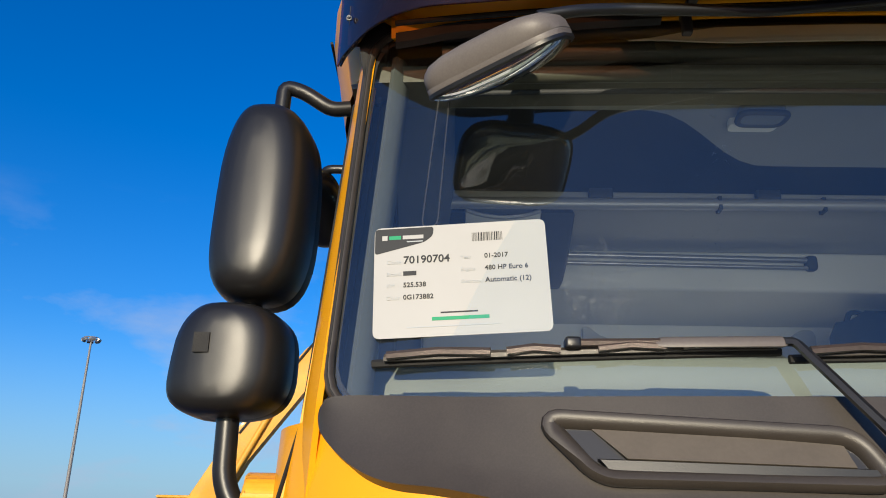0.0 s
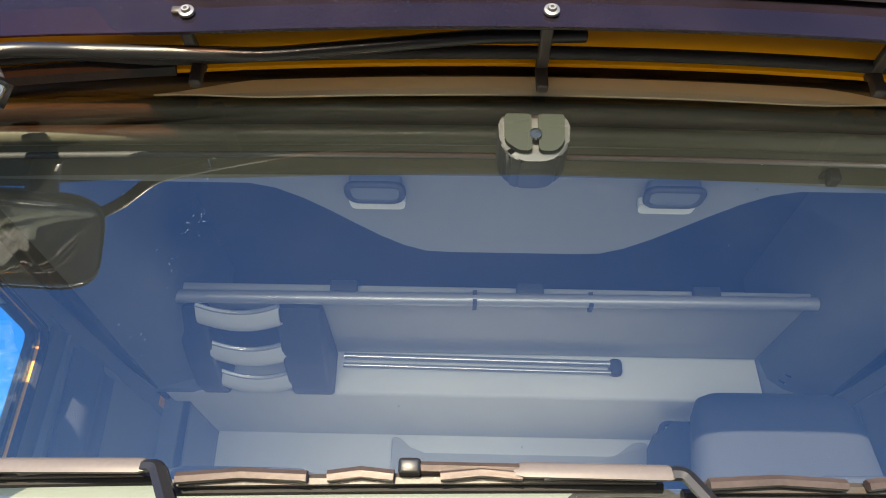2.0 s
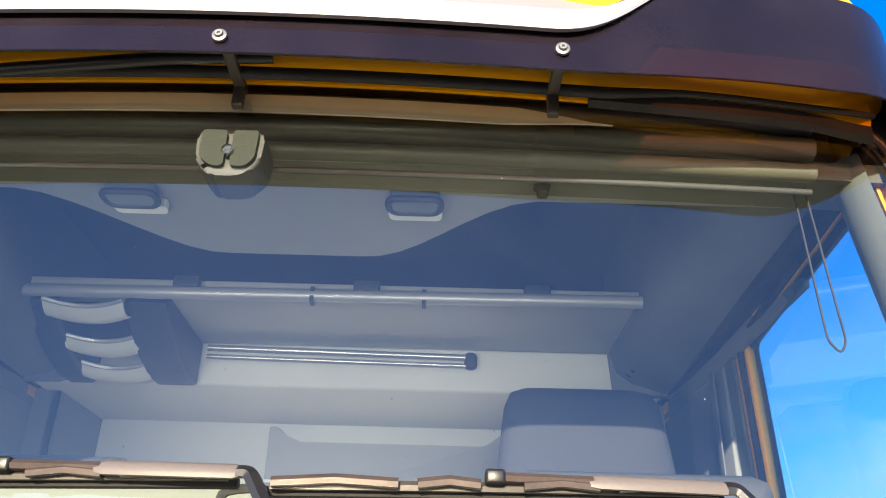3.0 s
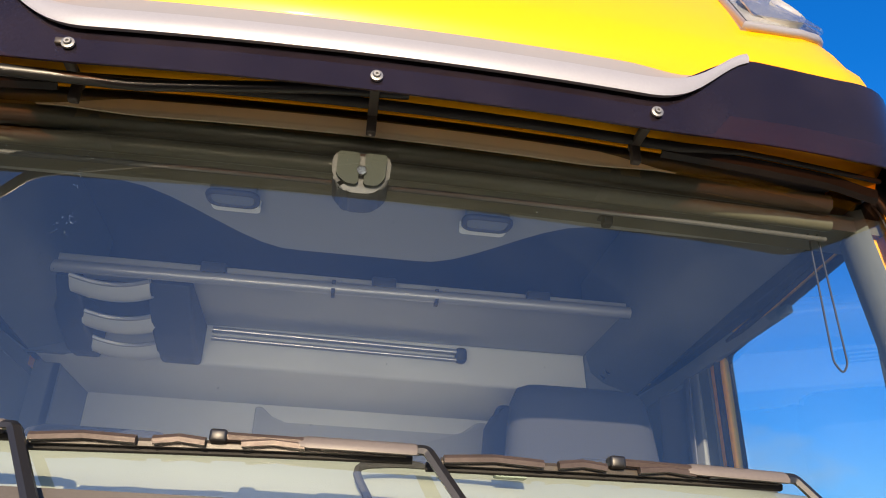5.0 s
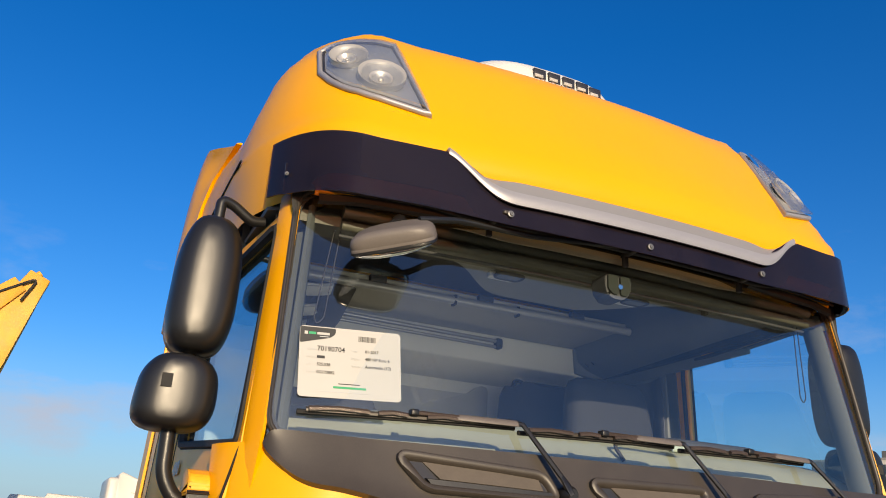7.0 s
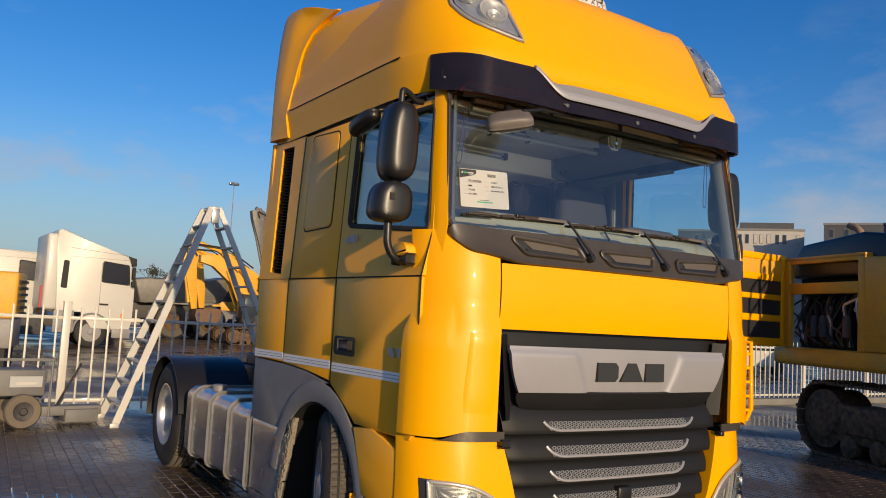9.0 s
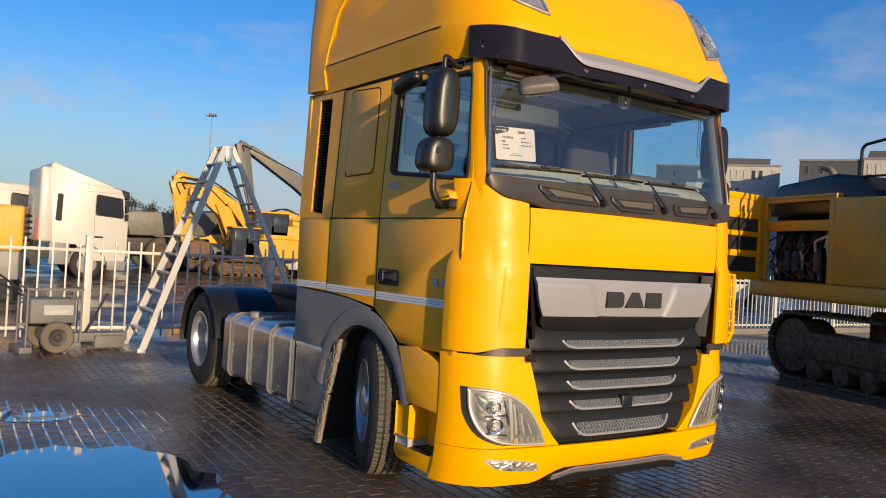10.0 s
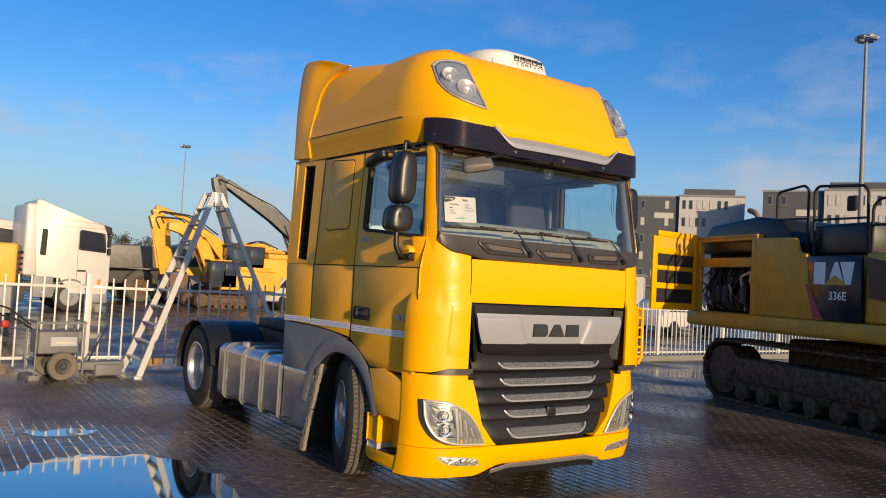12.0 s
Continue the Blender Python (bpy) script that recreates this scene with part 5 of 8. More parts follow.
for k in range(5):
    x = -0.10 + 0.072 * k
    slot = part("louvre", boxes((x, x + 0.060, ac_face(x + 0.03) - 0.004, 0.70, 3.692, 3.74), bevel=0.004), LAMP_DARK, ac)
    part("vane", boxes((x + 0.004, x + 0.045, ac_face(x + 0.03) - 0.007, 0.69, 3.696, 3.712), bevel=0.003), SLEEVE_PALE, slot)
rows = [[Vector((x, ac_face(x) - d, z)) for x in steps(-0.30, 0.34, 20)] for z, d in ((3.618, 0.0), (3.618, 0.022), (3.646, 0.020), (3.687, 0.006), (3.689, 0.0))]
part("front_lip", sheet(rows, 0.004), AC_W, ac)
part("shadow_gap", sheet([[Vector((x, ac_face(x) - 0.012, z)) for x in steps(-0.30, 0.34, 16)] for z in (3.55, 3.618)], 0.003), LAMP_DARK, ac)


# lettering
def lettering(name, text, size, mat, m, parent, shear=0.0, bold=0.0):
    cu = bpy.data.curves.new(name, "FONT")
    cu.body, cu.size, cu.extrude, cu.shear, cu.offset, cu.resolution_u = text, size, 0.0004, shear, bold, 3
    tmp = bpy.data.objects.new(name, cu)
    me = bpy.data.meshes.new_from_object(tmp)
    me.transform(m)
    me.materials.clear()
    me.materials.append(mat)
    bpy.data.objects.remove(tmp)
    bpy.data.curves.remove(cu)
    ob = new(name, me)
    ob.parent = parent
    return ob


on_side = Matrix(((0, 0, -1, -1.232), (-1.7, 0, 0, 1.17), (0, 1, 0, 2.0), (0, 0, 0, 1)))
lettering("power_figure", "480", 0.062, SILVER, on_side, truck, 0.2, 0.002)
for o in ([(0.47, 1.378), (0.52, 1.378), (0.545, 1.425), (0.495, 1.425)], [(0.415, 1.378), (0.435, 1.378), (0.462, 1.425), (0.405, 1.425)]):
    part("mark", prism(o, "x", -1.243, -1.236), SILVER, truck, smooth=False)
for k, letter in enumerate("COMPACT"):
    x = -0.085 + 0.052 * k
    lettering("letter", letter, 0.046, INK_BROWN, Matrix(((1, 0, 0, x), (0, 0, -1, ac_face(x + 0.015) - 0.0185), (0, 1, 0, 3.651), (0, 0, 0, 1))), ac)

# ---- sales sheet behind the windscreen ----
P0, PU, PV = Vector((-1.062, 0.199, 2.161)), Vector((0.286, -0.026, 0.012)), Vector((-0.007, 0.026, 0.199))
PN = PU.cross(PV).normalized()
U, V = PU.normalized(), PV.normalized()


def on_sheet(u, v, lift=0.0008):
    o = P0 + U * u + V * v + PN * lift
    return Matrix(((U.x, V.x, PN.x, o.x), (U.y, V.y, PN.y, o.y), (U.z, V.z, PN.z, o.z), (0, 0, 0, 1)))


PW, PH = PU.length, PV.length
bm = prism(loop2([(0, 0), (PW, 0), (PW, PH), (0, PH)], 0.012), "z", -0.001, 0)
bmesh.ops.transform(bm, matrix=on_sheet(0, 0, 0), verts=bm.verts)
notice = part("sales_sheet", bm, PAPER, None, smooth=False)
tagged(notice, "white sales sheet with printed lines behind the windscreen", "notice")


def bar(name, u, v, w, h, mat):
    bm = prism([(u, v), (u + w, v), (u + w, v + h), (u, v + h)], "z", 0.0002, 0.0007)
    bmesh.ops.transform(bm, matrix=on_sheet(0, 0, 0), verts=bm.verts)
    return part(name, bm, mat, notice, smooth=False)


bm = prism(loop2([(0.001, 0.150), (0.001, 0.198), (0.101, 0.198), (0.099, 0.181), (0.085, 0.170)], 0.006), "z", 0.0002, 0.0006)
bmesh.ops.transform(bm, matrix=on_sheet(0, 0, 0), verts=bm.verts)
part("dark_corner", bm, INK, notice, smooth=False)
for args in ((0.013, 0.176, 0.009, 0.009, PAPER), (0.025, 0.177, 0.020, 0.007, INK_GREEN), (0.048, 0.177, 0.035, 0.007, PAPER), (0.055, 0.171, 0.027, 0.002, INK_PALE)):
    bar("print", *args)
random.seed(4)
u = 0.165
while u < 0.216:
    w = random.choice((0.0008, 0.0012, 0.002))
    bar("barcode_line", u, 0.166, w, 0.016, INK)
    u += w + random.choice((0.0008, 0.0014))
for text, u, v, size, mat, bold in (("Code", 0.021, 0.131, 0.011, INK_PALE, 0), ("70190704", 0.049, 0.131, 0.0195, INK, 0.0003), ("Brand", 0.021, 0.109, 0.010, INK_PALE, 0), ("KM", 0.021, 0.088, 0.010, INK_PALE, 0), ("525.538", 0.049, 0.088, 0.0118, INK, 0.0002),
                               ("Ch.nr", 0.021, 0.066, 0.010, INK_PALE, 0), ("0G173882", 0.049, 0.066, 0.0118, INK, 0.0002), ("Year", 0.144, 0.134, 0.0095, INK_PALE, 0), ("01-2017", 0.184, 0.134, 0.0118, INK, 0.0002),
                               ("Engine", 0.144, 0.112, 0.0095, INK_PALE, 0), ("480 HP Euro 6", 0.184, 0.112, 0.0118, INK, 0.0002), ("Gearbox", 0.144, 0.090, 0.0095, INK_PALE, 0), ("Automatic (12)", 0.184, 0.090, 0.0122, INK, 0.0002)):
    lettering("printed_line", text, size, mat, on_sheet(u, v), notice, bold=bold)
bar("print", 0.049, 0.109, 0.022, 0.008, INK)
bar("print", 0.096, 0.027, 0.092, 0.006, INK_GREEN)
bar("print", 0.110, 0.039, 0.060, 0.0025, INK)
bar("print", 0.055, 0.016, 0.150, 0.002, INK_PALE)

# dried smear and rain drops on the windscreen
def dirt_material(name, scale, low, high, strength):
    m = bpy.data.materials.new(name)
    m.use_nodes = True
    n, l = m.node_tree.nodes, m.node_tree.links
    n.clear()
    out, mixer, clear, dirt, tex, amount, co = (n.new("ShaderNode" + q) for q in ("OutputMaterial", "MixShader", "BsdfTransparent", "BsdfDiffuse", "TexNoise", "MapRange", "NewGeometry"))
    dirt.inputs["Color"].default_value = (0.55, 0.56, 0.55, 1)
    tex.inputs["Scale"].default_value, tex.inputs["Detail"].default_value, tex.inputs["Roughness"].default_value = scale, 8.0, 0.72
    amount.inputs["From Min"].default_value, amount.inputs["From Max"].default_value, amount.inputs["To Max"].default_value = low, high, strength
    l.new(co.outputs["Position"], tex.inputs["Vector"])
    l.new(tex.outputs["Fac"], amount.inputs["Value"])
    l.new(amount.outputs["Result"], mixer.inputs["Fac"])
    l.new(clear.outputs["BSDF"], mixer.inputs[1])
    l.new(dirt.outputs["BSDF"], mixer.inputs[2])
    l.new(mixer.outputs["Shader"], out.inputs["Surface"])
    return m


SMEAR = dirt_material("dried_smear", 75, 0.48, 0.80, 0.13)
bm = bmesh.new()
rnd = random.Random(8)
ring = []
for k in range(28):
    t = 2 * math.pi * k / 28
    q = rnd.uniform(0.8, 1.1)
    x, z = -0.708 + 0.062 * q * math.cos(t), 2.245 + 0.085 * q * math.sin(t)
    ring.append(bm.verts.new((x, glass_y(x, z) - 0.0015, z)))
bm.faces.new(ring)
smear = part("wiper_smear", bm, SMEAR, truck, smooth=False)
smear.visible_shadow = False
WATER = glass_material("water_drop", (0.90, 0.93, 0.96), 0.12)
bm = bmesh.new()
spots = []
for x0, z0, x1, z1, n in ((-0.475, 2.70, -0.50, 2.40, 46), (-0.485, 2.66, -0.47, 2.46, 18), (-0.62, 2.66, -0.60, 2.50, 8), (-0.50, 2.40, -0.52, 2.25, 14)):
    for k in range(n):
        f = rnd.random()
        spots.append((x0 + (x1 - x0) * f + rnd.gauss(0, 0.004), z0 + (z1 - z0) * f, rnd.uniform(0.0006, 0.0014)))
spots += [(rnd.uniform(-1.0, 1.0), rnd.uniform(2.10, 2.68), rnd.uniform(0.0006, 0.0013)) for k in range(70)]
for x, z, r in spots:
    ball = bmesh.ops.create_icosphere(bm, subdivisions=1, radius=r)
    for v in ball["verts"]:
        v.co = Vector((x + v.co.x, glass_y(x, z) - 0.0005 + v.co.y * 0.6, z + v.co.z * 1.3))
tagged(part("rain_drops", bm, WATER, truck), kind="stuff")
bm = bmesh.new()
for k in range(150):
    x, f = rnd.uniform(-1.12, -0.30) if k < 110 else rnd.uniform(-0.3, 1.1), rnd.random()
    z = visor_low(x) + (visor_top(x) - visor_low(x)) * f
    y = 0.04 + 0.08 * x * x + (0.53 * (1 - math.sqrt(max(0, 1 - ((abs(x) - 0.947) / 0.285) ** 2))) if abs(x) > 0.947 else 0) + 0.012 * f
    r = rnd.uniform(0.0007, 0.0015)
    ball = bmesh.ops.create_icosphere(bm, subdivisions=1, radius=r)
    for v in ball["verts"]:
        v.co += Vector((x, y - 0.002, z))
tagged(part("visor_drops", bm, WATER, truck), kind="stuff")


# ---- inside the cab ----
TRIM_PALE = material("pale_green_grey_trim", (0.80, 0.81, 0.77), 0.65, vary=0.12, vary_scale=3, bump=0.15, bump_scale=400)
CURTAIN = material("blue_grey_curtain", (0.09, 0.10, 0.13), 0.9, fine=0.2, fine_scale=300, bump=0.3, bump_scale=300)
SEAT = material("blue_grey_seat_cloth", (0.022, 0.026, 0.036), 0.9, fine=0.25, fine_scale=350, bump=0.3, bump_scale=500)

OLIVE = material("olive_grey_blind_rail", (0.095, 0.094, 0.068), 0.45, vary=0.15, vary_scale=8, bump=0.1)
DASH = material("green_grey_dash", (0.27, 0.295, 0.245), 0.7, vary=0.15, vary_scale=5, bump=0.2, bump_scale=300)
PILLAR = material("blue_grey_pillar_trim", (0.105, 0.12, 0.115), 0.6, vary=0.1, bump=0.15, bump_scale=400)
PLATE = material("dull_green_grey_plate", (0.026, 0.033, 0.027), 0.6, spec=0.2, vary=0.1)
BEIGE = material("beige_reflection_strip", (0.80, 0.70, 0.52), 0.25, coat=0.6)
PLUG = material("greenish_plug", (0.30, 0.36, 0.30), 0.5)
TRIM_MID = material("mid_grey_trim", (0.45, 0.46, 0.44), 0.6, vary=0.15, vary_scale=3, bump=0.2, bump_scale=300)
# the unlit upper cab's shade is put into these two lining greys
SHADE_GREY = material("shade_dark_lining", (0.10, 0.11, 0.125), 0.85, vary=0.15, bump=0.2, bump_scale=300)
LINING = material("shade_mid_lining", (0.17, 0.19, 0.21), 0.8, vary=0.15, bump=0.2, bump_scale=300)
cab = new("cab_interior")
cab.parent = truck
part("rear_wall", boxes((-1.16, 1.16, 2.44, 2.50, 1.40, 3.28), bevel=0.01), TRIM_PALE, cab)
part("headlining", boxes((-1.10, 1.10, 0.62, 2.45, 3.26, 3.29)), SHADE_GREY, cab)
for s in (-1, 1):
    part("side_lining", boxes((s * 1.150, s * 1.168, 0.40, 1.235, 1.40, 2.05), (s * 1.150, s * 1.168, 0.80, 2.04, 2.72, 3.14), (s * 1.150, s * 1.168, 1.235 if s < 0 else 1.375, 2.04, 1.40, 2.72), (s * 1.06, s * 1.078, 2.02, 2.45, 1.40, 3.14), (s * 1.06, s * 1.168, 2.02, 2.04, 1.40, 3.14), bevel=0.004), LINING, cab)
    # pale pillar trim beside the glass
    rows = [[Vector((s * x * (1 - 0.055 * (z - 2.02)), glass_y(1.1, z) + d, z)) for x, d in ((1.105, 0.018), (1.09, 0.03), (1.08, 0.055), (1.095, 0.09), (1.14, 0.12))] for z in steps(2.04, 2.76, 8)]
    part("pillar_trim", sheet(rows, 0.012), PILLAR, cab)
    # curtain gathered behind the side window
    rows = [[Vector((s * (1.135 - 0.018 * math.sin(24 * y)), y, z)) for y in steps(1.27 if s < 0 else 1.36, 1.55 if s < 0 else 1.62, 34)] for z in (1.95, 2.30, 2.70)]
    part("curtain", sheet(rows, 0.004), CURTAIN, cab)
    # trim round the inside of the door window
    trims = ([(0.35, 2.745), (0.39, 2.70), (1.12, 2.69), (1.225, 2.765)], [(1.162, 2.06), (1.29, 2.05), (1.29, 2.78), (1.152, 2.74)]) if s < 0 else ([(0.35, 2.795), (0.39, 2.775), (1.27, 2.775), (1.29, 2.81)], [(1.318, 2.06), (1.39, 2.05), (1.39, 2.80), (1.308, 2.785)])
    for o in trims:
        bm = prism(o, "x", 0.034, 0.044)
        for v in bm.verts:
            v.co.x = s * (side_x(v.co.z, v.co.y) - v.co.x)
        part("frame_trim", bm, PILLAR, cab)
    # blind cord
    part("blind_cord", tube(bend([(s * 0.945, 0.35, 2.71), (s * 0.965, 0.37, 2.43), (s * 0.985, 0.374, 2.41), (s * 0.995, 0.37, 2.43), (s * 0.965, 0.35, 2.71)], 0.012), 0.0022, 5), RUBBER, cab)
# header trim and roller blind over the screen
for z0, z1, y0, m in ((2.683, 2.716, 0.242, OLIVE), (2.720, 2.762, 0.234, OLIVE), (2.766, 2.80, 0.222, TRIM_DARK), (2.668, 2.680, 0.262, TRIM_DARK)):
    part("blind_rail", tube([(x, y0 + 0.030 + 0.030 * x * x, (z0 + z1) / 2 + 0.007) for x in steps(-0.96, 0.96, 20)], (z1 - z0) / 2, 8), m, cab)

# added strip: the bright reflection along the glass's top, as shape and colour
rows = [[Vector((x, 0.214 + 0.085 * x * x, 2.741 + 0.014 * smooth01(0.40, 0.61, abs(x)) + f * 0.034 * (1 - smooth01(0.42, 0.61, abs(x))))) for x in steps(-0.61, 0.61, 30)] for f in (0, 0.5, 1)]
part("header_strip", sheet(rows, 0.004), BEIGE, cab)


def console_end(x):
    return 0.50 + 0.27 * smooth01(0.52, 0.16, abs(x))


rows = [[Vector((x, (0.297 + 0.03 * x * x) * (1 - f) + console_end(x) * f, 2.715 + 0.038 * smooth01(0, 0.4, f))) for x in steps(-1.12, 1.12, 48)] for f in steps(0, 1, 8)]
part("console_lip", sheet([[Vector((x, 0.296 + 0.03 * x * x + d, z + 0.004)) for x in steps(-1.10, 1.10, 30)] for d, z in ((0.0, 2.74), (0.0, 2.710), (0.10, 2.712))], 0.006), OLIVE, cab)
rows.append([Vector((x, console_end(x) + 0.02, 2.80)) for x in steps(-1.12, 1.12, 48)])
rows.append([Vector((x, console_end(x) + 0.05, 3.27)) for x in steps(-1.12, 1.12, 48)])
part("overhead_console", sheet(rows, 0.012), TRIM_IN, cab)
for x in (-0.274, 0.274):
    light = part("reading_lamp", tube([(px, py, 2.727) for px, py in loop2([(x - 0.052, 0.458), (x + 0.052, 0.458), (x + 0.048, 0.512), (x - 0.048, 0.512)], 0.022, 5)], 0.007, 8, closed=True), TRIM_DARK, cab)
    part("lamp_lens", prism(loop2([(x - 0.05, 0.46), (x + 0.05, 0.46), (x + 0.046, 0.51), (x - 0.046, 0.51)], 0.018), "z", 2.724, 2.75), LINING, light)
    part("console_pocket", prism(loop2([(x - 0.055, 0.525), (x + 0.055, 0.525), (x + 0.050, 0.560), (x - 0.050, 0.560)], 0.012), "z", 2.735, 2.752), TRIM_PALE, light)
# camera and rain sensor behind the top of the screen
sensor = part("screen_sensor", prism(loop2([(-0.065, 2.700), (0.045, 2.700), (0.040, 2.635), (0.01, 2.615), (-0.04, 2.615), (-0.062, 2.64)], 0.02), "y", 0.205, 0.28, bevel=0.006), TRIM_DARK, cab)
part("sensor_plate", prism(loop2([(-0.055, 2.695), (-0.015, 2.695), (-0.015, 2.628), (-0.035, 2.628), (-0.055, 2.645)], 0.008), "y", 0.196, 0.204), PLATE, sensor)
part("sensor_plate", prism(loop2([(-0.005, 2.695), (0.035, 2.695), (0.033, 2.645), (0.02, 2.628), (-0.005, 2.628)], 0.008), "y", 0.196, 0.204), PLATE, sensor)
part("sensor_lens", lathe([(0, 0.009), (0.006, 0.009), (0.006, 0.001)], 12, Matrix.Translation((-0.010, 0.196, 2.655)) @ pose(0, 0, 0, 0, 0, -90)), CHROME, sensor)
part("hook", boxes((0.49, 0.52, 0.36, 0.385, 2.705, 2.75), (0.495, 0.515, 0.35, 0.375, 2.685, 2.71), bevel=0.004), RUBBER, cab)
# shelf rail, rear lockers, rail and open compartment
rail = part("shelf_rail", tube([(-0.95, 1.40, 2.913), (0.935, 1.38, 2.916)], 0.020, 12), MESH_GREY, cab)
for x in (-0.45, 0.10, 0.62):
    part("rail_clip", boxes((x - 0.04, x + 0.04, 1.375, 1.405, 2.928, 2.965), bevel=0.006), TRIM_DARK, rail)
for x in (-0.063, 0.276):
    part("rail_clip", boxes((x - 0.006, x + 0.006, 1.372, 1.412, 2.890, 2.937)), TRIM_DARK, rail)
part("rear_shelf", boxes((-1.12, 1.12, 1.41, 2.44, 2.935, 2.965), bevel=0.006), TRIM_MID, cab)
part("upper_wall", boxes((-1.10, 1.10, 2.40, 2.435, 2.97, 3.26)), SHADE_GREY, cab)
locker = part("rear_locker", boxes((-1.12, 1.12, 1.90, 2.44, 2.775, 2.935), bevel=0.012), TRIM_PALE, cab)
part("grab_bar", tube([(-0.50, 1.872, 2.905), (0.42, 1.872, 2.893)], 0.012, 8), STEEL, locker)
part("grab_bar", tube([(-0.50, 1.872, 2.872), (0.42, 1.872, 2.862)], 0.009, 8), STEEL, locker)
part("bar_end", boxes((0.415, 0.46, 1.855, 1.90, 2.852, 2.912), bevel=0.015), TRIM_DARK, locker)
# open trays hung under the shelf, between two dark posts
for x0, x1 in ((-0.975, -0.88), (-0.665, -0.525)):
    part("compartment_post", prism([(1.44, 2.90), (1.50, 2.94), (1.90, 2.93), (1.90, 2.77), (1.80, 2.765), (1.66, 2.80)], "x", x0, x1, bevel=0.012), TRIM_DARK, locker)
for y, z, w in ((1.47, 2.865, 1.0), (1.65, 2.815, 0.96), (1.80, 2.772, 0.92)):
    rows = [[Vector((-0.77 + 0.125 * u * w, y + 0.03 * (1 - u * u) - 0.05 * f, z + 0.030 * f * f - 0.012 * (1 - u * u))) for u in steps(-1, 1, 12)] for f in steps(-1, 1, 6)]
    tray = part("compartment_tray", sheet(rows, 0.006), TRIM_PALE, locker)
    part("tray_lip", tube([(-0.77 + 0.125 * u * w, y + 0.03 * (1 - u * u) - 0.052, z + 0.030 - 0.012 * (1 - u * u)) for u in steps(-1, 1, 12)], 0.008, 6), MESH_GREY, tray)
part("compartment_back", boxes((-0.88, -0.66, 1.52, 1.90, 2.90, 2.925)), TRIM_DARK, locker)
for s in (-1, 1):
    # sloping trim over the door, from the screen back to the locker
    rows = [[Vector((s * x, y, z)) for x, z in ((1.160, 2.785), (1.10, 2.800), (1.01, 2.828), (0.965, 2.862), (0.948, 2.93), (0.945, 3.24))] for y in steps(0.46, 1.89, 10)]
    over = part("side_overhead", sheet(rows, 0.012), LINING, cab)
    part("end_cheek", prism([(s * 1.158, 2.775), (s * 1.02, 2.775), (s * 0.94, 2.79), (s * 0.93, 2.93), (s * 1.158, 2.93)], "y", 1.88, 1.915, bevel=0.006), LINING, over)
    for y in (1.78, 1.84):
        part("knob", lathe([(0, 0.013), (0.02, 0.012), (0.026, 0.006), (0.026, 0.001)], 10, Matrix.Translation((s * 0.985, y, 2.846)) @ pose(0, 0, 0, 0, 50 if s > 0 else 130, 0)), CHROME, over)
part("bunk_panel", prism(loop2([(-0.36, 2.42), (0.66, 2.42), (0.66, 2.76), (0.60, 2.76), (0.52, 2.70), (-0.26, 2.70), (-0.33, 2.76), (-0.36, 2.76)], 0.03), "y", 2.41, 2.44, bevel=0.006), TRIM_MID, cab)
part("bunk", boxes((-1.1, 1.1, 1.75, 2.43, 1.75, 1.95), bevel=0.05), CLOTH, cab)


# seats
def seat(x, low=0.0):
    st = new("seat")
    st.parent = cab
    st.matrix_basis = pose(x, 1.22, -low)
    rows = []
    for z, w, d in ((1.72, 0.25, 0.10), (1.95, 0.26, 0.09), (2.20, 0.25, 0.085), (2.36, 0.235, 0.085), (2.48, 0.222, 0.08), (2.56, 0.212, 0.07), (2.60, 0.195, 0.05), (2.615, 0.16, 0.02)):
        rows.append([Vector((w * math.copysign(abs(math.cos(t)) ** 0.5, math.cos(t)), 0.10 * (z - 1.72) + d * math.copysign(abs(math.sin(t)) ** 0.6, math.sin(t)), z)) for t in (2 * math.pi * q / 28 for q in range(28))])
    bm = bmesh.new()
    vs = grid(bm, rows, close_u=True)
    bm.faces.new(vs[-1])
    part("backrest", bm, SEAT, st)
    part("cushion", boxes((-0.25, 0.25, -0.45, 0.05, 1.62, 1.78), bevel=0.05), SEAT, st)
    part("pedestal", boxes((-0.2, 0.2, -0.4, 0.0, 1.38 + low, 1.66), bevel=0.02), TRIM_DARK, st)
    part("armrest", boxes((-0.32, -0.26, -0.25, 0.08, 1.92, 1.98), bevel=0.02), SEAT, st)


seat(0.72)
seat(-0.66, 0.22)
bm = bmesh.new()
rows = [[Vector((0.765 + w * math.copysign(abs(math.cos(t)) ** 0.45, math.cos(t)), 2.02 + 0.14 * math.copysign(abs(math.sin(t)) ** 0.6, math.sin(t)), z + 0.012 * math.sin(5 * t))) for t in (2 * math.pi * q / 28 for q in range(28))] for z, w in ((1.955, 0.20), (2.2, 0.215), (2.5, 0.21), (2.64, 0.20), (2.695, 0.17))]
vs = grid(bm, rows, close_u=True)
bm.faces.new(vs[-1])
bm.faces.new(vs[0][::-1])
bag = part("bag", bm, SEAT, None)
tagged(bag, "dark blue cloth bag standing on the bunk", "bag")
part("carry_loop", tube(bend([(0.60, 2.0, 2.685), (0.615, 2.0, 2.725), (0.66, 2.0, 2.725), (0.68, 2.0, 2.69)], 0.02), 0.011, 6), SEAT, bag)
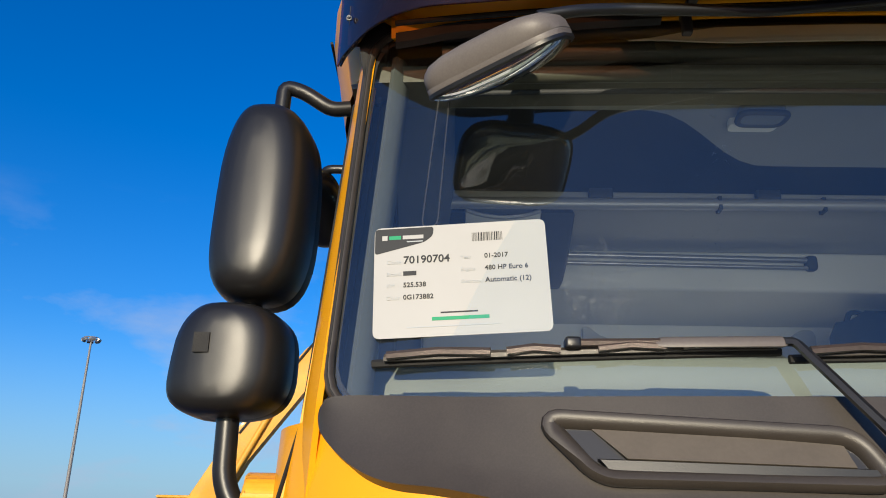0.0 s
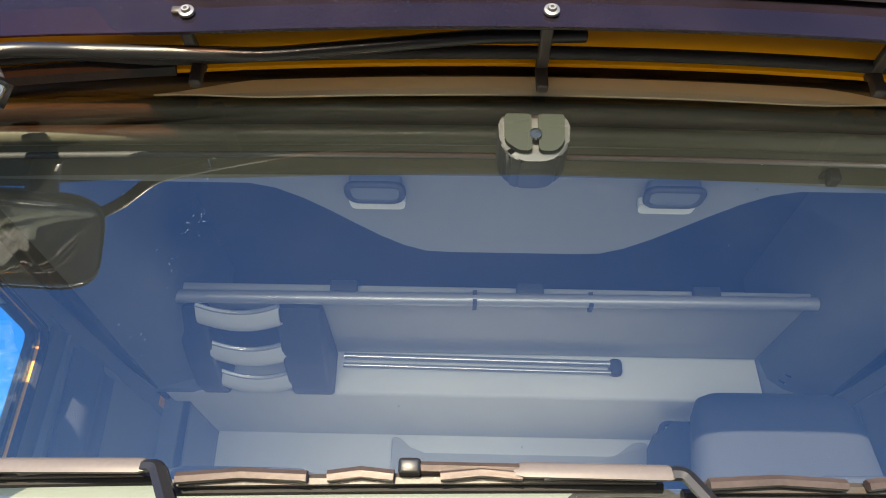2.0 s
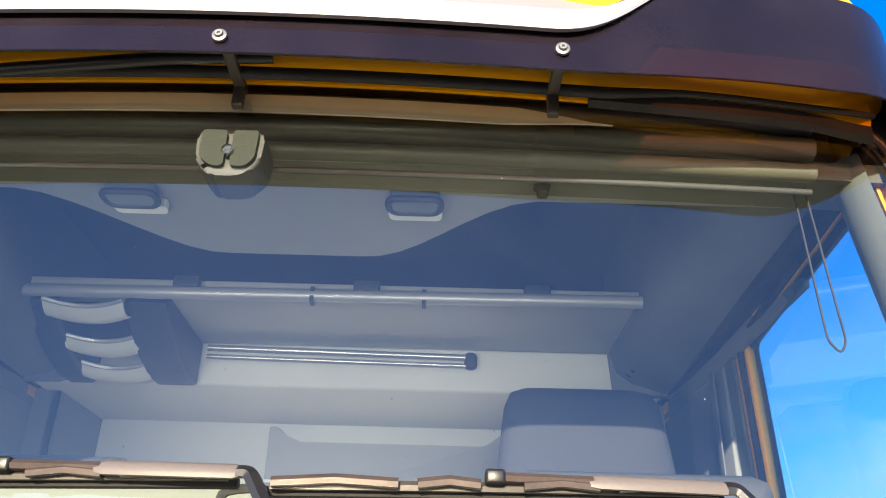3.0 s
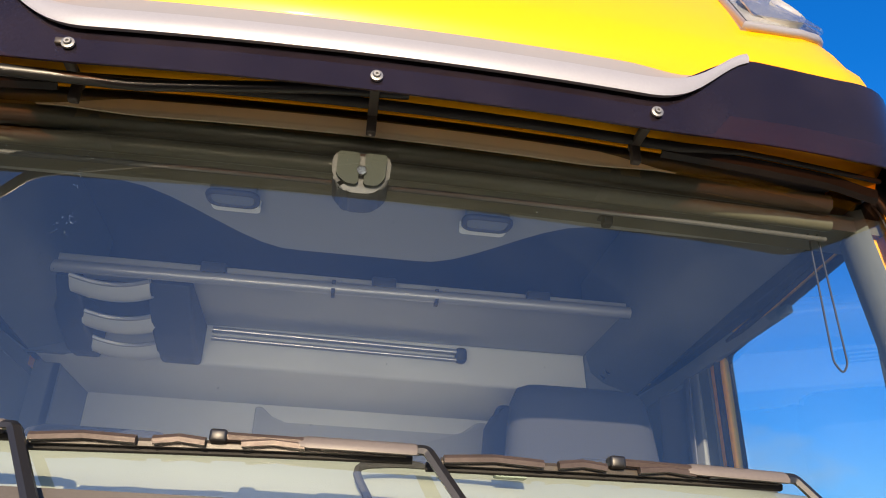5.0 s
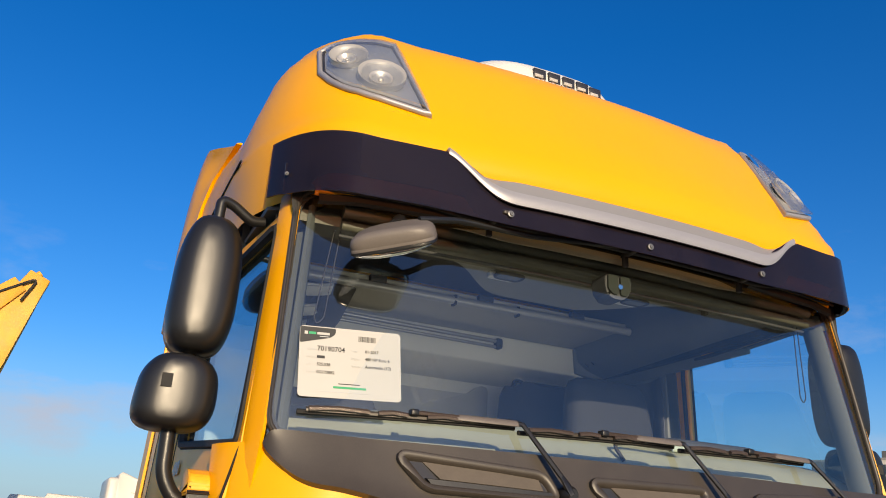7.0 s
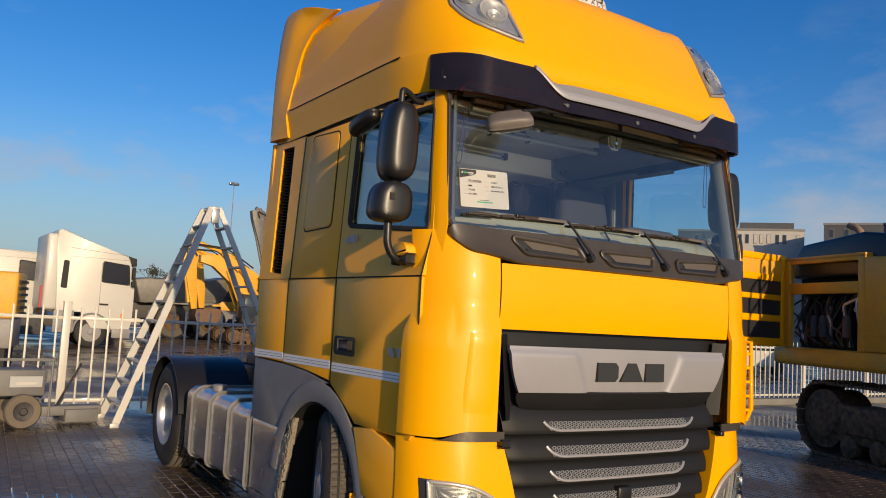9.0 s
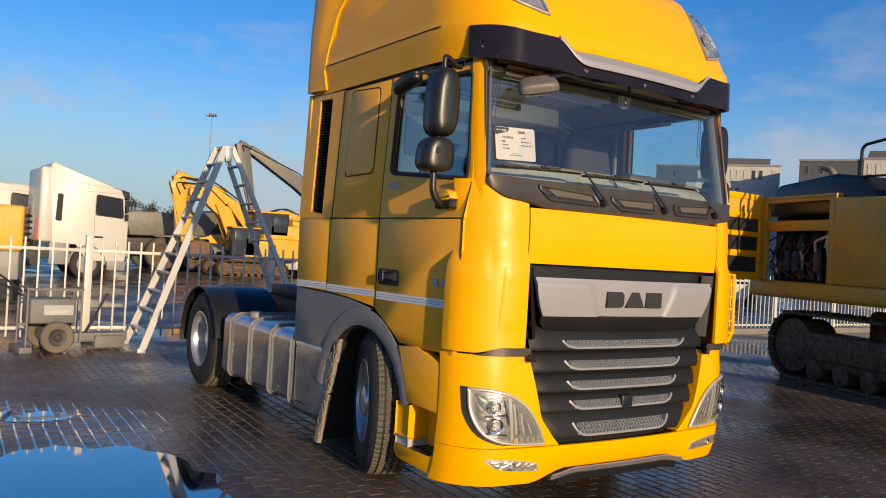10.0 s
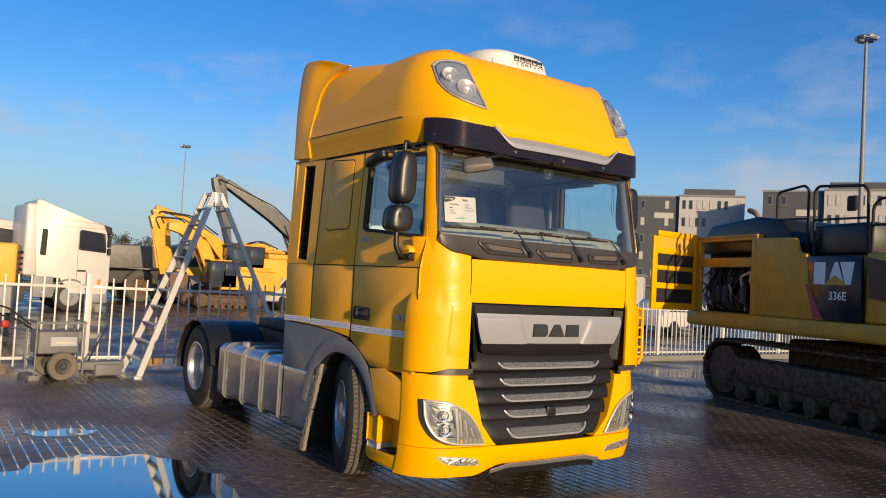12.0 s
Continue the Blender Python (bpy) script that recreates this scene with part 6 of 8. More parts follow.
# dashboard with trays and loose cable
rows = []
for f, (y, z) in enumerate(((0.225, 2.035), (0.27, 2.085), (0.33, 2.135), (0.42, 2.185), (0.52, 2.212), (0.62, 2.215), (0.69, 2.13), (0.70, 1.80), (0.71, 1.60))):
    rows.append([Vector((x, y + 0.05 * x * x * (1 if f < 2 else 0.3), z - 0.02 * smooth01(0.5, 1.1, abs(x)))) for x in steps(-1.13, 1.13, 30)])
dash = part("dashboard", sheet(rows, 0.015), DASH, cab)
part("instrument_hood", boxes((0.46, 0.92, 0.54, 0.72, 2.12, 2.25), bevel=0.035), TRIM_DARK, dash)
part("loose_cable", tube(bend([(0.05, 0.28, 2.100), (0.02, 0.30, 2.155), (0.10, 0.31, 2.165), (0.26, 0.30, 2.16)], 0.03), 0.007, 6), RUBBER, dash)
part("cable_plug", boxes((0.26, 0.315, 0.29, 0.315, 2.150, 2.173), bevel=0.003), PLUG, dash)
wheel_m = pose(0.63, 0.76, 2.055, -58, 0, 0)
bm = tube([wheel_m @ Vector((0.225 * math.cos(t), 0.225 * math.sin(t), 0)) for t in (2 * math.pi * q / 36 for q in range(36))], 0.016, 8, closed=True)
sw = part("steering_wheel", bm, TRIM_DARK, cab)
bm = bmesh.new()
box(bm, -0.21, 0.21, -0.03, 0.03, -0.01, 0.01, m=wheel_m)
box(bm, -0.08, 0.08, -0.08, 0.08, -0.03, 0.015, bevel=0.01, m=wheel_m)
part("wheel_hub", bm, TRIM_DARK, sw)


# ---- yard: paving, puddles, fence ----
def paving_material():
    m = bpy.data.materials.new("wet_brick_paving")
    m.use_nodes = True
    n, l = m.node_tree.nodes, m.node_tree.links
    b = n["Principled BSDF"]
    geo, big, fine, isl = n.new("ShaderNodeNewGeometry"), n.new("ShaderNodeTexNoise"), n.new("ShaderNodeTexNoise"), n.new("ShaderNodeMapRange")
    big.inputs["Scale"].default_value, big.inputs["Detail"].default_value = 0.55, 5
    fine.inputs["Scale"].default_value, fine.inputs["Detail"].default_value = 60, 4
    l.new(geo.outputs["Position"], big.inputs["Vector"])
    l.new(geo.outputs["Position"], fine.inputs["Vector"])
    ramp, mix, hsv, info, add = n.new("ShaderNodeMapRange"), n.new("ShaderNodeMix"), n.new("ShaderNodeHueSaturation"), n.new("ShaderNodeObjectInfo"), n.new("ShaderNodeMath")
    add.operation = "ADD"
    l.new(geo.outputs["Random Per Island"], add.inputs[0])
    l.new(info.outputs["Random"], add.inputs[1])
    isl.inputs["From Max"].default_value = 2.0
    isl.inputs["To Min"].default_value, isl.inputs["To Max"].default_value = 0.6, 1.4
    l.new(add.outputs["Value"], isl.inputs["Value"])
    ramp.inputs["From Min"].default_value, ramp.inputs["From Max"].default_value = 0.40, 0.62
    l.new(big.outputs["Fac"], ramp.inputs["Value"])
    mix.data_type = "RGBA"
    mix.inputs["A"].default_value, mix.inputs["B"].default_value = (0.046, 0.034, 0.025, 1), (0.100, 0.070, 0.048, 1)
    l.new(ramp.outputs["Result"], mix.inputs["Factor"])
    l.new(mix.outputs["Result"], hsv.inputs["Color"])
    grit, speck = n.new("ShaderNodeMapRange"), n.new("ShaderNodeMath")
    grit.inputs["From Min"].default_value, grit.inputs["From Max"].default_value = 0.32, 0.68
    grit.inputs["To Min"].default_value, grit.inputs["To Max"].default_value = 0.45, 1.5
    speck.operation = "MULTIPLY"
    l.new(fine.outputs["Fac"], grit.inputs["Value"])
    l.new(grit.outputs["Result"], speck.inputs[0])
    l.new(isl.outputs["Result"], speck.inputs[1])
    l.new(speck.outputs["Value"], hsv.inputs["Value"])
    l.new(hsv.outputs["Color"], b.inputs["Base Color"])
    rr = n.new("ShaderNodeMapRange")
    rr.inputs["From Min"].default_value, rr.inputs["From Max"].default_value = 0.40, 0.60
    rr.inputs["To Min"].default_value, rr.inputs["To Max"].default_value = 0.12, 0.50
    l.new(big.outputs["Fac"], rr.inputs["Value"])
    l.new(rr.outputs["Result"], b.inputs["Roughness"])
    bump = n.new("ShaderNodeBump")
    bump.inputs["Strength"].default_value, bump.inputs["Distance"].default_value = 0.6, 0.005
    l.new(fine.outputs["Fac"], bump.inputs["Height"])
    l.new(bump.outputs["Normal"], b.inputs["Normal"])
    return m, b, n, l


BRICK, *_ = paving_material()
FAR_GROUND, fb, fn, fl = paving_material()
bt, bmap, bgeo, bbump = fn.new("ShaderNodeTexBrick"), fn.new("ShaderNodeMapping"), fn.new("ShaderNodeNewGeometry"), fn.new("ShaderNodeBump")
bt.inputs["Scale"].default_value = 1.0
bt.inputs["Brick Width"].default_value, bt.inputs["Row Height"].default_value, bt.inputs["Mortar Size"].default_value = 0.21, 0.105, 0.008
bmap.inputs["Rotation"].default_value = (0, 0, radians(-87))
bt.inputs["Color1"].default_value = bt.inputs["Color2"].default_value = (1, 1, 1, 1)
bt.inputs["Mortar"].default_value = (0, 0, 0, 1)
fl.new(bgeo.outputs["Position"], bmap.inputs["Vector"])
fl.new(bmap.outputs["Vector"], bt.inputs["Vector"])
fl.new(bt.outputs["Color"], bbump.inputs["Height"])
bbump.inputs["Strength"].default_value, bbump.inputs["Distance"].default_value = 0.35, 0.006
fl.new(bbump.outputs["Normal"], fb.inputs["Normal"])
bm = bmesh.new()
grid(bm, [[Vector((x, y, -0.012)) for x in (-1500, -6, 9, 1500)] for y in (-1500, -4, 8.7, 1500)])
ground = tagged(part("ground", bm, FAR_GROUND), "wet brick-paved yard with dark joints and puddles", "ground", kind="structure")

PUDDLE = material("puddle_water", (0.008, 0.009, 0.010), 0.015, coat=1.0, spec=1.0, bump=0.015, bump_scale=9)


PUDDLE.node_tree.nodes["Principled BSDF"].inputs["IOR"].default_value = 2.0


def puddle(cx, cy, rx, ry, seed, z=0.0035, fall=0.0):
    """A sheet of water with a ragged edge; fall: how much it drops towards the fence for each metre, a tilt added to
    shift its reflection.
    """
    bm = bmesh.new()
    pts = []
    for k in range(72):
        t = 2 * math.pi * k / 72
        f = 1 + 0.12 * noise.noise((math.cos(t) * 1.3 + seed, math.sin(t) * 1.3, seed)) + 0.20 * noise.noise((math.cos(t) * 4 + seed, math.sin(t) * 4, 3)) + 0.06 * noise.noise((math.cos(t) * 11, math.sin(t) * 11, seed))
        y = cy + ry * f * math.sin(t)
        pts.append(Vector((cx + rx * f * math.cos(t), y, z + fall * (cy + ry - y))))
    bm.faces.new([bm.verts.new(p) for p in pts])
    return tagged(part("puddle", bm, PUDDLE), "still puddle on the paving mirroring the sky", "puddle", kind="structure")


puddle(-3.02, 1.45, 0.88, 1.42, 3.1, z=-0.0055, fall=0.0079)
puddle(-2.90, 4.02, 0.34, 0.30, 7.7, z=-0.0058, fall=0.004)
puddle(-3.2, 3.35, 1.2, 1.3, 5.5, z=-0.0094)


def fence_piece(x, y=8.95, rz=0.0):
    f = thing("fence", "white painted steel picket fence on square posts", "fence", group="white yard fence", at=pose(x, y, 0, 0, 0, rz))
    part("post", boxes((-0.05, 0.05, -0.05, 0.05, -0.012, 1.52), (-0.054, 0.054, -0.054, 0.054, 1.515, 1.53), bevel=0.004), WHITE, f)
    for z in (0.16, 1.28):
        part("rail", boxes((0.05, 2.75, -0.02, 0.02, z, z + 0.045), bevel=0.004), WHITE, f)
    for k in range(15):
        xx = 0.185 + k * 0.178
        part("picket", boxes((xx - 0.013, xx + 0.013, -0.042, -0.0205, 0.06, 1.46), bevel=0.003), WHITE, f)
    return f


first = fence_piece(-1.645 - 3 * 2.8)
for k in list(range(-2, 12)):
    copy_thing(first, pose(-1.645 + 2.8 * k, 8.95, 0))
CONCRETE = material("dirty_concrete", (0.20, 0.19, 0.17), 0.85, vary=0.4, vary_scale=2, bump=0.4)
kerb = part("kerb", boxes((9.0, 24.0, 8.62, 8.84, -0.02, 0.13), bevel=0.015), CONCRETE)
tagged(kerb, "low dirty concrete kerb along the fence", "kerb", kind="structure")

# ---- stepladder ----
LADDER_PALE = material("aluminium_ladder", (0.49, 0.48, 0.46), 0.45, metal=0.3, vary=0.2, vary_scale=4, dust=0.1)
ladder = thing("stepladder", "tall aluminium stepladder standing open behind the truck", "ladder")
TOP = 2.93
for sx in (-1, 1):
    for sy in (-1, 1):
        foot, top = Vector((-0.03 + (1.38 if sx > 0 else -1.15), 8.05 + sy * 0.47, 0.0)), Vector((-0.03 + sx * 0.05, 8.10 + sy * 0.19, TOP))
        bm = bmesh.new()
        d = (top - foot).normalized()
        u = Vector((d.z, 0, -d.x))
        w = d.cross(u).normalized()
        hw, ht = (0.045, 0.016) if sx < 0 else (0.035, 0.014)
        vs = [bm.verts.new(p + u * a * hw + w * b * ht) for p in (foot, top) for a, b in ((-1, -1), (1, -1), (1, 1), (-1, 1))]
        for q in ((0, 1, 2, 3), (7, 6, 5, 4), (0, 4, 5, 1), (1, 5, 6, 2), (2, 6, 7, 3), (3, 7, 4, 0)):
            bm.faces.new([vs[i] for i in q])
        part("rail", bm, LADDER_PALE, ladder)
        part("foot", boxes((foot.x - 0.055, foot.x + 0.055, foot.y - 0.03, foot.y + 0.03, -0.012, 0.05), bevel=0.008), RUBBER if sx > 0 else LADDER_PALE, ladder)
    for k in range(1, 11):
        f = k / 11
        x = -0.03 + sx * ((1.38 - 1.33 * f) if sx > 0 else (1.15 - 1.10 * f))
        h = 0.47 - 0.28 * f
        yc = 8.05 + 0.05 * f
        part("tread", boxes((x - 0.045, x + 0.045, yc - h, yc + h, TOP * f - 0.012, TOP * f + 0.014), bevel=0.004), LADDER_PALE, ladder)
part("top_plate", boxes((-0.09, 0.03, 7.89, 8.31, TOP - 0.03, TOP + 0.015), bevel=0.008), LADDER_PALE, ladder)
part("hinge", boxes((-0.08, 0.02, 7.87, 7.90, TOP - 0.22, TOP - 0.02), bevel=0.005), STEEL, ladder)

# ---- two-wheeled workshop cart by the fence ----
CART = material("worn_grey_machine_paint", (0.16, 0.165, 0.17), 0.6, vary=0.4, dust=0.4, dust_color=(0.2, 0.16, 0.12))
TAN = material("dusty_tyre", (0.16, 0.13, 0.10), 0.85, vary=0.3, bump=0.3)
cart = thing("workshop_cart", "worn grey wheeled machine with pneumatic tyres and hoses", "cart", at=pose(-2.26, 8.02, 0, 0, 0, 8))
part("body", boxes((-0.28, 0.28, -0.18, 0.2, 0.36, 0.68), bevel=0.02), CART, cart)
part("plate", boxes((-0.12, 0.24, -0.19, -0.178, 0.47, 0.60)), MESH_GREY, cart)
part("name_bar", boxes((-0.05, 0.18, -0.195, -0.188, 0.50, 0.53)), WHITE, cart)
for x in (-0.32, 0.34):
    part("frame", tube(bend([(x, -0.2, 0.05), (x, -0.2, 0.82), (x, 0.22, 0.82), (x, 0.22, 0.05)], 0.04), 0.014, 6), CART, cart)
part("frame_bar", boxes((-0.34, 0.36, -0.215, -0.19, 0.79, 0.82)), CART, cart)
part("frame_bar", boxes((-0.34, 0.36, 0.2, 0.23, 0.30, 0.33)), CART, cart)
for y in (-0.30, 0.30):
    wheel_c = part("cart_wheel", lathe([(-0.05, 0.12), (-0.05, 0.19), (-0.03, 0.205), (0.03, 0.205), (0.05, 0.19), (0.05, 0.12), (0.035, 0.10), (0.02, 0.03), (0.05, 0.025), (0.05, 0.001)], 28, Matrix.Translation((0.02, y, 0.195)) @ pose(0, 0, 0, 0, 0, -90)), TAN, cart)
    part("hub", lathe([(0.036, 0.118), (0.052, 0.110), (0.040, 0.085), (0.040, 0.05), (0.065, 0.035), (0.065, 0.001)], 24, Matrix.Translation((0.02, y, 0.195)) @ pose(0, 0, 0, 0, 0, -90)), CHASSIS, wheel_c)
part("skid", boxes((-0.40, -0.25, -0.25, 0.25, -0.012, 0.07), bevel=0.01), CART, cart)
part("tow_bar", boxes((0.25, 1.0, -0.10, 0.10, 0.10, 0.22), (0.55, 0.95, -0.16, 0.16, 0.02, 0.18), bevel=0.01), CART, cart)
part("lever", tube([(0.45, -0.05, 0.2), (0.72, -0.05, 0.75)], 0.014, 6), RUBBER, cart)
part("hose", tube(bend([(-0.30, 0.1, 0.7), (-0.55, 0.0, 0.85), (-0.95, 0.0, 0.95), (-1.0, 0.1, 0.4), (-0.8, 0.1, 0.2), (-1.2, 0.0, 0.1)], 0.2, 6), 0.014, 6), RUBBER, cart)
part("hose", tube(bend([(-0.30, 0.15, 0.75), (-0.7, 0.05, 1.05), (-1.15, 0.0, 1.0), (-1.2, 0.05, 0.5)], 0.2, 6), 0.014, 6), RUBBER, cart)
part("valve", boxes((-0.72, -0.62, 0.0, 0.08, 0.72, 0.82), bevel=0.02), material("red_paint", (0.4, 0.02, 0.02), 0.5), cart)


# ---- white tractor units beyond the fence ----
def white_truck(at, deflector=True, label="white tractor unit with high roof parked beyond the fence"):
    """Front towards +x in its own space, with the origin under the cab's rear edge."""
    t = thing("white_tractor_unit", label, "truck", group="white tractor units", at=at)
    prof = [(0.0, 1.05), (0.35, 1.15), (0.75, 1.15), (1.05, 0.62), (2.25, 0.55), (2.33, 0.9), (2.33, 1.9), (2.17, 2.75), (2.05, 3.02)]
    prof += [(1.55, 3.12), (1.35, 3.22), (-0.02, 3.73), (-0.12, 3.64), (-0.10, 3.0)] if deflector else [(1.75, 3.10), (0.08, 3.16), (0.0, 3.0)]
    part("cab", prism(prof, "y", -1.22, 1.22, bevel=0.03), WHITE, t)
    part("air_shield", boxes((-0.40, 0.03, -1.215, 1.215, 1.15, 3.56 if deflector else 2.95), bevel=0.09), WHITE, t)
    part("intake", prism(loop2([(0.08, 1.86), (0.27, 1.84), (0.29, 2.72), (0.12, 2.74)], 0.05), "y", -1.232, -1.21), RUBBER, t)
    part("side_window", prism(loop2([(1.32, 2.14), (2.14, 2.08), (2.08, 2.68), (1.32, 2.76)], 0.04), "y", -1.235, -1.21), NAVY, t)
    part("window_frame", tube([(x, -1.236, z) for x, z in loop2([(1.30, 2.12), (2.16, 2.06), (2.10, 2.70), (1.30, 2.78)], 0.05)], 0.018, 6, closed=True), RUBBER, t)
    part("body_line", boxes((0.30, 2.12, -1.2235, -1.21, 2.865, 2.875)), GREY, t)
    part("fairing_line", prism([(0.30, 3.14), (1.95, 3.02), (1.95, 3.03), (0.30, 3.155)], "y", -1.2235, -1.21), GREY, t)
    part("door_line", boxes((1.26, 1.275, -1.226, -1.21, 1.0, 2.72)), GREY, t)
    part("handle", boxes((1.28, 1.55, -1.235, -1.215, 1.36, 1.42)), RUBBER, t)
    part("windscreen", prism([(2.20, 2.0), (2.36, 1.98), (2.18, 2.72), (2.08, 2.72)], "y", -1.1, 1.1), NAVY, t)
    part("visor", prism([(2.10, 2.74), (2.36, 2.70), (2.34, 2.95), (2.08, 3.02)], "y", -1.15, 1.15, bevel=0.01), RUBBER, t)
    for z0, z1 in ((2.25, 2.66), (2.0, 2.2)):
        part("mirror", boxes((2.18, 2.28, -1.45, -1.27, z0, z1), bevel=0.03), RUBBER, t)
    part("arch", tube([(1.1 + 0.56 * math.cos(a), -1.2, 0.5 + 0.58 * math.sin(a)) for a in steps(0, math.pi, 16)], 0.045, 6), GREY, t)
    part("skirt", boxes((-0.05, 0.55, -1.235, -1.19, 0.45, 1.15), bevel=0.01), GREY, t)
    part("step_skirt", boxes((1.72, 2.3, -1.235, -1.2, 0.32, 0.62), bevel=0.01), GREY, t)
    part("marker_plate", boxes((1.95, 2.06, -1.24, -1.232, 0.95, 1.12)), AMBER, t)
    part("chassis", boxes((-3.6, 2.0, -0.45, 0.45, 0.6, 0.95), (-2.3, -0.3, -1.2, -0.5, 0.35, 0.9), bevel=0.02), CHASSIS, t)
    part("tail_post", boxes((-0.47, -0.40, -1.05, -0.98, 1.2, 1.9)), material("red_hose", (0.35, 0.03, 0.03), 0.5), t)
    for x in (1.1, -2.6):
        for y in (-1.06, 1.06):
            w = new("wheel")
            w.parent = t
            w.matrix_basis = pose(x, y, 0.49, 0, 0, -90 if y < 0 else 90)
            part("tyre", lathe([(-0.15, 0.3), (-0.15, 0.44), (-0.1, 0.5), (0.1, 0.5), (0.15, 0.44), (0.15, 0.31)], 32, caps=False), RUBBER, w)
            part("rim", lathe([(0.14, 0.305), (0.10, 0.27), (0.06, 0.17), (0.14, 0.11), (0.16, 0.05), (0.16, 0.001)], 28), GREY, w)
            for k in range(10):
                a = 2 * math.pi * k / 10
                part("hand_hole", boxes((0.085, 0.11, -0.022, 0.022, -0.022, 0.022), m=pose(0, 0.215 * math.cos(a), 0.215 * math.sin(a))), RUBBER, w)
    return t


white = white_truck(pose(0.14, 26.0, 0, 0, 0, 1))
plain = white_truck(pose(-1.85, 30.2, 0, 0, 0, -2), False, "white tractor unit with low roof parked beyond the fence")
copy_thing(plain, pose(-3.0, 32.6, 0, 0, 0, -4))


# ---- excavators ----
def limb(pts, heights, x0, x1):
    """A plate girder in the y-z plane through points, with its half height at each."""
    pts = [Vector((0, *p)) for p in pts]
    top, low = [], []
    for i, p in enumerate(pts):
        a, b = pts[max(0, i - 1)], pts[min(len(pts) - 1, i + 1)]
        d = (b - a).normalized()
        nrm = Vector((0, -d.z, d.y))
        top.append(p + nrm * heights[i])
        low.append(p - nrm * heights[i])
    return prism([(v.y, v.z) for v in top + low[::-1]], "x", x0, x1, bevel=0.02)


MACHINE_GLASS = material("machine_glass", (0.03, 0.04, 0.048), 0.12, spec=0.8, vary=0.2, vary_scale=2)
DECAL = material("white_reflective_decal", (0.90, 0.90, 0.90), 0.4, fine=0.04)
YELLOW_OLD = material("worn_machine_yellow", (0.82, 0.385, 0.03), 0.5, spec=0.35, coat=0.03, vary=0.25, vary_scale=1.8, dust=0.35, dust_color=(0.40, 0.25, 0.10), fine=0.12, fine_scale=30)
BROWN = material("track_dirt", (0.062, 0.037, 0.024), 0.7, spec=0.25, vary=0.5, vary_scale=5, dust=0.65, dust_color=(0.27, 0.155, 0.075), bump=0.5, bump_scale=40)
BOOM_GREY = material("grey_machine_paint", (0.13, 0.125, 0.115), 0.5, vary=0.3, vary_scale=2, dust=0.2)
RUSTED = material("rusty_bucket_steel", (0.16, 0.085, 0.05), 0.7, vary=0.4, vary_scale=3, bump=0.3)
ORANGE = material("orange_machine_paint", (0.55, 0.10, 0.02), 0.5, vary=0.25, vary_scale=2)


def track(parent, x0, x1, length, h, shoes=34):
    """One crawler: frame, end wheels, rollers and a belt of shoes."""
    r = h / 2
    tr = part("track", boxes((x0 + 0.06, x1 - 0.06, -length / 2 + r, length / 2 - r, h * 0.22, h * 0.62), (x0 + 0.02, x1 - 0.02, -length / 2 + r * 1.7, length / 2 - r * 1.7, h * 0.34, h * 0.72), bevel=0.03), BROWN, parent, "muddy steel crawler track")
    for y in (-length / 2 + r, length / 2 - r):
        part("end_wheel", lathe([(x0 + 0.05, 0.02), (x0 + 0.05, r * 0.80), (x1 - 0.06, r * 0.80), (x1 - 0.05, r * 0.55), (x1 - 0.02, r * 0.50), (x1 - 0.01, 0.02)], 24, Matrix.Translation((0, y, r))), BROWN, tr)
    for k in range(7):
        y = -length / 2 + r * 2 + (length - 4 * r) * k / 6
        part("roller", lathe([(x0 + 0.1, 0.01), (x0 + 0.1, h * 0.15), (x1 - 0.03, h * 0.15), (x1, 0.08), (x1, 0.01)], 14, Matrix.Translation((0, y, h * 0.18))), BROWN, tr)
    straight = length - 2 * r
    total = 2 * straight + 2 * math.pi * r
    for k in range(shoes):
        q = total * k / shoes
        if q < straight:
            p, a = (-straight / 2 + q, 0.0), 180
        elif q < straight + math.pi * r:
            t = (q - straight) / r
            p, a = (straight / 2 + r * math.sin(t), r - r * math.cos(t)), 180 + math.degrees(t)
        elif q < 2 * straight + math.pi * r:
            p, a = (straight / 2 - (q - straight - math.pi * r), 2 * r), 0
        else:
            t = (q - 2 * straight - math.pi * r) / r
            p, a = (-straight / 2 - r * math.sin(t), r + r * math.cos(t)), math.degrees(t)
        sp = total / shoes * 0.94
        m = pose(0, p[0], p[1] + 0.0, a, 0, 0)
        part("track_shoe", boxes((x0, x1, -sp / 2, sp / 2, -0.035, 0.0), (x0, x1, -sp * 0.42, -sp * 0.30, 0.0, 0.03), m=m), BROWN, tr, smooth=False)
    return tr


def bucket(parent, at, size, turn, mat):
    prof = [(0, 0), (0.35, 0.12), (0.75, 0.05), (1.0, -0.25), (0.95, -0.65), (0.65, -0.95), (0.20, -1.0), (0.25, -0.92), (0.6, -0.85), (0.85, -0.6), (0.88, -0.28), (0.68, -0.08), (0.3, 0.0)]
    bm = prism([(p * size, q * size) for p, q in prof], "x", -size * 0.7, size * 0.7)
    prism([(p * size, q * size) for p, q in prof[:7]], "x", -size * 0.72, -size * 0.68, bm)
    prism([(p * size, q * size) for p, q in prof[:7]], "x", size * 0.68, size * 0.72, bm)
    bmesh.ops.transform(bm, matrix=pose(0, *at, turn, 0, 0), verts=bm.verts)
    return part("bucket", bm, mat, parent)


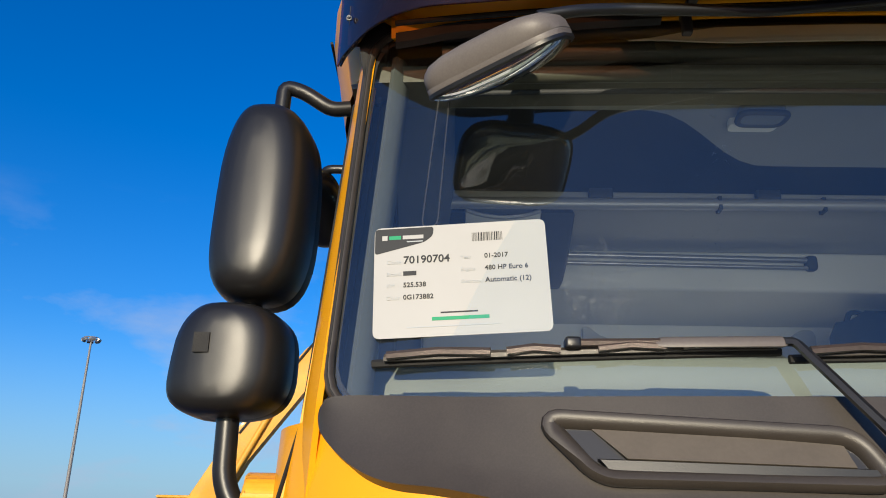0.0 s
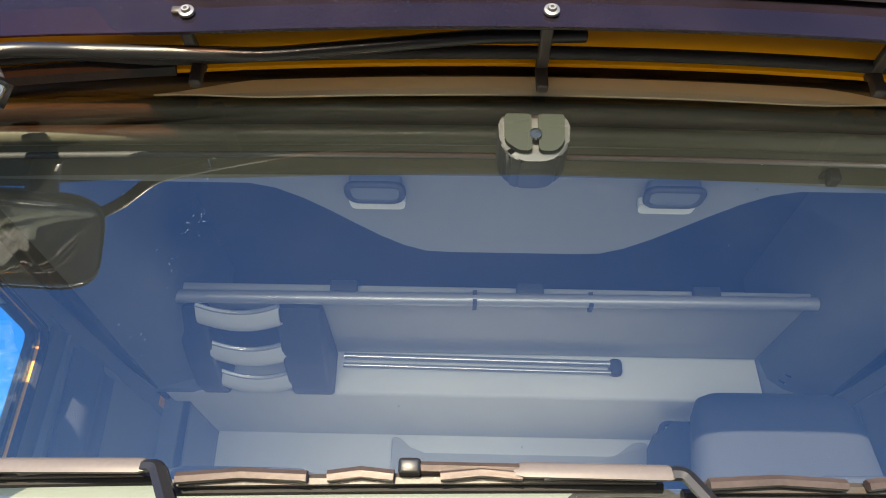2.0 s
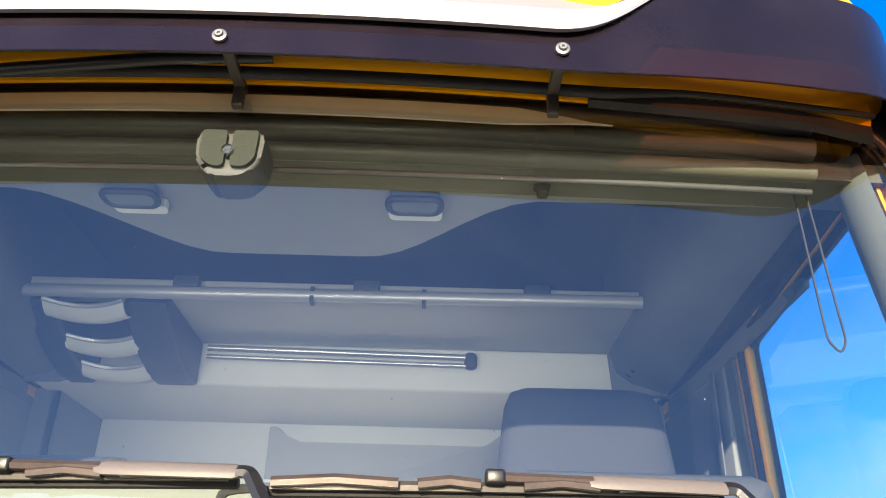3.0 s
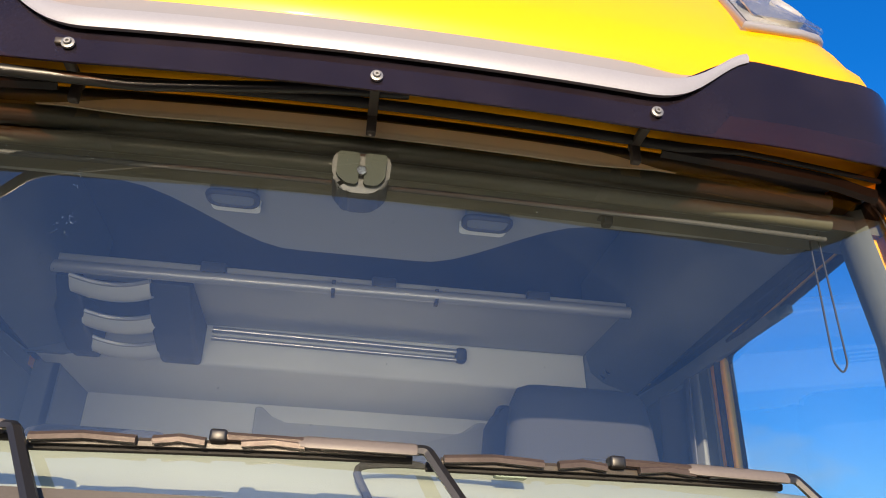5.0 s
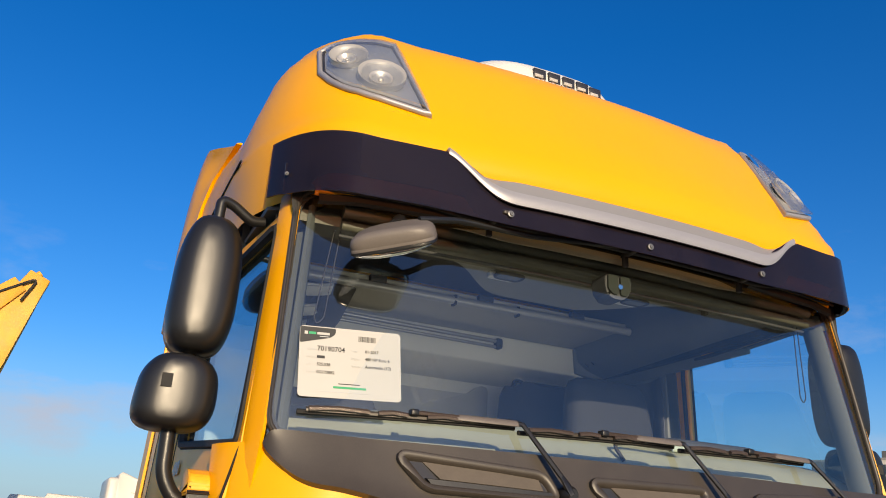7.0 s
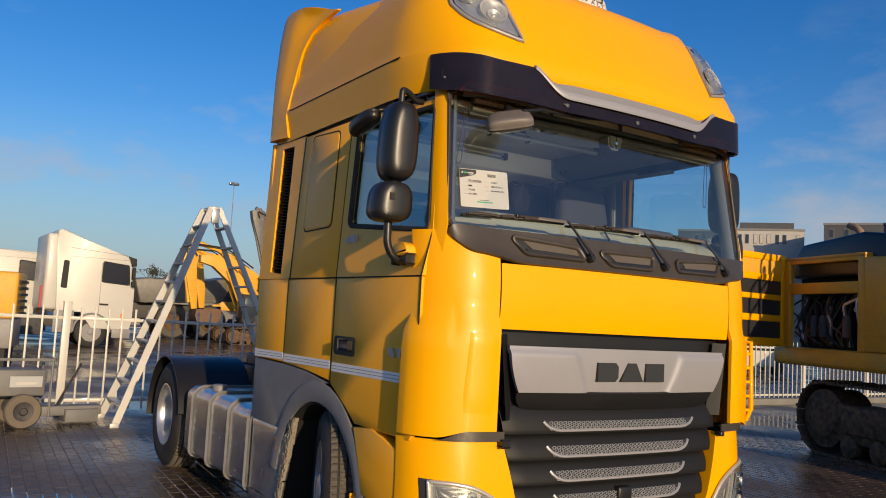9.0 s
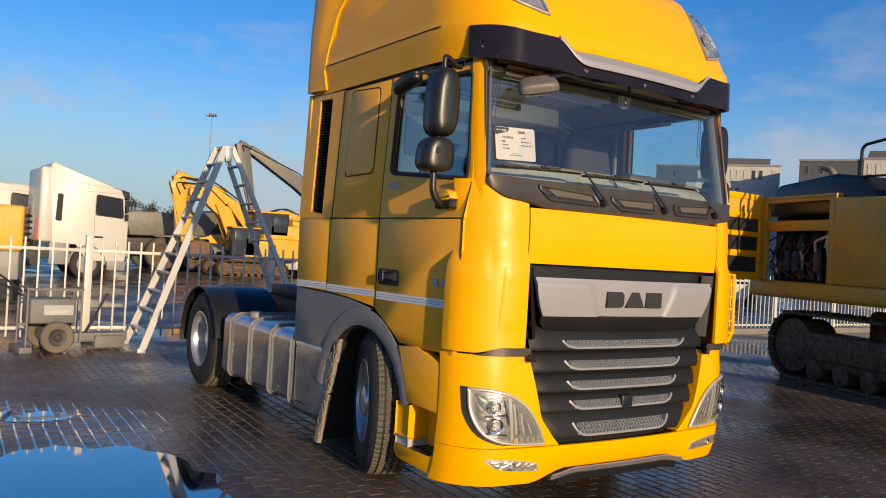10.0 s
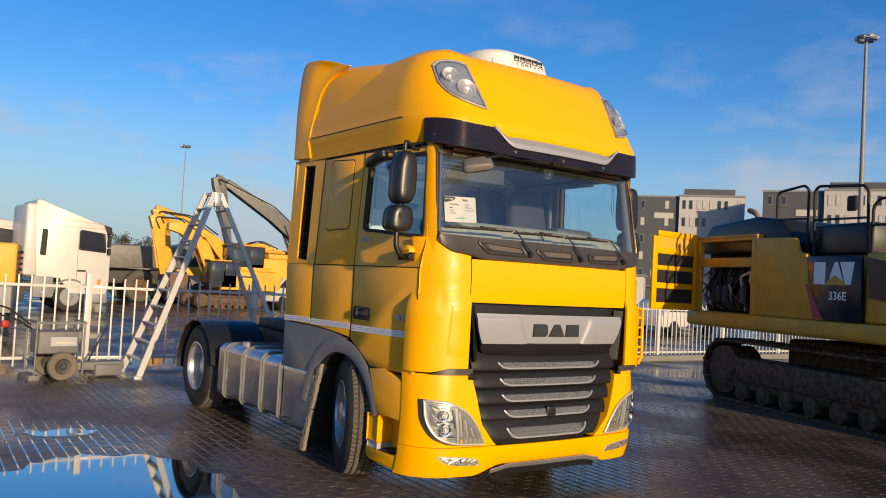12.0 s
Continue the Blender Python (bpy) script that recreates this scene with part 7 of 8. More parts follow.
def excavator(at, label, boom, stick, boom_mat=YELLOW_OLD, house=YELLOW_OLD, bucket_mat=BROWN, bucket_turn=0, size=1.0):
    """Standing with its arm towards +y in its own space."""
    e = thing("excavator", label, "excavator", group="parked excavators", at=at)
    for x in (-1.55, 0.95):
        track(e, x, x + 0.6, 4.4, 0.95, 26)
    part("undercarriage", boxes((-0.95, 0.95, -1.2, 1.2, 0.45, 1.1), bevel=0.05), BROWN, e)
    part("engine_house", boxes((-1.4, 1.4, -2.9, 0.6, 1.15, 2.35), (-1.35, 1.35, -2.6, -0.6, 2.35, 2.6), bevel=0.06), house, e)
    part("counterweight", prism([(-2.85, 1.1), (-3.3, 1.3), (-3.35, 2.1), (-2.85, 2.4)], "x", -1.42, 1.42, bevel=0.05), house, e)
    c = part("cab", boxes((-1.4, -0.45, -0.4, 1.35, 1.25, 2.9), bevel=0.06), RUBBER, e)
    for side in (-1.0, 1.0):
        xw = -0.925 + side * 0.485
        part("cab_window", boxes((xw - 0.006, xw + 0.006, -0.28, 0.36, 2.02, 2.72), bevel=0.004), MACHINE_GLASS, c)
        part("cab_window", boxes((xw - 0.006, xw + 0.006, 0.46, 1.20, 1.62, 2.72), bevel=0.004), MACHINE_GLASS, c)
    part("cab_window", boxes((-1.3, -0.55, 1.352, 1.362, 1.55, 2.76), bevel=0.004), MACHINE_GLASS, c)
    part("cab_roof", boxes((-1.42, -0.43, -0.42, 1.40, 2.88, 2.96), bevel=0.03), house, c)
    part("door_panel", boxes((1.40, 1.415, -2.5, -1.1, 1.3, 2.2), (1.40, 1.415, -1.0, 0.3, 1.3, 2.2), bevel=0.004), house, e)
    b = part("boom", limb(boom, [q * size for q in (0.28, 0.42, 0.40, 0.24)], -0.28, 0.28), boom_mat, e)
    st = part("stick", limb(stick, [q * size for q in (0.30, 0.40, 0.26, 0.18)], -0.2, 0.2), boom_mat, e)
    mid = Vector((boom[1][0], boom[1][1])) * 0.5 + Vector((boom[2][0], boom[2][1])) * 0.5
    for x in (-0.4, 0.4):
        part("boom_ram", tube([(x, boom[0][0] + 0.5, boom[0][1] - 0.3), (x, mid.x, mid.y)], 0.09, 8), boom_mat, b)
    part("stick_ram", tube([(0, mid.x, mid.y + 0.5), (0, stick[0][0], stick[0][1] + 0.1)], 0.10, 8), boom_mat, st)
    part("ram_rod", tube([(0, (mid.x + stick[0][0]) / 2, (mid.y + 0.6 + stick[0][1]) / 2), (0, stick[0][0], stick[0][1] + 0.1)], 0.055, 8), CHROME, st)
    part("bucket_ram", tube([(0, stick[1][0] + 0.35, stick[1][1]), (0, stick[-1][0] + 0.30, stick[-1][1] + 0.35)], 0.08, 8), boom_mat, st)
    for x in (-0.3, 0.31):
        part("hose", tube(bend([(x, boom[1][0], boom[1][1] + 0.45), (x, boom[2][0], boom[2][1] + 0.55), (x, stick[0][0], stick[0][1] - 0.1), (x, stick[1][0], stick[1][1])], 0.3), 0.035, 6), RUBBER, b)
    bucket(e, stick[-1], 1.1 * size, bucket_turn, bucket_mat)
    return e


# the one whose arm stands high over the fence
excavator(pose(-8.9, 22.6, 0, 0, 0, -86), "yellow excavator with its arm raised and bucket hanging",
          [(0.4, 1.9), (1.9, 4.2), (3.9, 6.9), (5.3, 8.4)], [(5.75, 8.75), (5.4, 7.9), (4.95, 5.6), (4.5, 3.6)], bucket_turn=-30)
# low-lying ones further off
excavator(pose(8.7, 30.4, 0, 0, 0, 90) @ Matrix.Diagonal((0.72, 0.72, 0.72, 1)), "yellow excavator with folded arm and brown bucket", [(0.4, 1.9), (1.4, 3.7), (2.7, 4.75), (3.6, 4.8)], [(4.5, 5.4), (4.15, 4.6), (3.9, 2.9), (3.75, 1.9)], bucket_turn=-100, bucket_mat=RUSTED, size=0.9)
excavator(pose(10.9, 33.2, 0, 0, 0, 90), "yellow excavator with folded arm among parked machines", [(0.4, 1.9), (1.6, 2.9), (2.9, 3.6), (3.7, 3.7)], [(4.55, 4.35), (4.2, 3.7), (3.9, 2.2), (3.8, 1.4)], bucket_turn=-100, bucket_mat=RUSTED, size=0.7)
excavator(pose(19.6, 43.0, 0, 0, 0, 92), "excavator with grey boom raised behind the ladder", [(0.4, 1.9), (1.6, 4.2), (3.2, 5.3), (6.4, 7.0)], [(7.0, 7.3), (6.8, 6.8), (6.4, 5.2), (6.0, 3.4)], boom_mat=BOOM_GREY, bucket_turn=-40)
excavator(pose(16.3, 38.0, 0, 0, 0, 84), "yellow excavator with folded arm among parked machines", [(0.4, 1.9), (1.6, 2.6), (2.6, 2.9), (3.6, 2.6)], [(4.3, 3.0), (3.9, 2.6), (3.6, 1.8), (3.4, 1.2)], bucket_turn=-100)

# ---- the big tracked excavator beside the truck ----
big = thing("excavator", "large yellow and black tracked excavator with open engine door", "excavator", at=pose(6.70, 1.797, 0, 0, 0, 161.16))
und = new("undercarriage")
und.parent = big
und.matrix_basis = pose(-0.32, 0.25, 0)
track(und, -0.28, 0.32, 5.1, 1.0, 46)
track(und, -3.0, -2.4, 5.1, 1.0, 30)
part("car_body", boxes((-2.4, -0.3, -1.2, 1.2, 0.4, 1.1), bevel=0.06), BROWN, und)
house = part("engine_house", boxes((-2.9, -0.30, -2.66, 3.4, 1.43, 2.45), bevel=0.04), YELLOW_OLD, big)
part("floor_beam", boxes((-2.95, 0.02, -2.85, 3.5, 1.19, 1.45), bevel=0.06), YELLOW_OLD, big)
part("side_panel", prism([(-1.02, 1.45), (0.46, 1.45), (0.14, 1.98), (0.12, 2.42), (-0.08, 2.44), (-0.12, 2.66), (-1.05, 2.70)], "x", -0.06, 0.0, bevel=0.02), YELLOW_OLD, big)
part("dark_panel", prism([(0.47, 1.46), (1.14, 1.46), (1.12, 2.38), (0.13, 2.38), (0.15, 1.98)], "x", -0.06, -0.002, bevel=0.01), NAVY, big)
part("red_flash", prism([(0.10, 1.98), (0.15, 1.97), (0.47, 1.47), (0.28, 1.47)], "x", 0.0005, 0.003), material("red_decal", (0.5, 0.05, 0.06), 0.5), big)
for o in ([(0.27, 1.97), (0.49, 1.97), (0.49, 2.29), (0.27, 2.29)], [(0.53, 1.97), (0.66, 2.29), (0.72, 2.29), (0.84, 1.97)], [(0.86, 1.97), (0.96, 1.97), (1.02, 2.29), (0.76, 2.29)]):
    part("maker_mark", prism(o, "x", 0.0, 0.004), DECAL, big, smooth=False)
part("maker_triangle", prism([(0.46, 1.965), (0.90, 1.965), (0.68, 2.11)], "x", 0.004, 0.008), YELLOW_OLD, big, smooth=False)
lettering("model_number", "336E", 0.165, DECAL, Matrix(((0, 0, 1, 0.003), (1, 0, 0, 0.56), (0, 1, 0, 1.755), (0, 0, 0, 1))), big, 0.0, 0.003)
# engine bay frame and machinery
bay = part("bay_frame", boxes((-0.08, 0.0, -2.64, -2.50, 1.45, 2.74), (-0.08, 0.0, -1.13, -1.0, 1.45, 2.74), (-0.08, 0.0, -2.52, -1.1, 2.66, 2.74), (-0.08, 0.0, -2.52, -1.1, 2.22, 2.38), (-0.3, 0.0, -2.64, -1.0, 2.70, 2.76), bevel=0.01), YELLOW_OLD, big)
# black sheet: the open bay's shade as a colour
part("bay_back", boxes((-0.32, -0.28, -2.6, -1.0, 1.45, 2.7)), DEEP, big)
random.seed(11)
for k in range(34):
    y, z = random.uniform(-2.45, -1.12), random.uniform(1.5, 2.1)
    part("pipe", tube(bend([(-0.2, y, 1.5), (-0.12, y + random.uniform(-0.1, 0.1), z), (-0.14, y + random.uniform(-0.3, 0.3), z + 0.12), (-0.25, y, 2.2)], 0.06), random.uniform(0.012, 0.03), 6), random.choice((RUBBER, BROWN, RUSTED, CHASSIS, STEEL, RUBBER, DEEP)), bay)
for y in (-2.1, -1.92, -1.45):
    part("filter", lathe([(0, 0.06), (0.26, 0.06), (0.30, 0.04), (0.30, 0.001)], 14, Matrix.Translation((-0.12, y, 1.62)) @ pose(0, 0, 0, 0, -90, 0)), CHASSIS if y < -1.5 else RUSTED, bay)
# its open door
door = new("engine_door")
door.parent = big
door.matrix_basis = pose(0.0, -2.66, 0, 0, 0, 290)
bm = boxes((-0.05, 0.0, 0.0, 0.10, 1.44, 2.80), (-0.05, 0.0, 1.12, 1.24, 1.44, 2.70), (-0.05, 0.0, 0.10, 1.12, 1.44, 1.56), (-0.05, 0.0, 0.10, 1.12, 1.80, 1.90), (-0.05, 0.0, 0.10, 1.12, 2.12, 2.20), (-0.05, 0.0, 0.10, 1.12, 2.40, 2.50), (-0.05, 0.0, 0.10, 1.12, 2.70, 2.80), bevel=0.012)
part("door_frame", bm, YELLOW, door)
part("door_mesh", boxes((-0.03, -0.02, 0.1, 1.12, 1.5, 2.42)), LAMP_DARK, door)
part("door_sheet", boxes((-0.035, -0.025, 0.1, 1.12, 2.48, 2.72)), YELLOW_OLD, door)
# hood, exhaust, rails, cab
part("hood", prism([(-2.62, 2.74), (-2.40, 2.96), (-1.20, 3.06), (-0.62, 2.98), (-0.35, 2.72), (-0.20, 2.46), (-2.62, 2.46)], "x", -2.6, -0.12, bevel=0.05), BLACK, big)
part("exhaust", tube(bend([(-0.7, -1.85, 2.9), (-0.7, -1.87, 3.13), (-0.7, -1.96, 3.22), (-0.7, -2.12, 3.27)], 0.08), 0.05, 10), material("rusty_pipe", (0.30, 0.20, 0.13), 0.7, vary=0.4, bump=0.3), big)
for pts in ([(-0.74, 2.60), (-0.74, 3.36), (-0.68, 3.42), (-0.15, 3.47), (-0.06, 3.40), (-0.06, 2.45)], [(0.08, 2.40), (0.06, 3.36), (0.14, 3.43), (1.0, 3.36), (1.07, 3.28), (1.08, 2.38)], [(1.16, 2.40), (1.16, 3.05), (1.28, 3.16), (2.2, 3.12), (2.3, 3.0), (2.3, 2.4)]):
    part("handrail", tube(bend([(-0.15, y, z) for y, z in pts], 0.06), 0.022, 8), RUBBER, big)
for y0, y1, z in ((-0.74, -0.06, 2.98), (0.07, 1.07, 2.93), (1.16, 2.3, 2.8)):
    part("handrail", tube([(-0.15, y0, z), (-0.15, y1, z - 0.02)], 0.018, 6), RUBBER, big)
part("mirror", boxes((-0.2, -0.14, 0.68, 0.86, 3.02, 3.24), bevel=0.03), RUBBER, big)
part("tool_box", boxes((-1.2, -0.05, 1.16, 2.4, 1.46, 2.42), bevel=0.04), YELLOW_OLD, big)
part("tool_glass", prism([(1.22, 1.8), (1.55, 1.75), (1.5, 2.3), (1.2, 2.35)], "x", -0.05, -0.04), NAVY, big)
part("operator_cab", boxes((-2.85, -1.7, 1.5, 3.3, 1.45, 3.15), bevel=0.08), LAMP_DARK, big)
part("deck_box", boxes((-1.6, -0.2, -0.1, 1.1, 2.40, 2.86), bevel=0.05), BLACK, big)

# ---- cars, containers, low sheds, trees, buildings, lamps ----
CARS = {"silver": material("silver_car_paint", (0.35, 0.36, 0.38), 0.3, metal=0.5, coat=0.5), "white": WHITE, "blue": material("dark_blue_car_paint", (0.03, 0.05, 0.10), 0.3, coat=0.5)}


def car(x, y, rz, colour):
    c = thing("car", f"{colour} parked car beyond the fence", "car", group="parked cars", at=pose(x, y, 0, 0, 0, rz))
    prof = [(-2.1, 0.35), (2.1, 0.35), (2.15, 0.75), (1.3, 0.95), (0.7, 1.42), (-1.1, 1.45), (-1.9, 1.0), (-2.15, 0.8)]
    part("body", prism(prof, "y", -0.85, 0.85, bevel=0.06), CARS[colour], c)
    part("window", prism([(1.12, 0.98), (0.66, 1.36), (-1.05, 1.38), (-1.65, 1.0)], "y", -0.862, 0.862), NAVY, c)
    part("windscreen", prism([(1.32, 0.97), (1.20, 0.97), (0.66, 1.39), (0.74, 1.41)], "y", -0.7, 0.7), NAVY, c)
    for px in (-1.3, 1.3):
        for py in (-0.8, 0.8):
            part("wheel", lathe([(-0.1, 0.2), (-0.1, 0.31), (0.1, 0.31), (0.1, 0.2), (0.06, 0.05), (0.06, 0.001)], 20, Matrix.Translation((px, py, 0.31)) @ pose(0, 0, 0, 0, 0, 90 if py > 0 else -90)), RUBBER, c)
    return c


car(12.3, 32.0, 35, "white")
car(15.4, 34.5, 35, "silver")
car(17.8, 36.0, 35, "blue")
car(19.5, 33.5, 20, "white")
car(24.0, 17.5, 5, "white")
car(27.5, 20.5, 10, "silver")

gen = thing("generator", "yellow and grey mobile generator with louvred end", "generator", at=pose(-2.25, 17.0, 0, 0, 0, -12))
part("cover", boxes((-1.6, 0.75, -0.7, 0.7, 1.05, 2.05), bevel=0.06), YELLOW_OLD, gen)
part("base", boxes((-1.6, 0.7, -0.72, 0.72, 0.42, 1.05), bevel=0.03), GREY, gen)
part("skid", boxes((-1.5, 0.6, -0.6, 0.6, -0.012, 0.42)), RUBBER, gen)
for k in range(6):
    part("louvre", boxes((0.72, 0.80, -0.6, 0.6, 1.12 + k * 0.14, 1.18 + k * 0.14), bevel=0.004), RUBBER, gen)

# tipper with a raised grey body, yellow wheel loader, machines by the road
def road_wheels(parent, xs, y, r):
    for x in xs:
        for side in (-1, 1):
            w = part("wheel", lathe([(-0.2, r * 0.6), (-0.2, r * 0.9), (-0.12, r), (0.12, r), (0.2, r * 0.9), (0.2, r * 0.6), (0.12, r * 0.5), (0.05, r * 0.2), (0.14, r * 0.15), (0.14, 0.001)], 24, Matrix.Translation((x, side * y, r - 0.012)) @ pose(0, 0, 0, 0, 0, 90 * side)), TREAD, parent)
            part("rim", lathe([(0.125, r * 0.52), (0.15, r * 0.48), (0.10, r * 0.3), (0.16, r * 0.2), (0.16, 0.001)], 18, Matrix.Translation((x, side * y, r - 0.012)) @ pose(0, 0, 0, 0, 0, 90 * side)), BROWN, w)


tipper = thing("dump_truck", "grey and black articulated dump truck parked beyond the fence", "dump truck", at=pose(6.1, 34.6, 0, 0, 0, 184))
part("body", prism([(-2.6, 2.9), (-1.9, 1.65), (1.7, 1.5), (2.0, 2.5), (1.3, 2.62), (-1.0, 2.55)], "y", -1.3, 1.3, bevel=0.05), BOOM_GREY, tipper)
for x in (-1.2, -0.4, 0.4, 1.2):
    part("rib", boxes((x - 0.06, x + 0.06, -1.36, -1.29, 1.6, 2.5), bevel=0.01), RUSTED, tipper)
part("chassis", boxes((-2.2, 3.4, -0.6, 0.6, 0.8, 1.5), (2.1, 3.4, -1.1, 1.1, 1.3, 2.0), bevel=0.05), CHASSIS, tipper)
part("cab", prism([(2.1, 1.9), (3.3, 1.9), (3.2, 2.9), (2.2, 3.0)], "y", -0.8, 0.8, bevel=0.05), LAMP_DARK, tipper)
road_wheels(tipper, (-1.5, 0.2, 2.8), 1.05, 0.75)
for x, y, rz, label in ((13.4, 36.2, 205, "yellow wheel loader with a glazed cab beyond the fence"), (10.2, 38.5, 170, "yellow wheel loader parked among machines")):
    loader = thing("wheel_loader", label, "wheel loader", group="parked wheel loaders", at=pose(x, y, 0, 0, 0, rz))
    part("engine_house", prism([(-2.4, 0.9), (-0.3, 0.9), (-0.3, 1.9), (-2.0, 1.8), (-2.4, 1.5)], "y", -0.8, 0.8, bevel=0.06), YELLOW_OLD, loader)
    cabin = part("cab", boxes((-0.5, 0.7, -0.65, 0.65, 1.3, 1.75), (-0.5, -0.40, -0.65, 0.65, 1.75, 2.75), (0.60, 0.7, -0.65, -0.55, 1.75, 2.75), (0.60, 0.7, 0.55, 0.65, 1.75, 2.75), (-0.55, 0.78, -0.7, 0.7, 2.72, 2.86), bevel=0.02), YELLOW_OLD, loader)
    part("cab_glass", boxes((-0.39, 0.62, -0.62, 0.62, 1.76, 2.71)), MACHINE_GLASS, cabin)
    for side in (-0.45, 0.45):
        part("lift_arm", prism([(0.5, 1.65), (1.6, 1.42), (2.55, 0.6), (2.45, 0.38), (1.55, 1.08), (0.5, 1.35)], "y", side - 0.07, side + 0.07, bevel=0.01), YELLOW_OLD, loader)
    part("bucket", prism([(2.4, 0.05), (3.4, 0.02), (3.4, 0.08), (2.6, 0.25), (2.5, 0.75), (2.9, 1.15), (2.8, 1.2), (2.35, 0.85)], "y", -1.2, 1.2, bevel=0.02), RUSTED, loader)
    part("beacon", lathe([(0, 0.08), (0.16, 0.07), (0.18, 0.001)], 12, Matrix.Translation((0.0, 0.4, 2.86)) @ pose(0, 0, 0, 0, -90, 0)), AMBER, loader)
    road_wheels(loader, (-1.5, 1.2), 0.95, 0.68)
# low machines that show over the yard's edge beside the mast
plant = thing("concrete_plant", "low yellow machine with round lamps by the yard lamp", "machine", at=pose(-19.9, 32.0, 0, 0, 0, 25))
part("cover", prism([(-2.2, 0.9), (2.3, 0.9), (2.3, 2.35), (1.2, 2.62), (-1.0, 2.72), (-2.2, 2.6)], "y", -1.1, 1.1, bevel=0.08), YELLOW_OLD, plant)
part("base", boxes((-2.3, 2.4, -1.0, 1.0, -0.012, 0.92), bevel=0.04), CHASSIS, plant)
part("beacon_base", boxes((0.3, 1.0, -0.3, 0.3, 2.6, 2.80), bevel=0.05), AC_W, plant)
for k in range(4):
    part("round_lamp", lathe([(0, 0.16), (0.12, 0.16), (0.16, 0.12), (0.16, 0.001)], 16, Matrix.Translation((0.4 + 0.45 * k, -1.1, 2.3)) @ pose(0, 0, 0, 0, 0, -90)), STEEL, plant)
box_blue = thing("container", "bright blue steel box behind the yellow machine", "container", at=pose(-17.2, 34.6, 0, 0, 0, 20))
BLUE_STEEL = material("bright_blue_steel", (0.02, 0.07, 0.30), 0.5, vary=0.15)
part("body", boxes((-1.4, 1.3, -1.2, 1.2, -0.012, 2.62), bevel=0.04), BLUE_STEEL, box_blue)
part("roof", boxes((-1.45, 1.35, -1.25, 1.25, 2.62, 2.70), bevel=0.01), BLUE_STEEL, box_blue)
for k in range(5):
    part("rib", boxes((-1.2 + 0.55 * k, -1.1 + 0.55 * k, -1.24, -1.19, 0.1, 2.5)), BLUE_STEEL, box_blue)
SHED = material("cream_sheet_metal", (0.50, 0.44, 0.33), 0.6, vary=0.2)
for k, (x, y, w, h, mat, label) in enumerate(((6.0, 62.0, 5.0, 2.6, SHED, "cream site cabin in the yard"), (14.0, 66.0, 6.0, 2.4, CONCRETE, "grey site cabin in the yard"), (24.0, 70.0, 7.0, 2.8, material("blue_container", (0.05, 0.10, 0.25), 0.6, vary=0.2), "blue steel container in the yard"), (33.0, 72.0, 7.0, 2.6, ORANGE, "orange steel container in the yard"))):
    c = thing("container", label, "container", at=pose(x, y, 0, 0, 0, -15))
    part("body", boxes((0, w, 0, 2.4, -0.012, h), bevel=0.03), mat, c)
    part("roof", boxes((-0.05, w + 0.05, -0.05, 2.45, h, h + 0.08)), GREY, c)
    for q in range(int(w / 0.6)):
        part("rib", boxes((0.2 + q * 0.6, 0.3 + q * 0.6, -0.03, 0.0, 0.1, h - 0.1)), mat, c)

LEAF = material("bare_hedge_leaves", (0.055, 0.06, 0.03), 0.9, vary=0.5, vary_scale=0.5)
BARK = material("bark", (0.07, 0.055, 0.04), 0.9)


def tree(x, y, h, seed):
    rng = random.Random(seed)
    t = thing("tree", "bare winter tree on the horizon", "tree", group="trees on the horizon", at=pose(x, y, 0))
    bm = bmesh.new()
    tips = []

    def grow(p, d, length, r, depth):
        q = p + d * length
        tube([p, p + d * length * 0.5 + Vector((rng.uniform(-1, 1), rng.uniform(-1, 1), 0)) * length * 0.05, q], [r, r * 0.8, r * 0.6], 4, bm)
        if depth == 0:
            tips.append(q)
            return
        for _ in range(3):
            grow(q, (d + Vector((rng.uniform(-0.8, 0.8), rng.uniform(-0.8, 0.8), rng.uniform(-0.1, 0.5)))).normalized(), length * rng.uniform(0.6, 0.8), r * 0.6, depth - 1)

    grow(Vector((0, 0, -0.012)), Vector((0, 0, 1)), h * 0.3, h * 0.018, 4)
    part("trunk", bm, BARK, t, smooth=False)
    verts, faces = [], []
    for q in tips:
        for _ in range(5):
            c = q + Vector((rng.gauss(0, 1), rng.gauss(0, 1), rng.gauss(0, 0.8))) * h * 0.03
            a, b = Vector((rng.uniform(-1, 1), rng.uniform(-1, 1), rng.uniform(-1, 1))) * h * 0.02, Vector((rng.uniform(-1, 1), rng.uniform(-1, 1), rng.uniform(-1, 1))) * h * 0.02
            k = len(verts)
            verts += [c - a, c + b, c + a]
            faces.append((k, k + 1, k + 2))
    me = bpy.data.meshes.new("crown")
    me.from_pydata(verts, [], faces)
    me.materials.append(LEAF)
    crown = new("crown", me)
    crown.parent = t
    return t


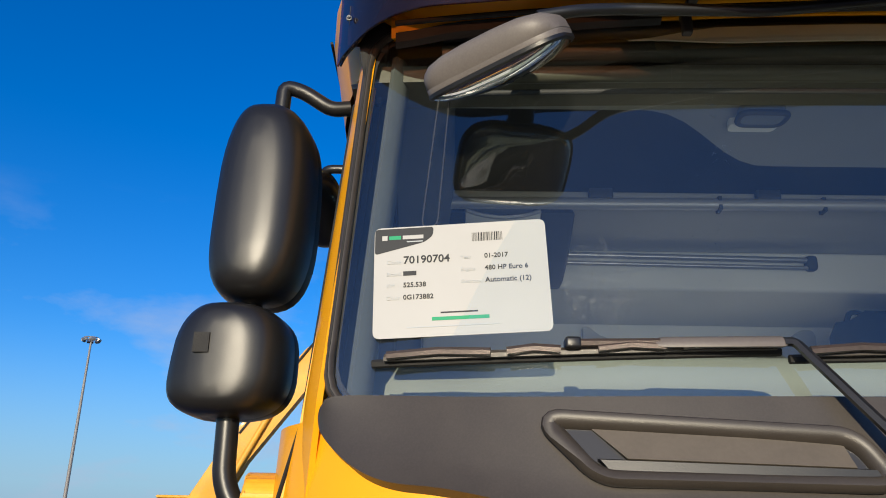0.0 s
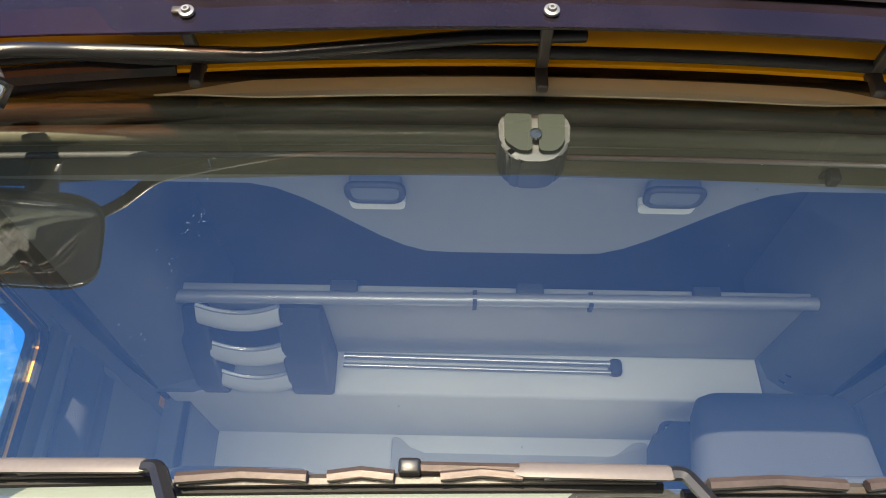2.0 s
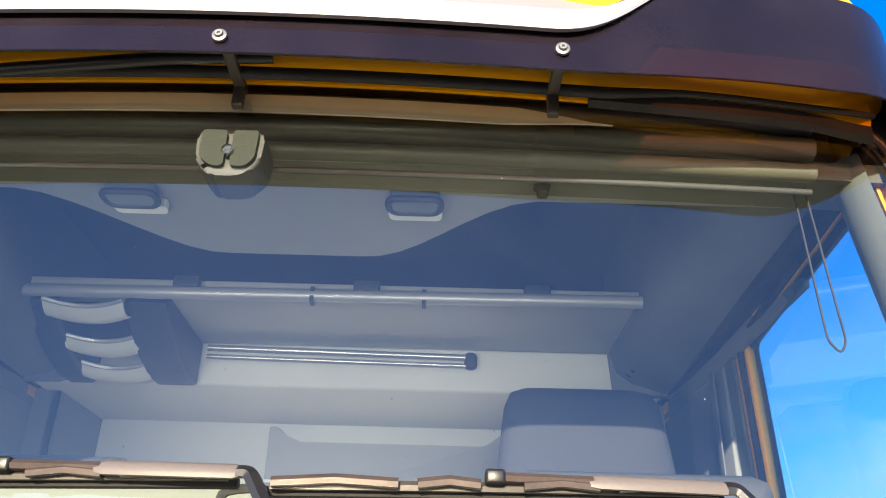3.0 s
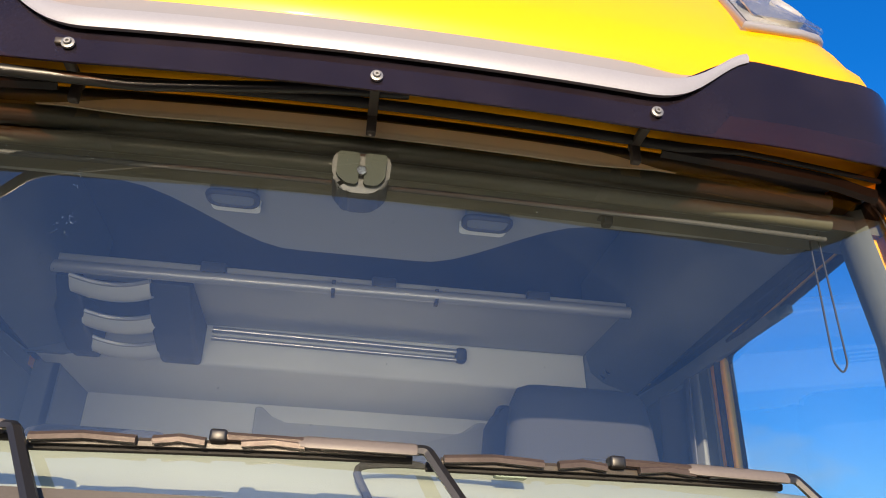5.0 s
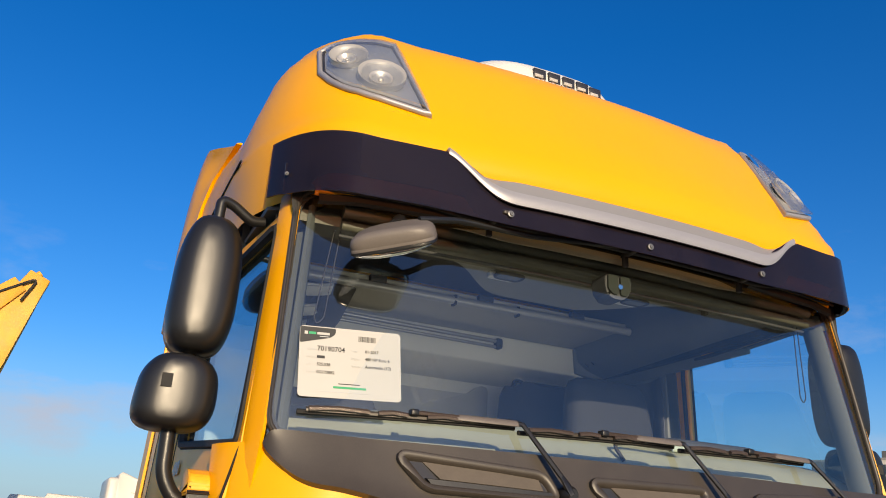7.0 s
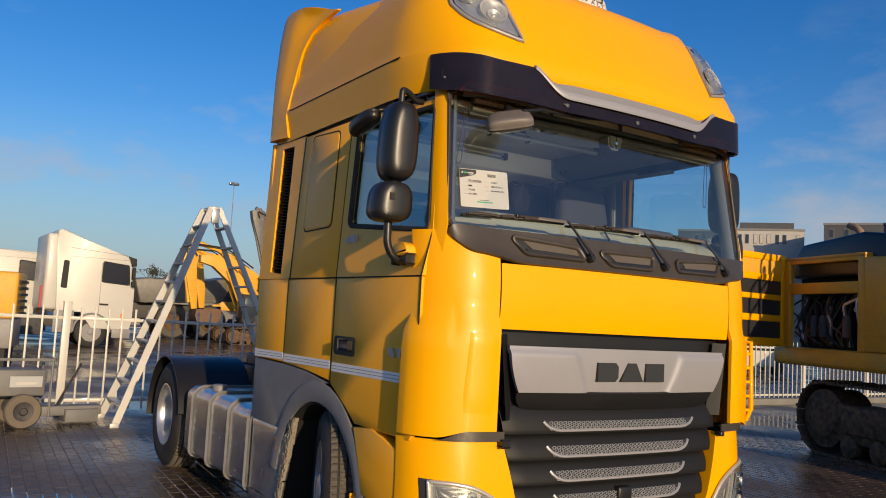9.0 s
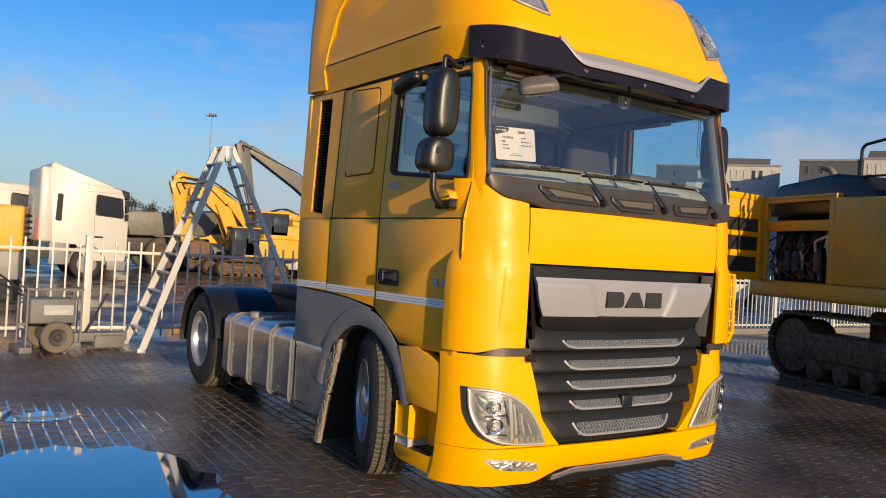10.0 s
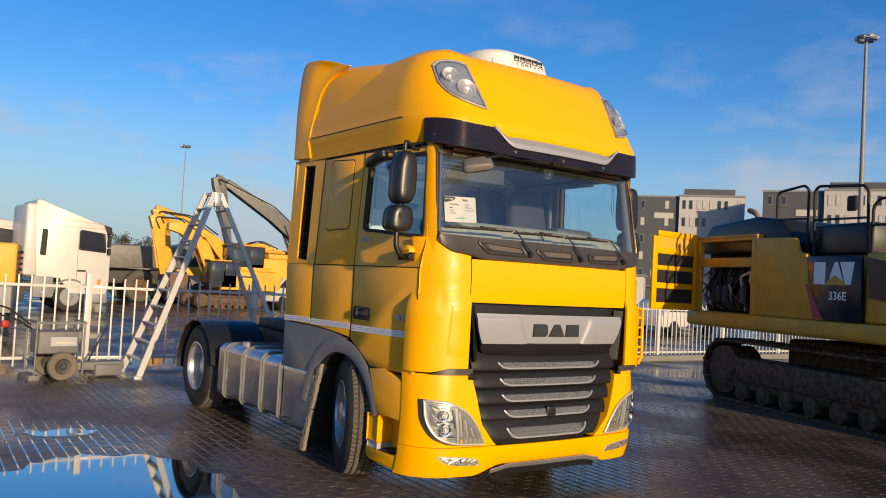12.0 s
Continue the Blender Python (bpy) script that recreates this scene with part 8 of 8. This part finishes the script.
trees = [tree(24, 118, 8.0, 5), tree(31, 122, 7.0, 6), tree(16, 112, 7.5, 7)]
rng = random.Random(2)
for k in range(22):
    x = -30 + k * 5.0 + rng.uniform(-2, 2)
    copy_thing(trees[k % 3], pose(x, 125 + rng.uniform(-8, 14), 0, 0, 0, rng.uniform(0, 360)) @ Matrix.Diagonal((1, 1, rng.uniform(0.6, 1.0), 1)))
hedge_v, hedge_f = [], []
for k in range(9000):
    x, y = rng.uniform(-60, 110), rng.uniform(108, 116)
    z = rng.uniform(0, 1) * (2.6 + 1.2 * noise.noise((x * 0.15, 0, 0)))
    c = Vector((x, y, z))
    i = len(hedge_v)
    for _ in range(3):
        hedge_v.append(c + Vector((rng.uniform(-1, 1), rng.uniform(-1, 1), rng.uniform(-1, 1))) * 0.55)
    hedge_f.append((i, i + 1, i + 2))
me = bpy.data.meshes.new("hedge")
me.from_pydata(hedge_v, [], hedge_f)
me.materials.append(LEAF)
tagged(new("hedge", me), "low winter hedge along the far edge of the yard", "hedge", kind="stuff")
bm = bmesh.new()
rows = [[Vector((x, 116 + 6 * f, 3.4 * f + 0.5 * noise.noise((x * 0.03, 0, 1)) * f)) for x in steps(-120, 160, 30)] for f in steps(0, 1, 3)]
rows.append([v + Vector((0, 60, 0)) for v in rows[-1]])
grid(bm, rows)
BANKM = material("grass_bank", (0.075, 0.085, 0.03), 0.95, vary=0.4, vary_scale=0.2)
tagged(part("grass_bank", bm, BANKM), "low grassy bank behind the yard", "bank", kind="structure")

# office blocks
# two wall tones put the shaded side and the sunlit face into colour
DARK_WALL = material("dark_shade_wall", (0.07, 0.075, 0.085), 0.7, vary=0.15, vary_scale=0.2)
PALE_WALL = material("sunlit_grey_brickwork", (0.44, 0.42, 0.39), 0.8, vary=0.2, vary_scale=0.3, fine=0.1, fine_scale=3)
PANE = material("office_window", (0.02, 0.025, 0.035), 0.1, coat=0.5)
PANE_PALE = material("office_window_blind", (0.45, 0.43, 0.38), 0.5)


def office(az, dist, w_dark, w_pale, floors, rz, seed, label):
    rng = random.Random(seed)
    x, y = -4.68 + dist * math.sin(radians(az)), -4.78 + dist * math.cos(radians(az))
    o = thing("office_block", label, "building", group="office blocks", at=pose(x, y, 0, 0, 0, rz))
    h = floors * 3.1 + 1.0
    part("dark_wing", boxes((-w_dark, 0, 0.0, 14, -0.012, h - 0.4)), DARK_WALL, o)
    part("pale_wing", boxes((0.0, w_pale, -0.6, 14, -0.012, h)), PALE_WALL, o)
    part("roof_storey", boxes((0.8, w_pale - 1.5, 1.5, 12, h, h + 1.4)), DARK_WALL, o)
    part("parapet", boxes((-w_dark - 0.1, 0.0, -0.1, 0.2, h - 0.4, h - 0.1), (-0.1, w_pale + 0.1, -0.72, -0.5, h - 0.25, h + 0.1)), GREY, o)
    part("ledge", boxes((-w_dark, w_pale, -0.75, -0.62, 3.0, 3.25)), GREY, o)
    for f in range(floors):
        z = 1.6 + f * 3.1
        for k in range(int(w_pale / 1.15)):
            if rng.random() < 0.72:
                xx = 0.5 + k * 1.15 + rng.choice((0, 0, 0.2))
                win = part("window", boxes((xx, xx + 0.62, -0.66, -0.59, z, z + 1.6)), GREY, o)
                part("pane", boxes((xx + 0.06, xx + 0.56, -0.68, -0.655, z + 0.06, z + 1.54)), PANE_PALE if rng.random() < 0.35 else PANE, win)
        for k in range(int(w_dark / 2.1)):
            if rng.random() < 0.6:
                xx = -w_dark + 0.7 + k * 2.1
                win = part("window", boxes((xx, xx + 0.75, -0.05, 0.01, z, z + 1.5)), GREY, o)
                part("pane", boxes((xx + 0.08, xx + 0.67, -0.075, -0.045, z + 0.1, z + 1.4)), PANE_PALE if rng.random() < 0.3 else PANE, win)
    part("sign_panel", boxes((-w_dark * 0.45, -w_dark * 0.1, -0.1, -0.02, h - 4.2, h - 3.2)), PANE_PALE, o)
    return o


office(52.2, 150, 9.5, 11.0, 6, -52, 1, "grey office block, shaded dark side and sunlit pale face, scattered windows")
office(61.2, 140, 9.0, 10.5, 6, -60, 2, "grey office block, shaded dark side and sunlit pale face, scattered windows")
low = thing("low_building", "low white building along the road", "building", at=pose(88, 78, 0, 0, 0, -52))
part("wall", boxes((-16, 4, 0, 8, -0.012, 4.2)), WHITE, low)
part("roof", boxes((-16.3, 4.3, -0.3, 8.3, 4.2, 4.5)), GREY, low)


def lamp_mast(az, dist, h, ex_=-4.68, ey=-4.78, thin=0.010):
    x, y = ex_ + dist * math.sin(radians(az)), ey + dist * math.cos(radians(az))
    l = thing("lamp_mast", "tall slender yard lamp mast with floodlights", "lamp", group="yard lamp masts", at=pose(x, y, 0))
    part("pole", tube([(0, 0, -0.012), (0, 0, h * 0.5), (0, 0, h)], [h * thin, h * thin * 0.8, h * thin * 0.5], 10), GREY, l)
    part("head_ring", tube([(0.7 * math.cos(t), 0.7 * math.sin(t), h) for t in (2 * math.pi * k / 16 for k in range(16))], 0.05, 6, closed=True), GREY, l)
    for k in range(6):
        a = 2 * math.pi * k / 6
        part("floodlight", boxes((-0.3, 0.3, -0.14, 0.14, -0.15, 0.15), bevel=0.03, m=pose(0.75 * math.cos(a), 0.75 * math.sin(a), h - 0.2, 30, 0, math.degrees(a) + 90)), STEEL, l)
    return l


lamp_mast(63.3, 75, 24.2)
lamp_mast(17.85, 150, 23.4, thin=0.0045)
lamp_mast(-24.6, 85, 20.0, -0.94, -1.06)

crane = thing("orange_machine", "orange loader with raised boom beyond the yard", "machine", at=pose(24.5, 7.6, 0, 0, 0, -30))
part("boom", limb([(0, 2.0), (-0.3, 5.0), (-0.2, 9.5)], [0.4, 0.5, 0.3], -0.3, 0.3), ORANGE, crane)
part("body", boxes((-1.3, 1.3, -2, 2, 0.6, 2.4), bevel=0.08), ORANGE, crane)
part("base", boxes((-1.4, 1.4, -1.8, 1.8, -0.012, 0.6), bevel=0.05), BROWN, crane)

# ---- single paving bricks ----
me = bpy.data.meshes.new("brick")
bm = bmesh.new()
box(bm, -0.101, 0.101, -0.0485, 0.0485, -0.05, 0.0)
top = [v for v in bm.verts if v.co.z > -0.01]
bmesh.ops.bevel(bm, geom=[e for e in bm.edges if all(v in top for v in e.verts)], offset=0.0065, segments=1, affect="EDGES")
bm.to_mesh(me)
me.materials.append(BRICK)
bm.verts.index_update()
proto_v = [v.co.copy() for v in bm.verts]
proto_f = [[v.index for v in f.verts] for f in bm.faces if f.calc_center_median().z > -0.04]
bm.free()
rng = random.Random(8)
BR_V, BR_F, singles = [], [], 0
RZ = radians(87)
cs, sn = math.cos(RZ), math.sin(RZ)
HOLLOWS = ((-2.98, 1.50, 0.82, 1.16),)
for j in range(-90, 62):
    for i in range(-20, 46):
        u, v = i * 0.21 + (0.105 if j % 2 else 0), j * 0.105
        x, y = u * cs - v * sn, u * sn + v * cs
        if not (-5.6 < x < 8.5 and -3.3 < y < 8.6):
            continue
        z = -0.004 + rng.uniform(-0.0007, 0.0007) + 0.003 * noise.noise((x * 0.8, y * 0.8, 0))
        for hx, hy, ha, hb in HOLLOWS:
            q = math.hypot((x - hx) / ha, (y - hy) / hb) + 0.25 * noise.noise((x * 1.7, y * 1.7, 4))
            z -= 0.006 * smooth01(1.25, 0.8, q)
        m = pose(x, y, z, rng.uniform(-0.45, 0.45), rng.uniform(-0.45, 0.45), math.degrees(RZ) + rng.uniform(-0.8, 0.8))
        if -3.75 < x < -2.0 and -1.4 < y < 2.6 and singles < 300:
            ob = new("brick", me)
            ob.parent = ground
            ob.matrix_basis = m
            singles += 1
        else:
            k = len(BR_V)
            BR_V += [m @ p for p in proto_v]
            BR_F += [[q + k for q in f] for f in proto_f]
me = bpy.data.meshes.new("paving_bricks")
me.from_pydata(BR_V, [], BR_F)
me.materials.append(BRICK)
ob = new("paving_bricks", me)
ob.parent = ground
tagged(ob, kind="stuff")
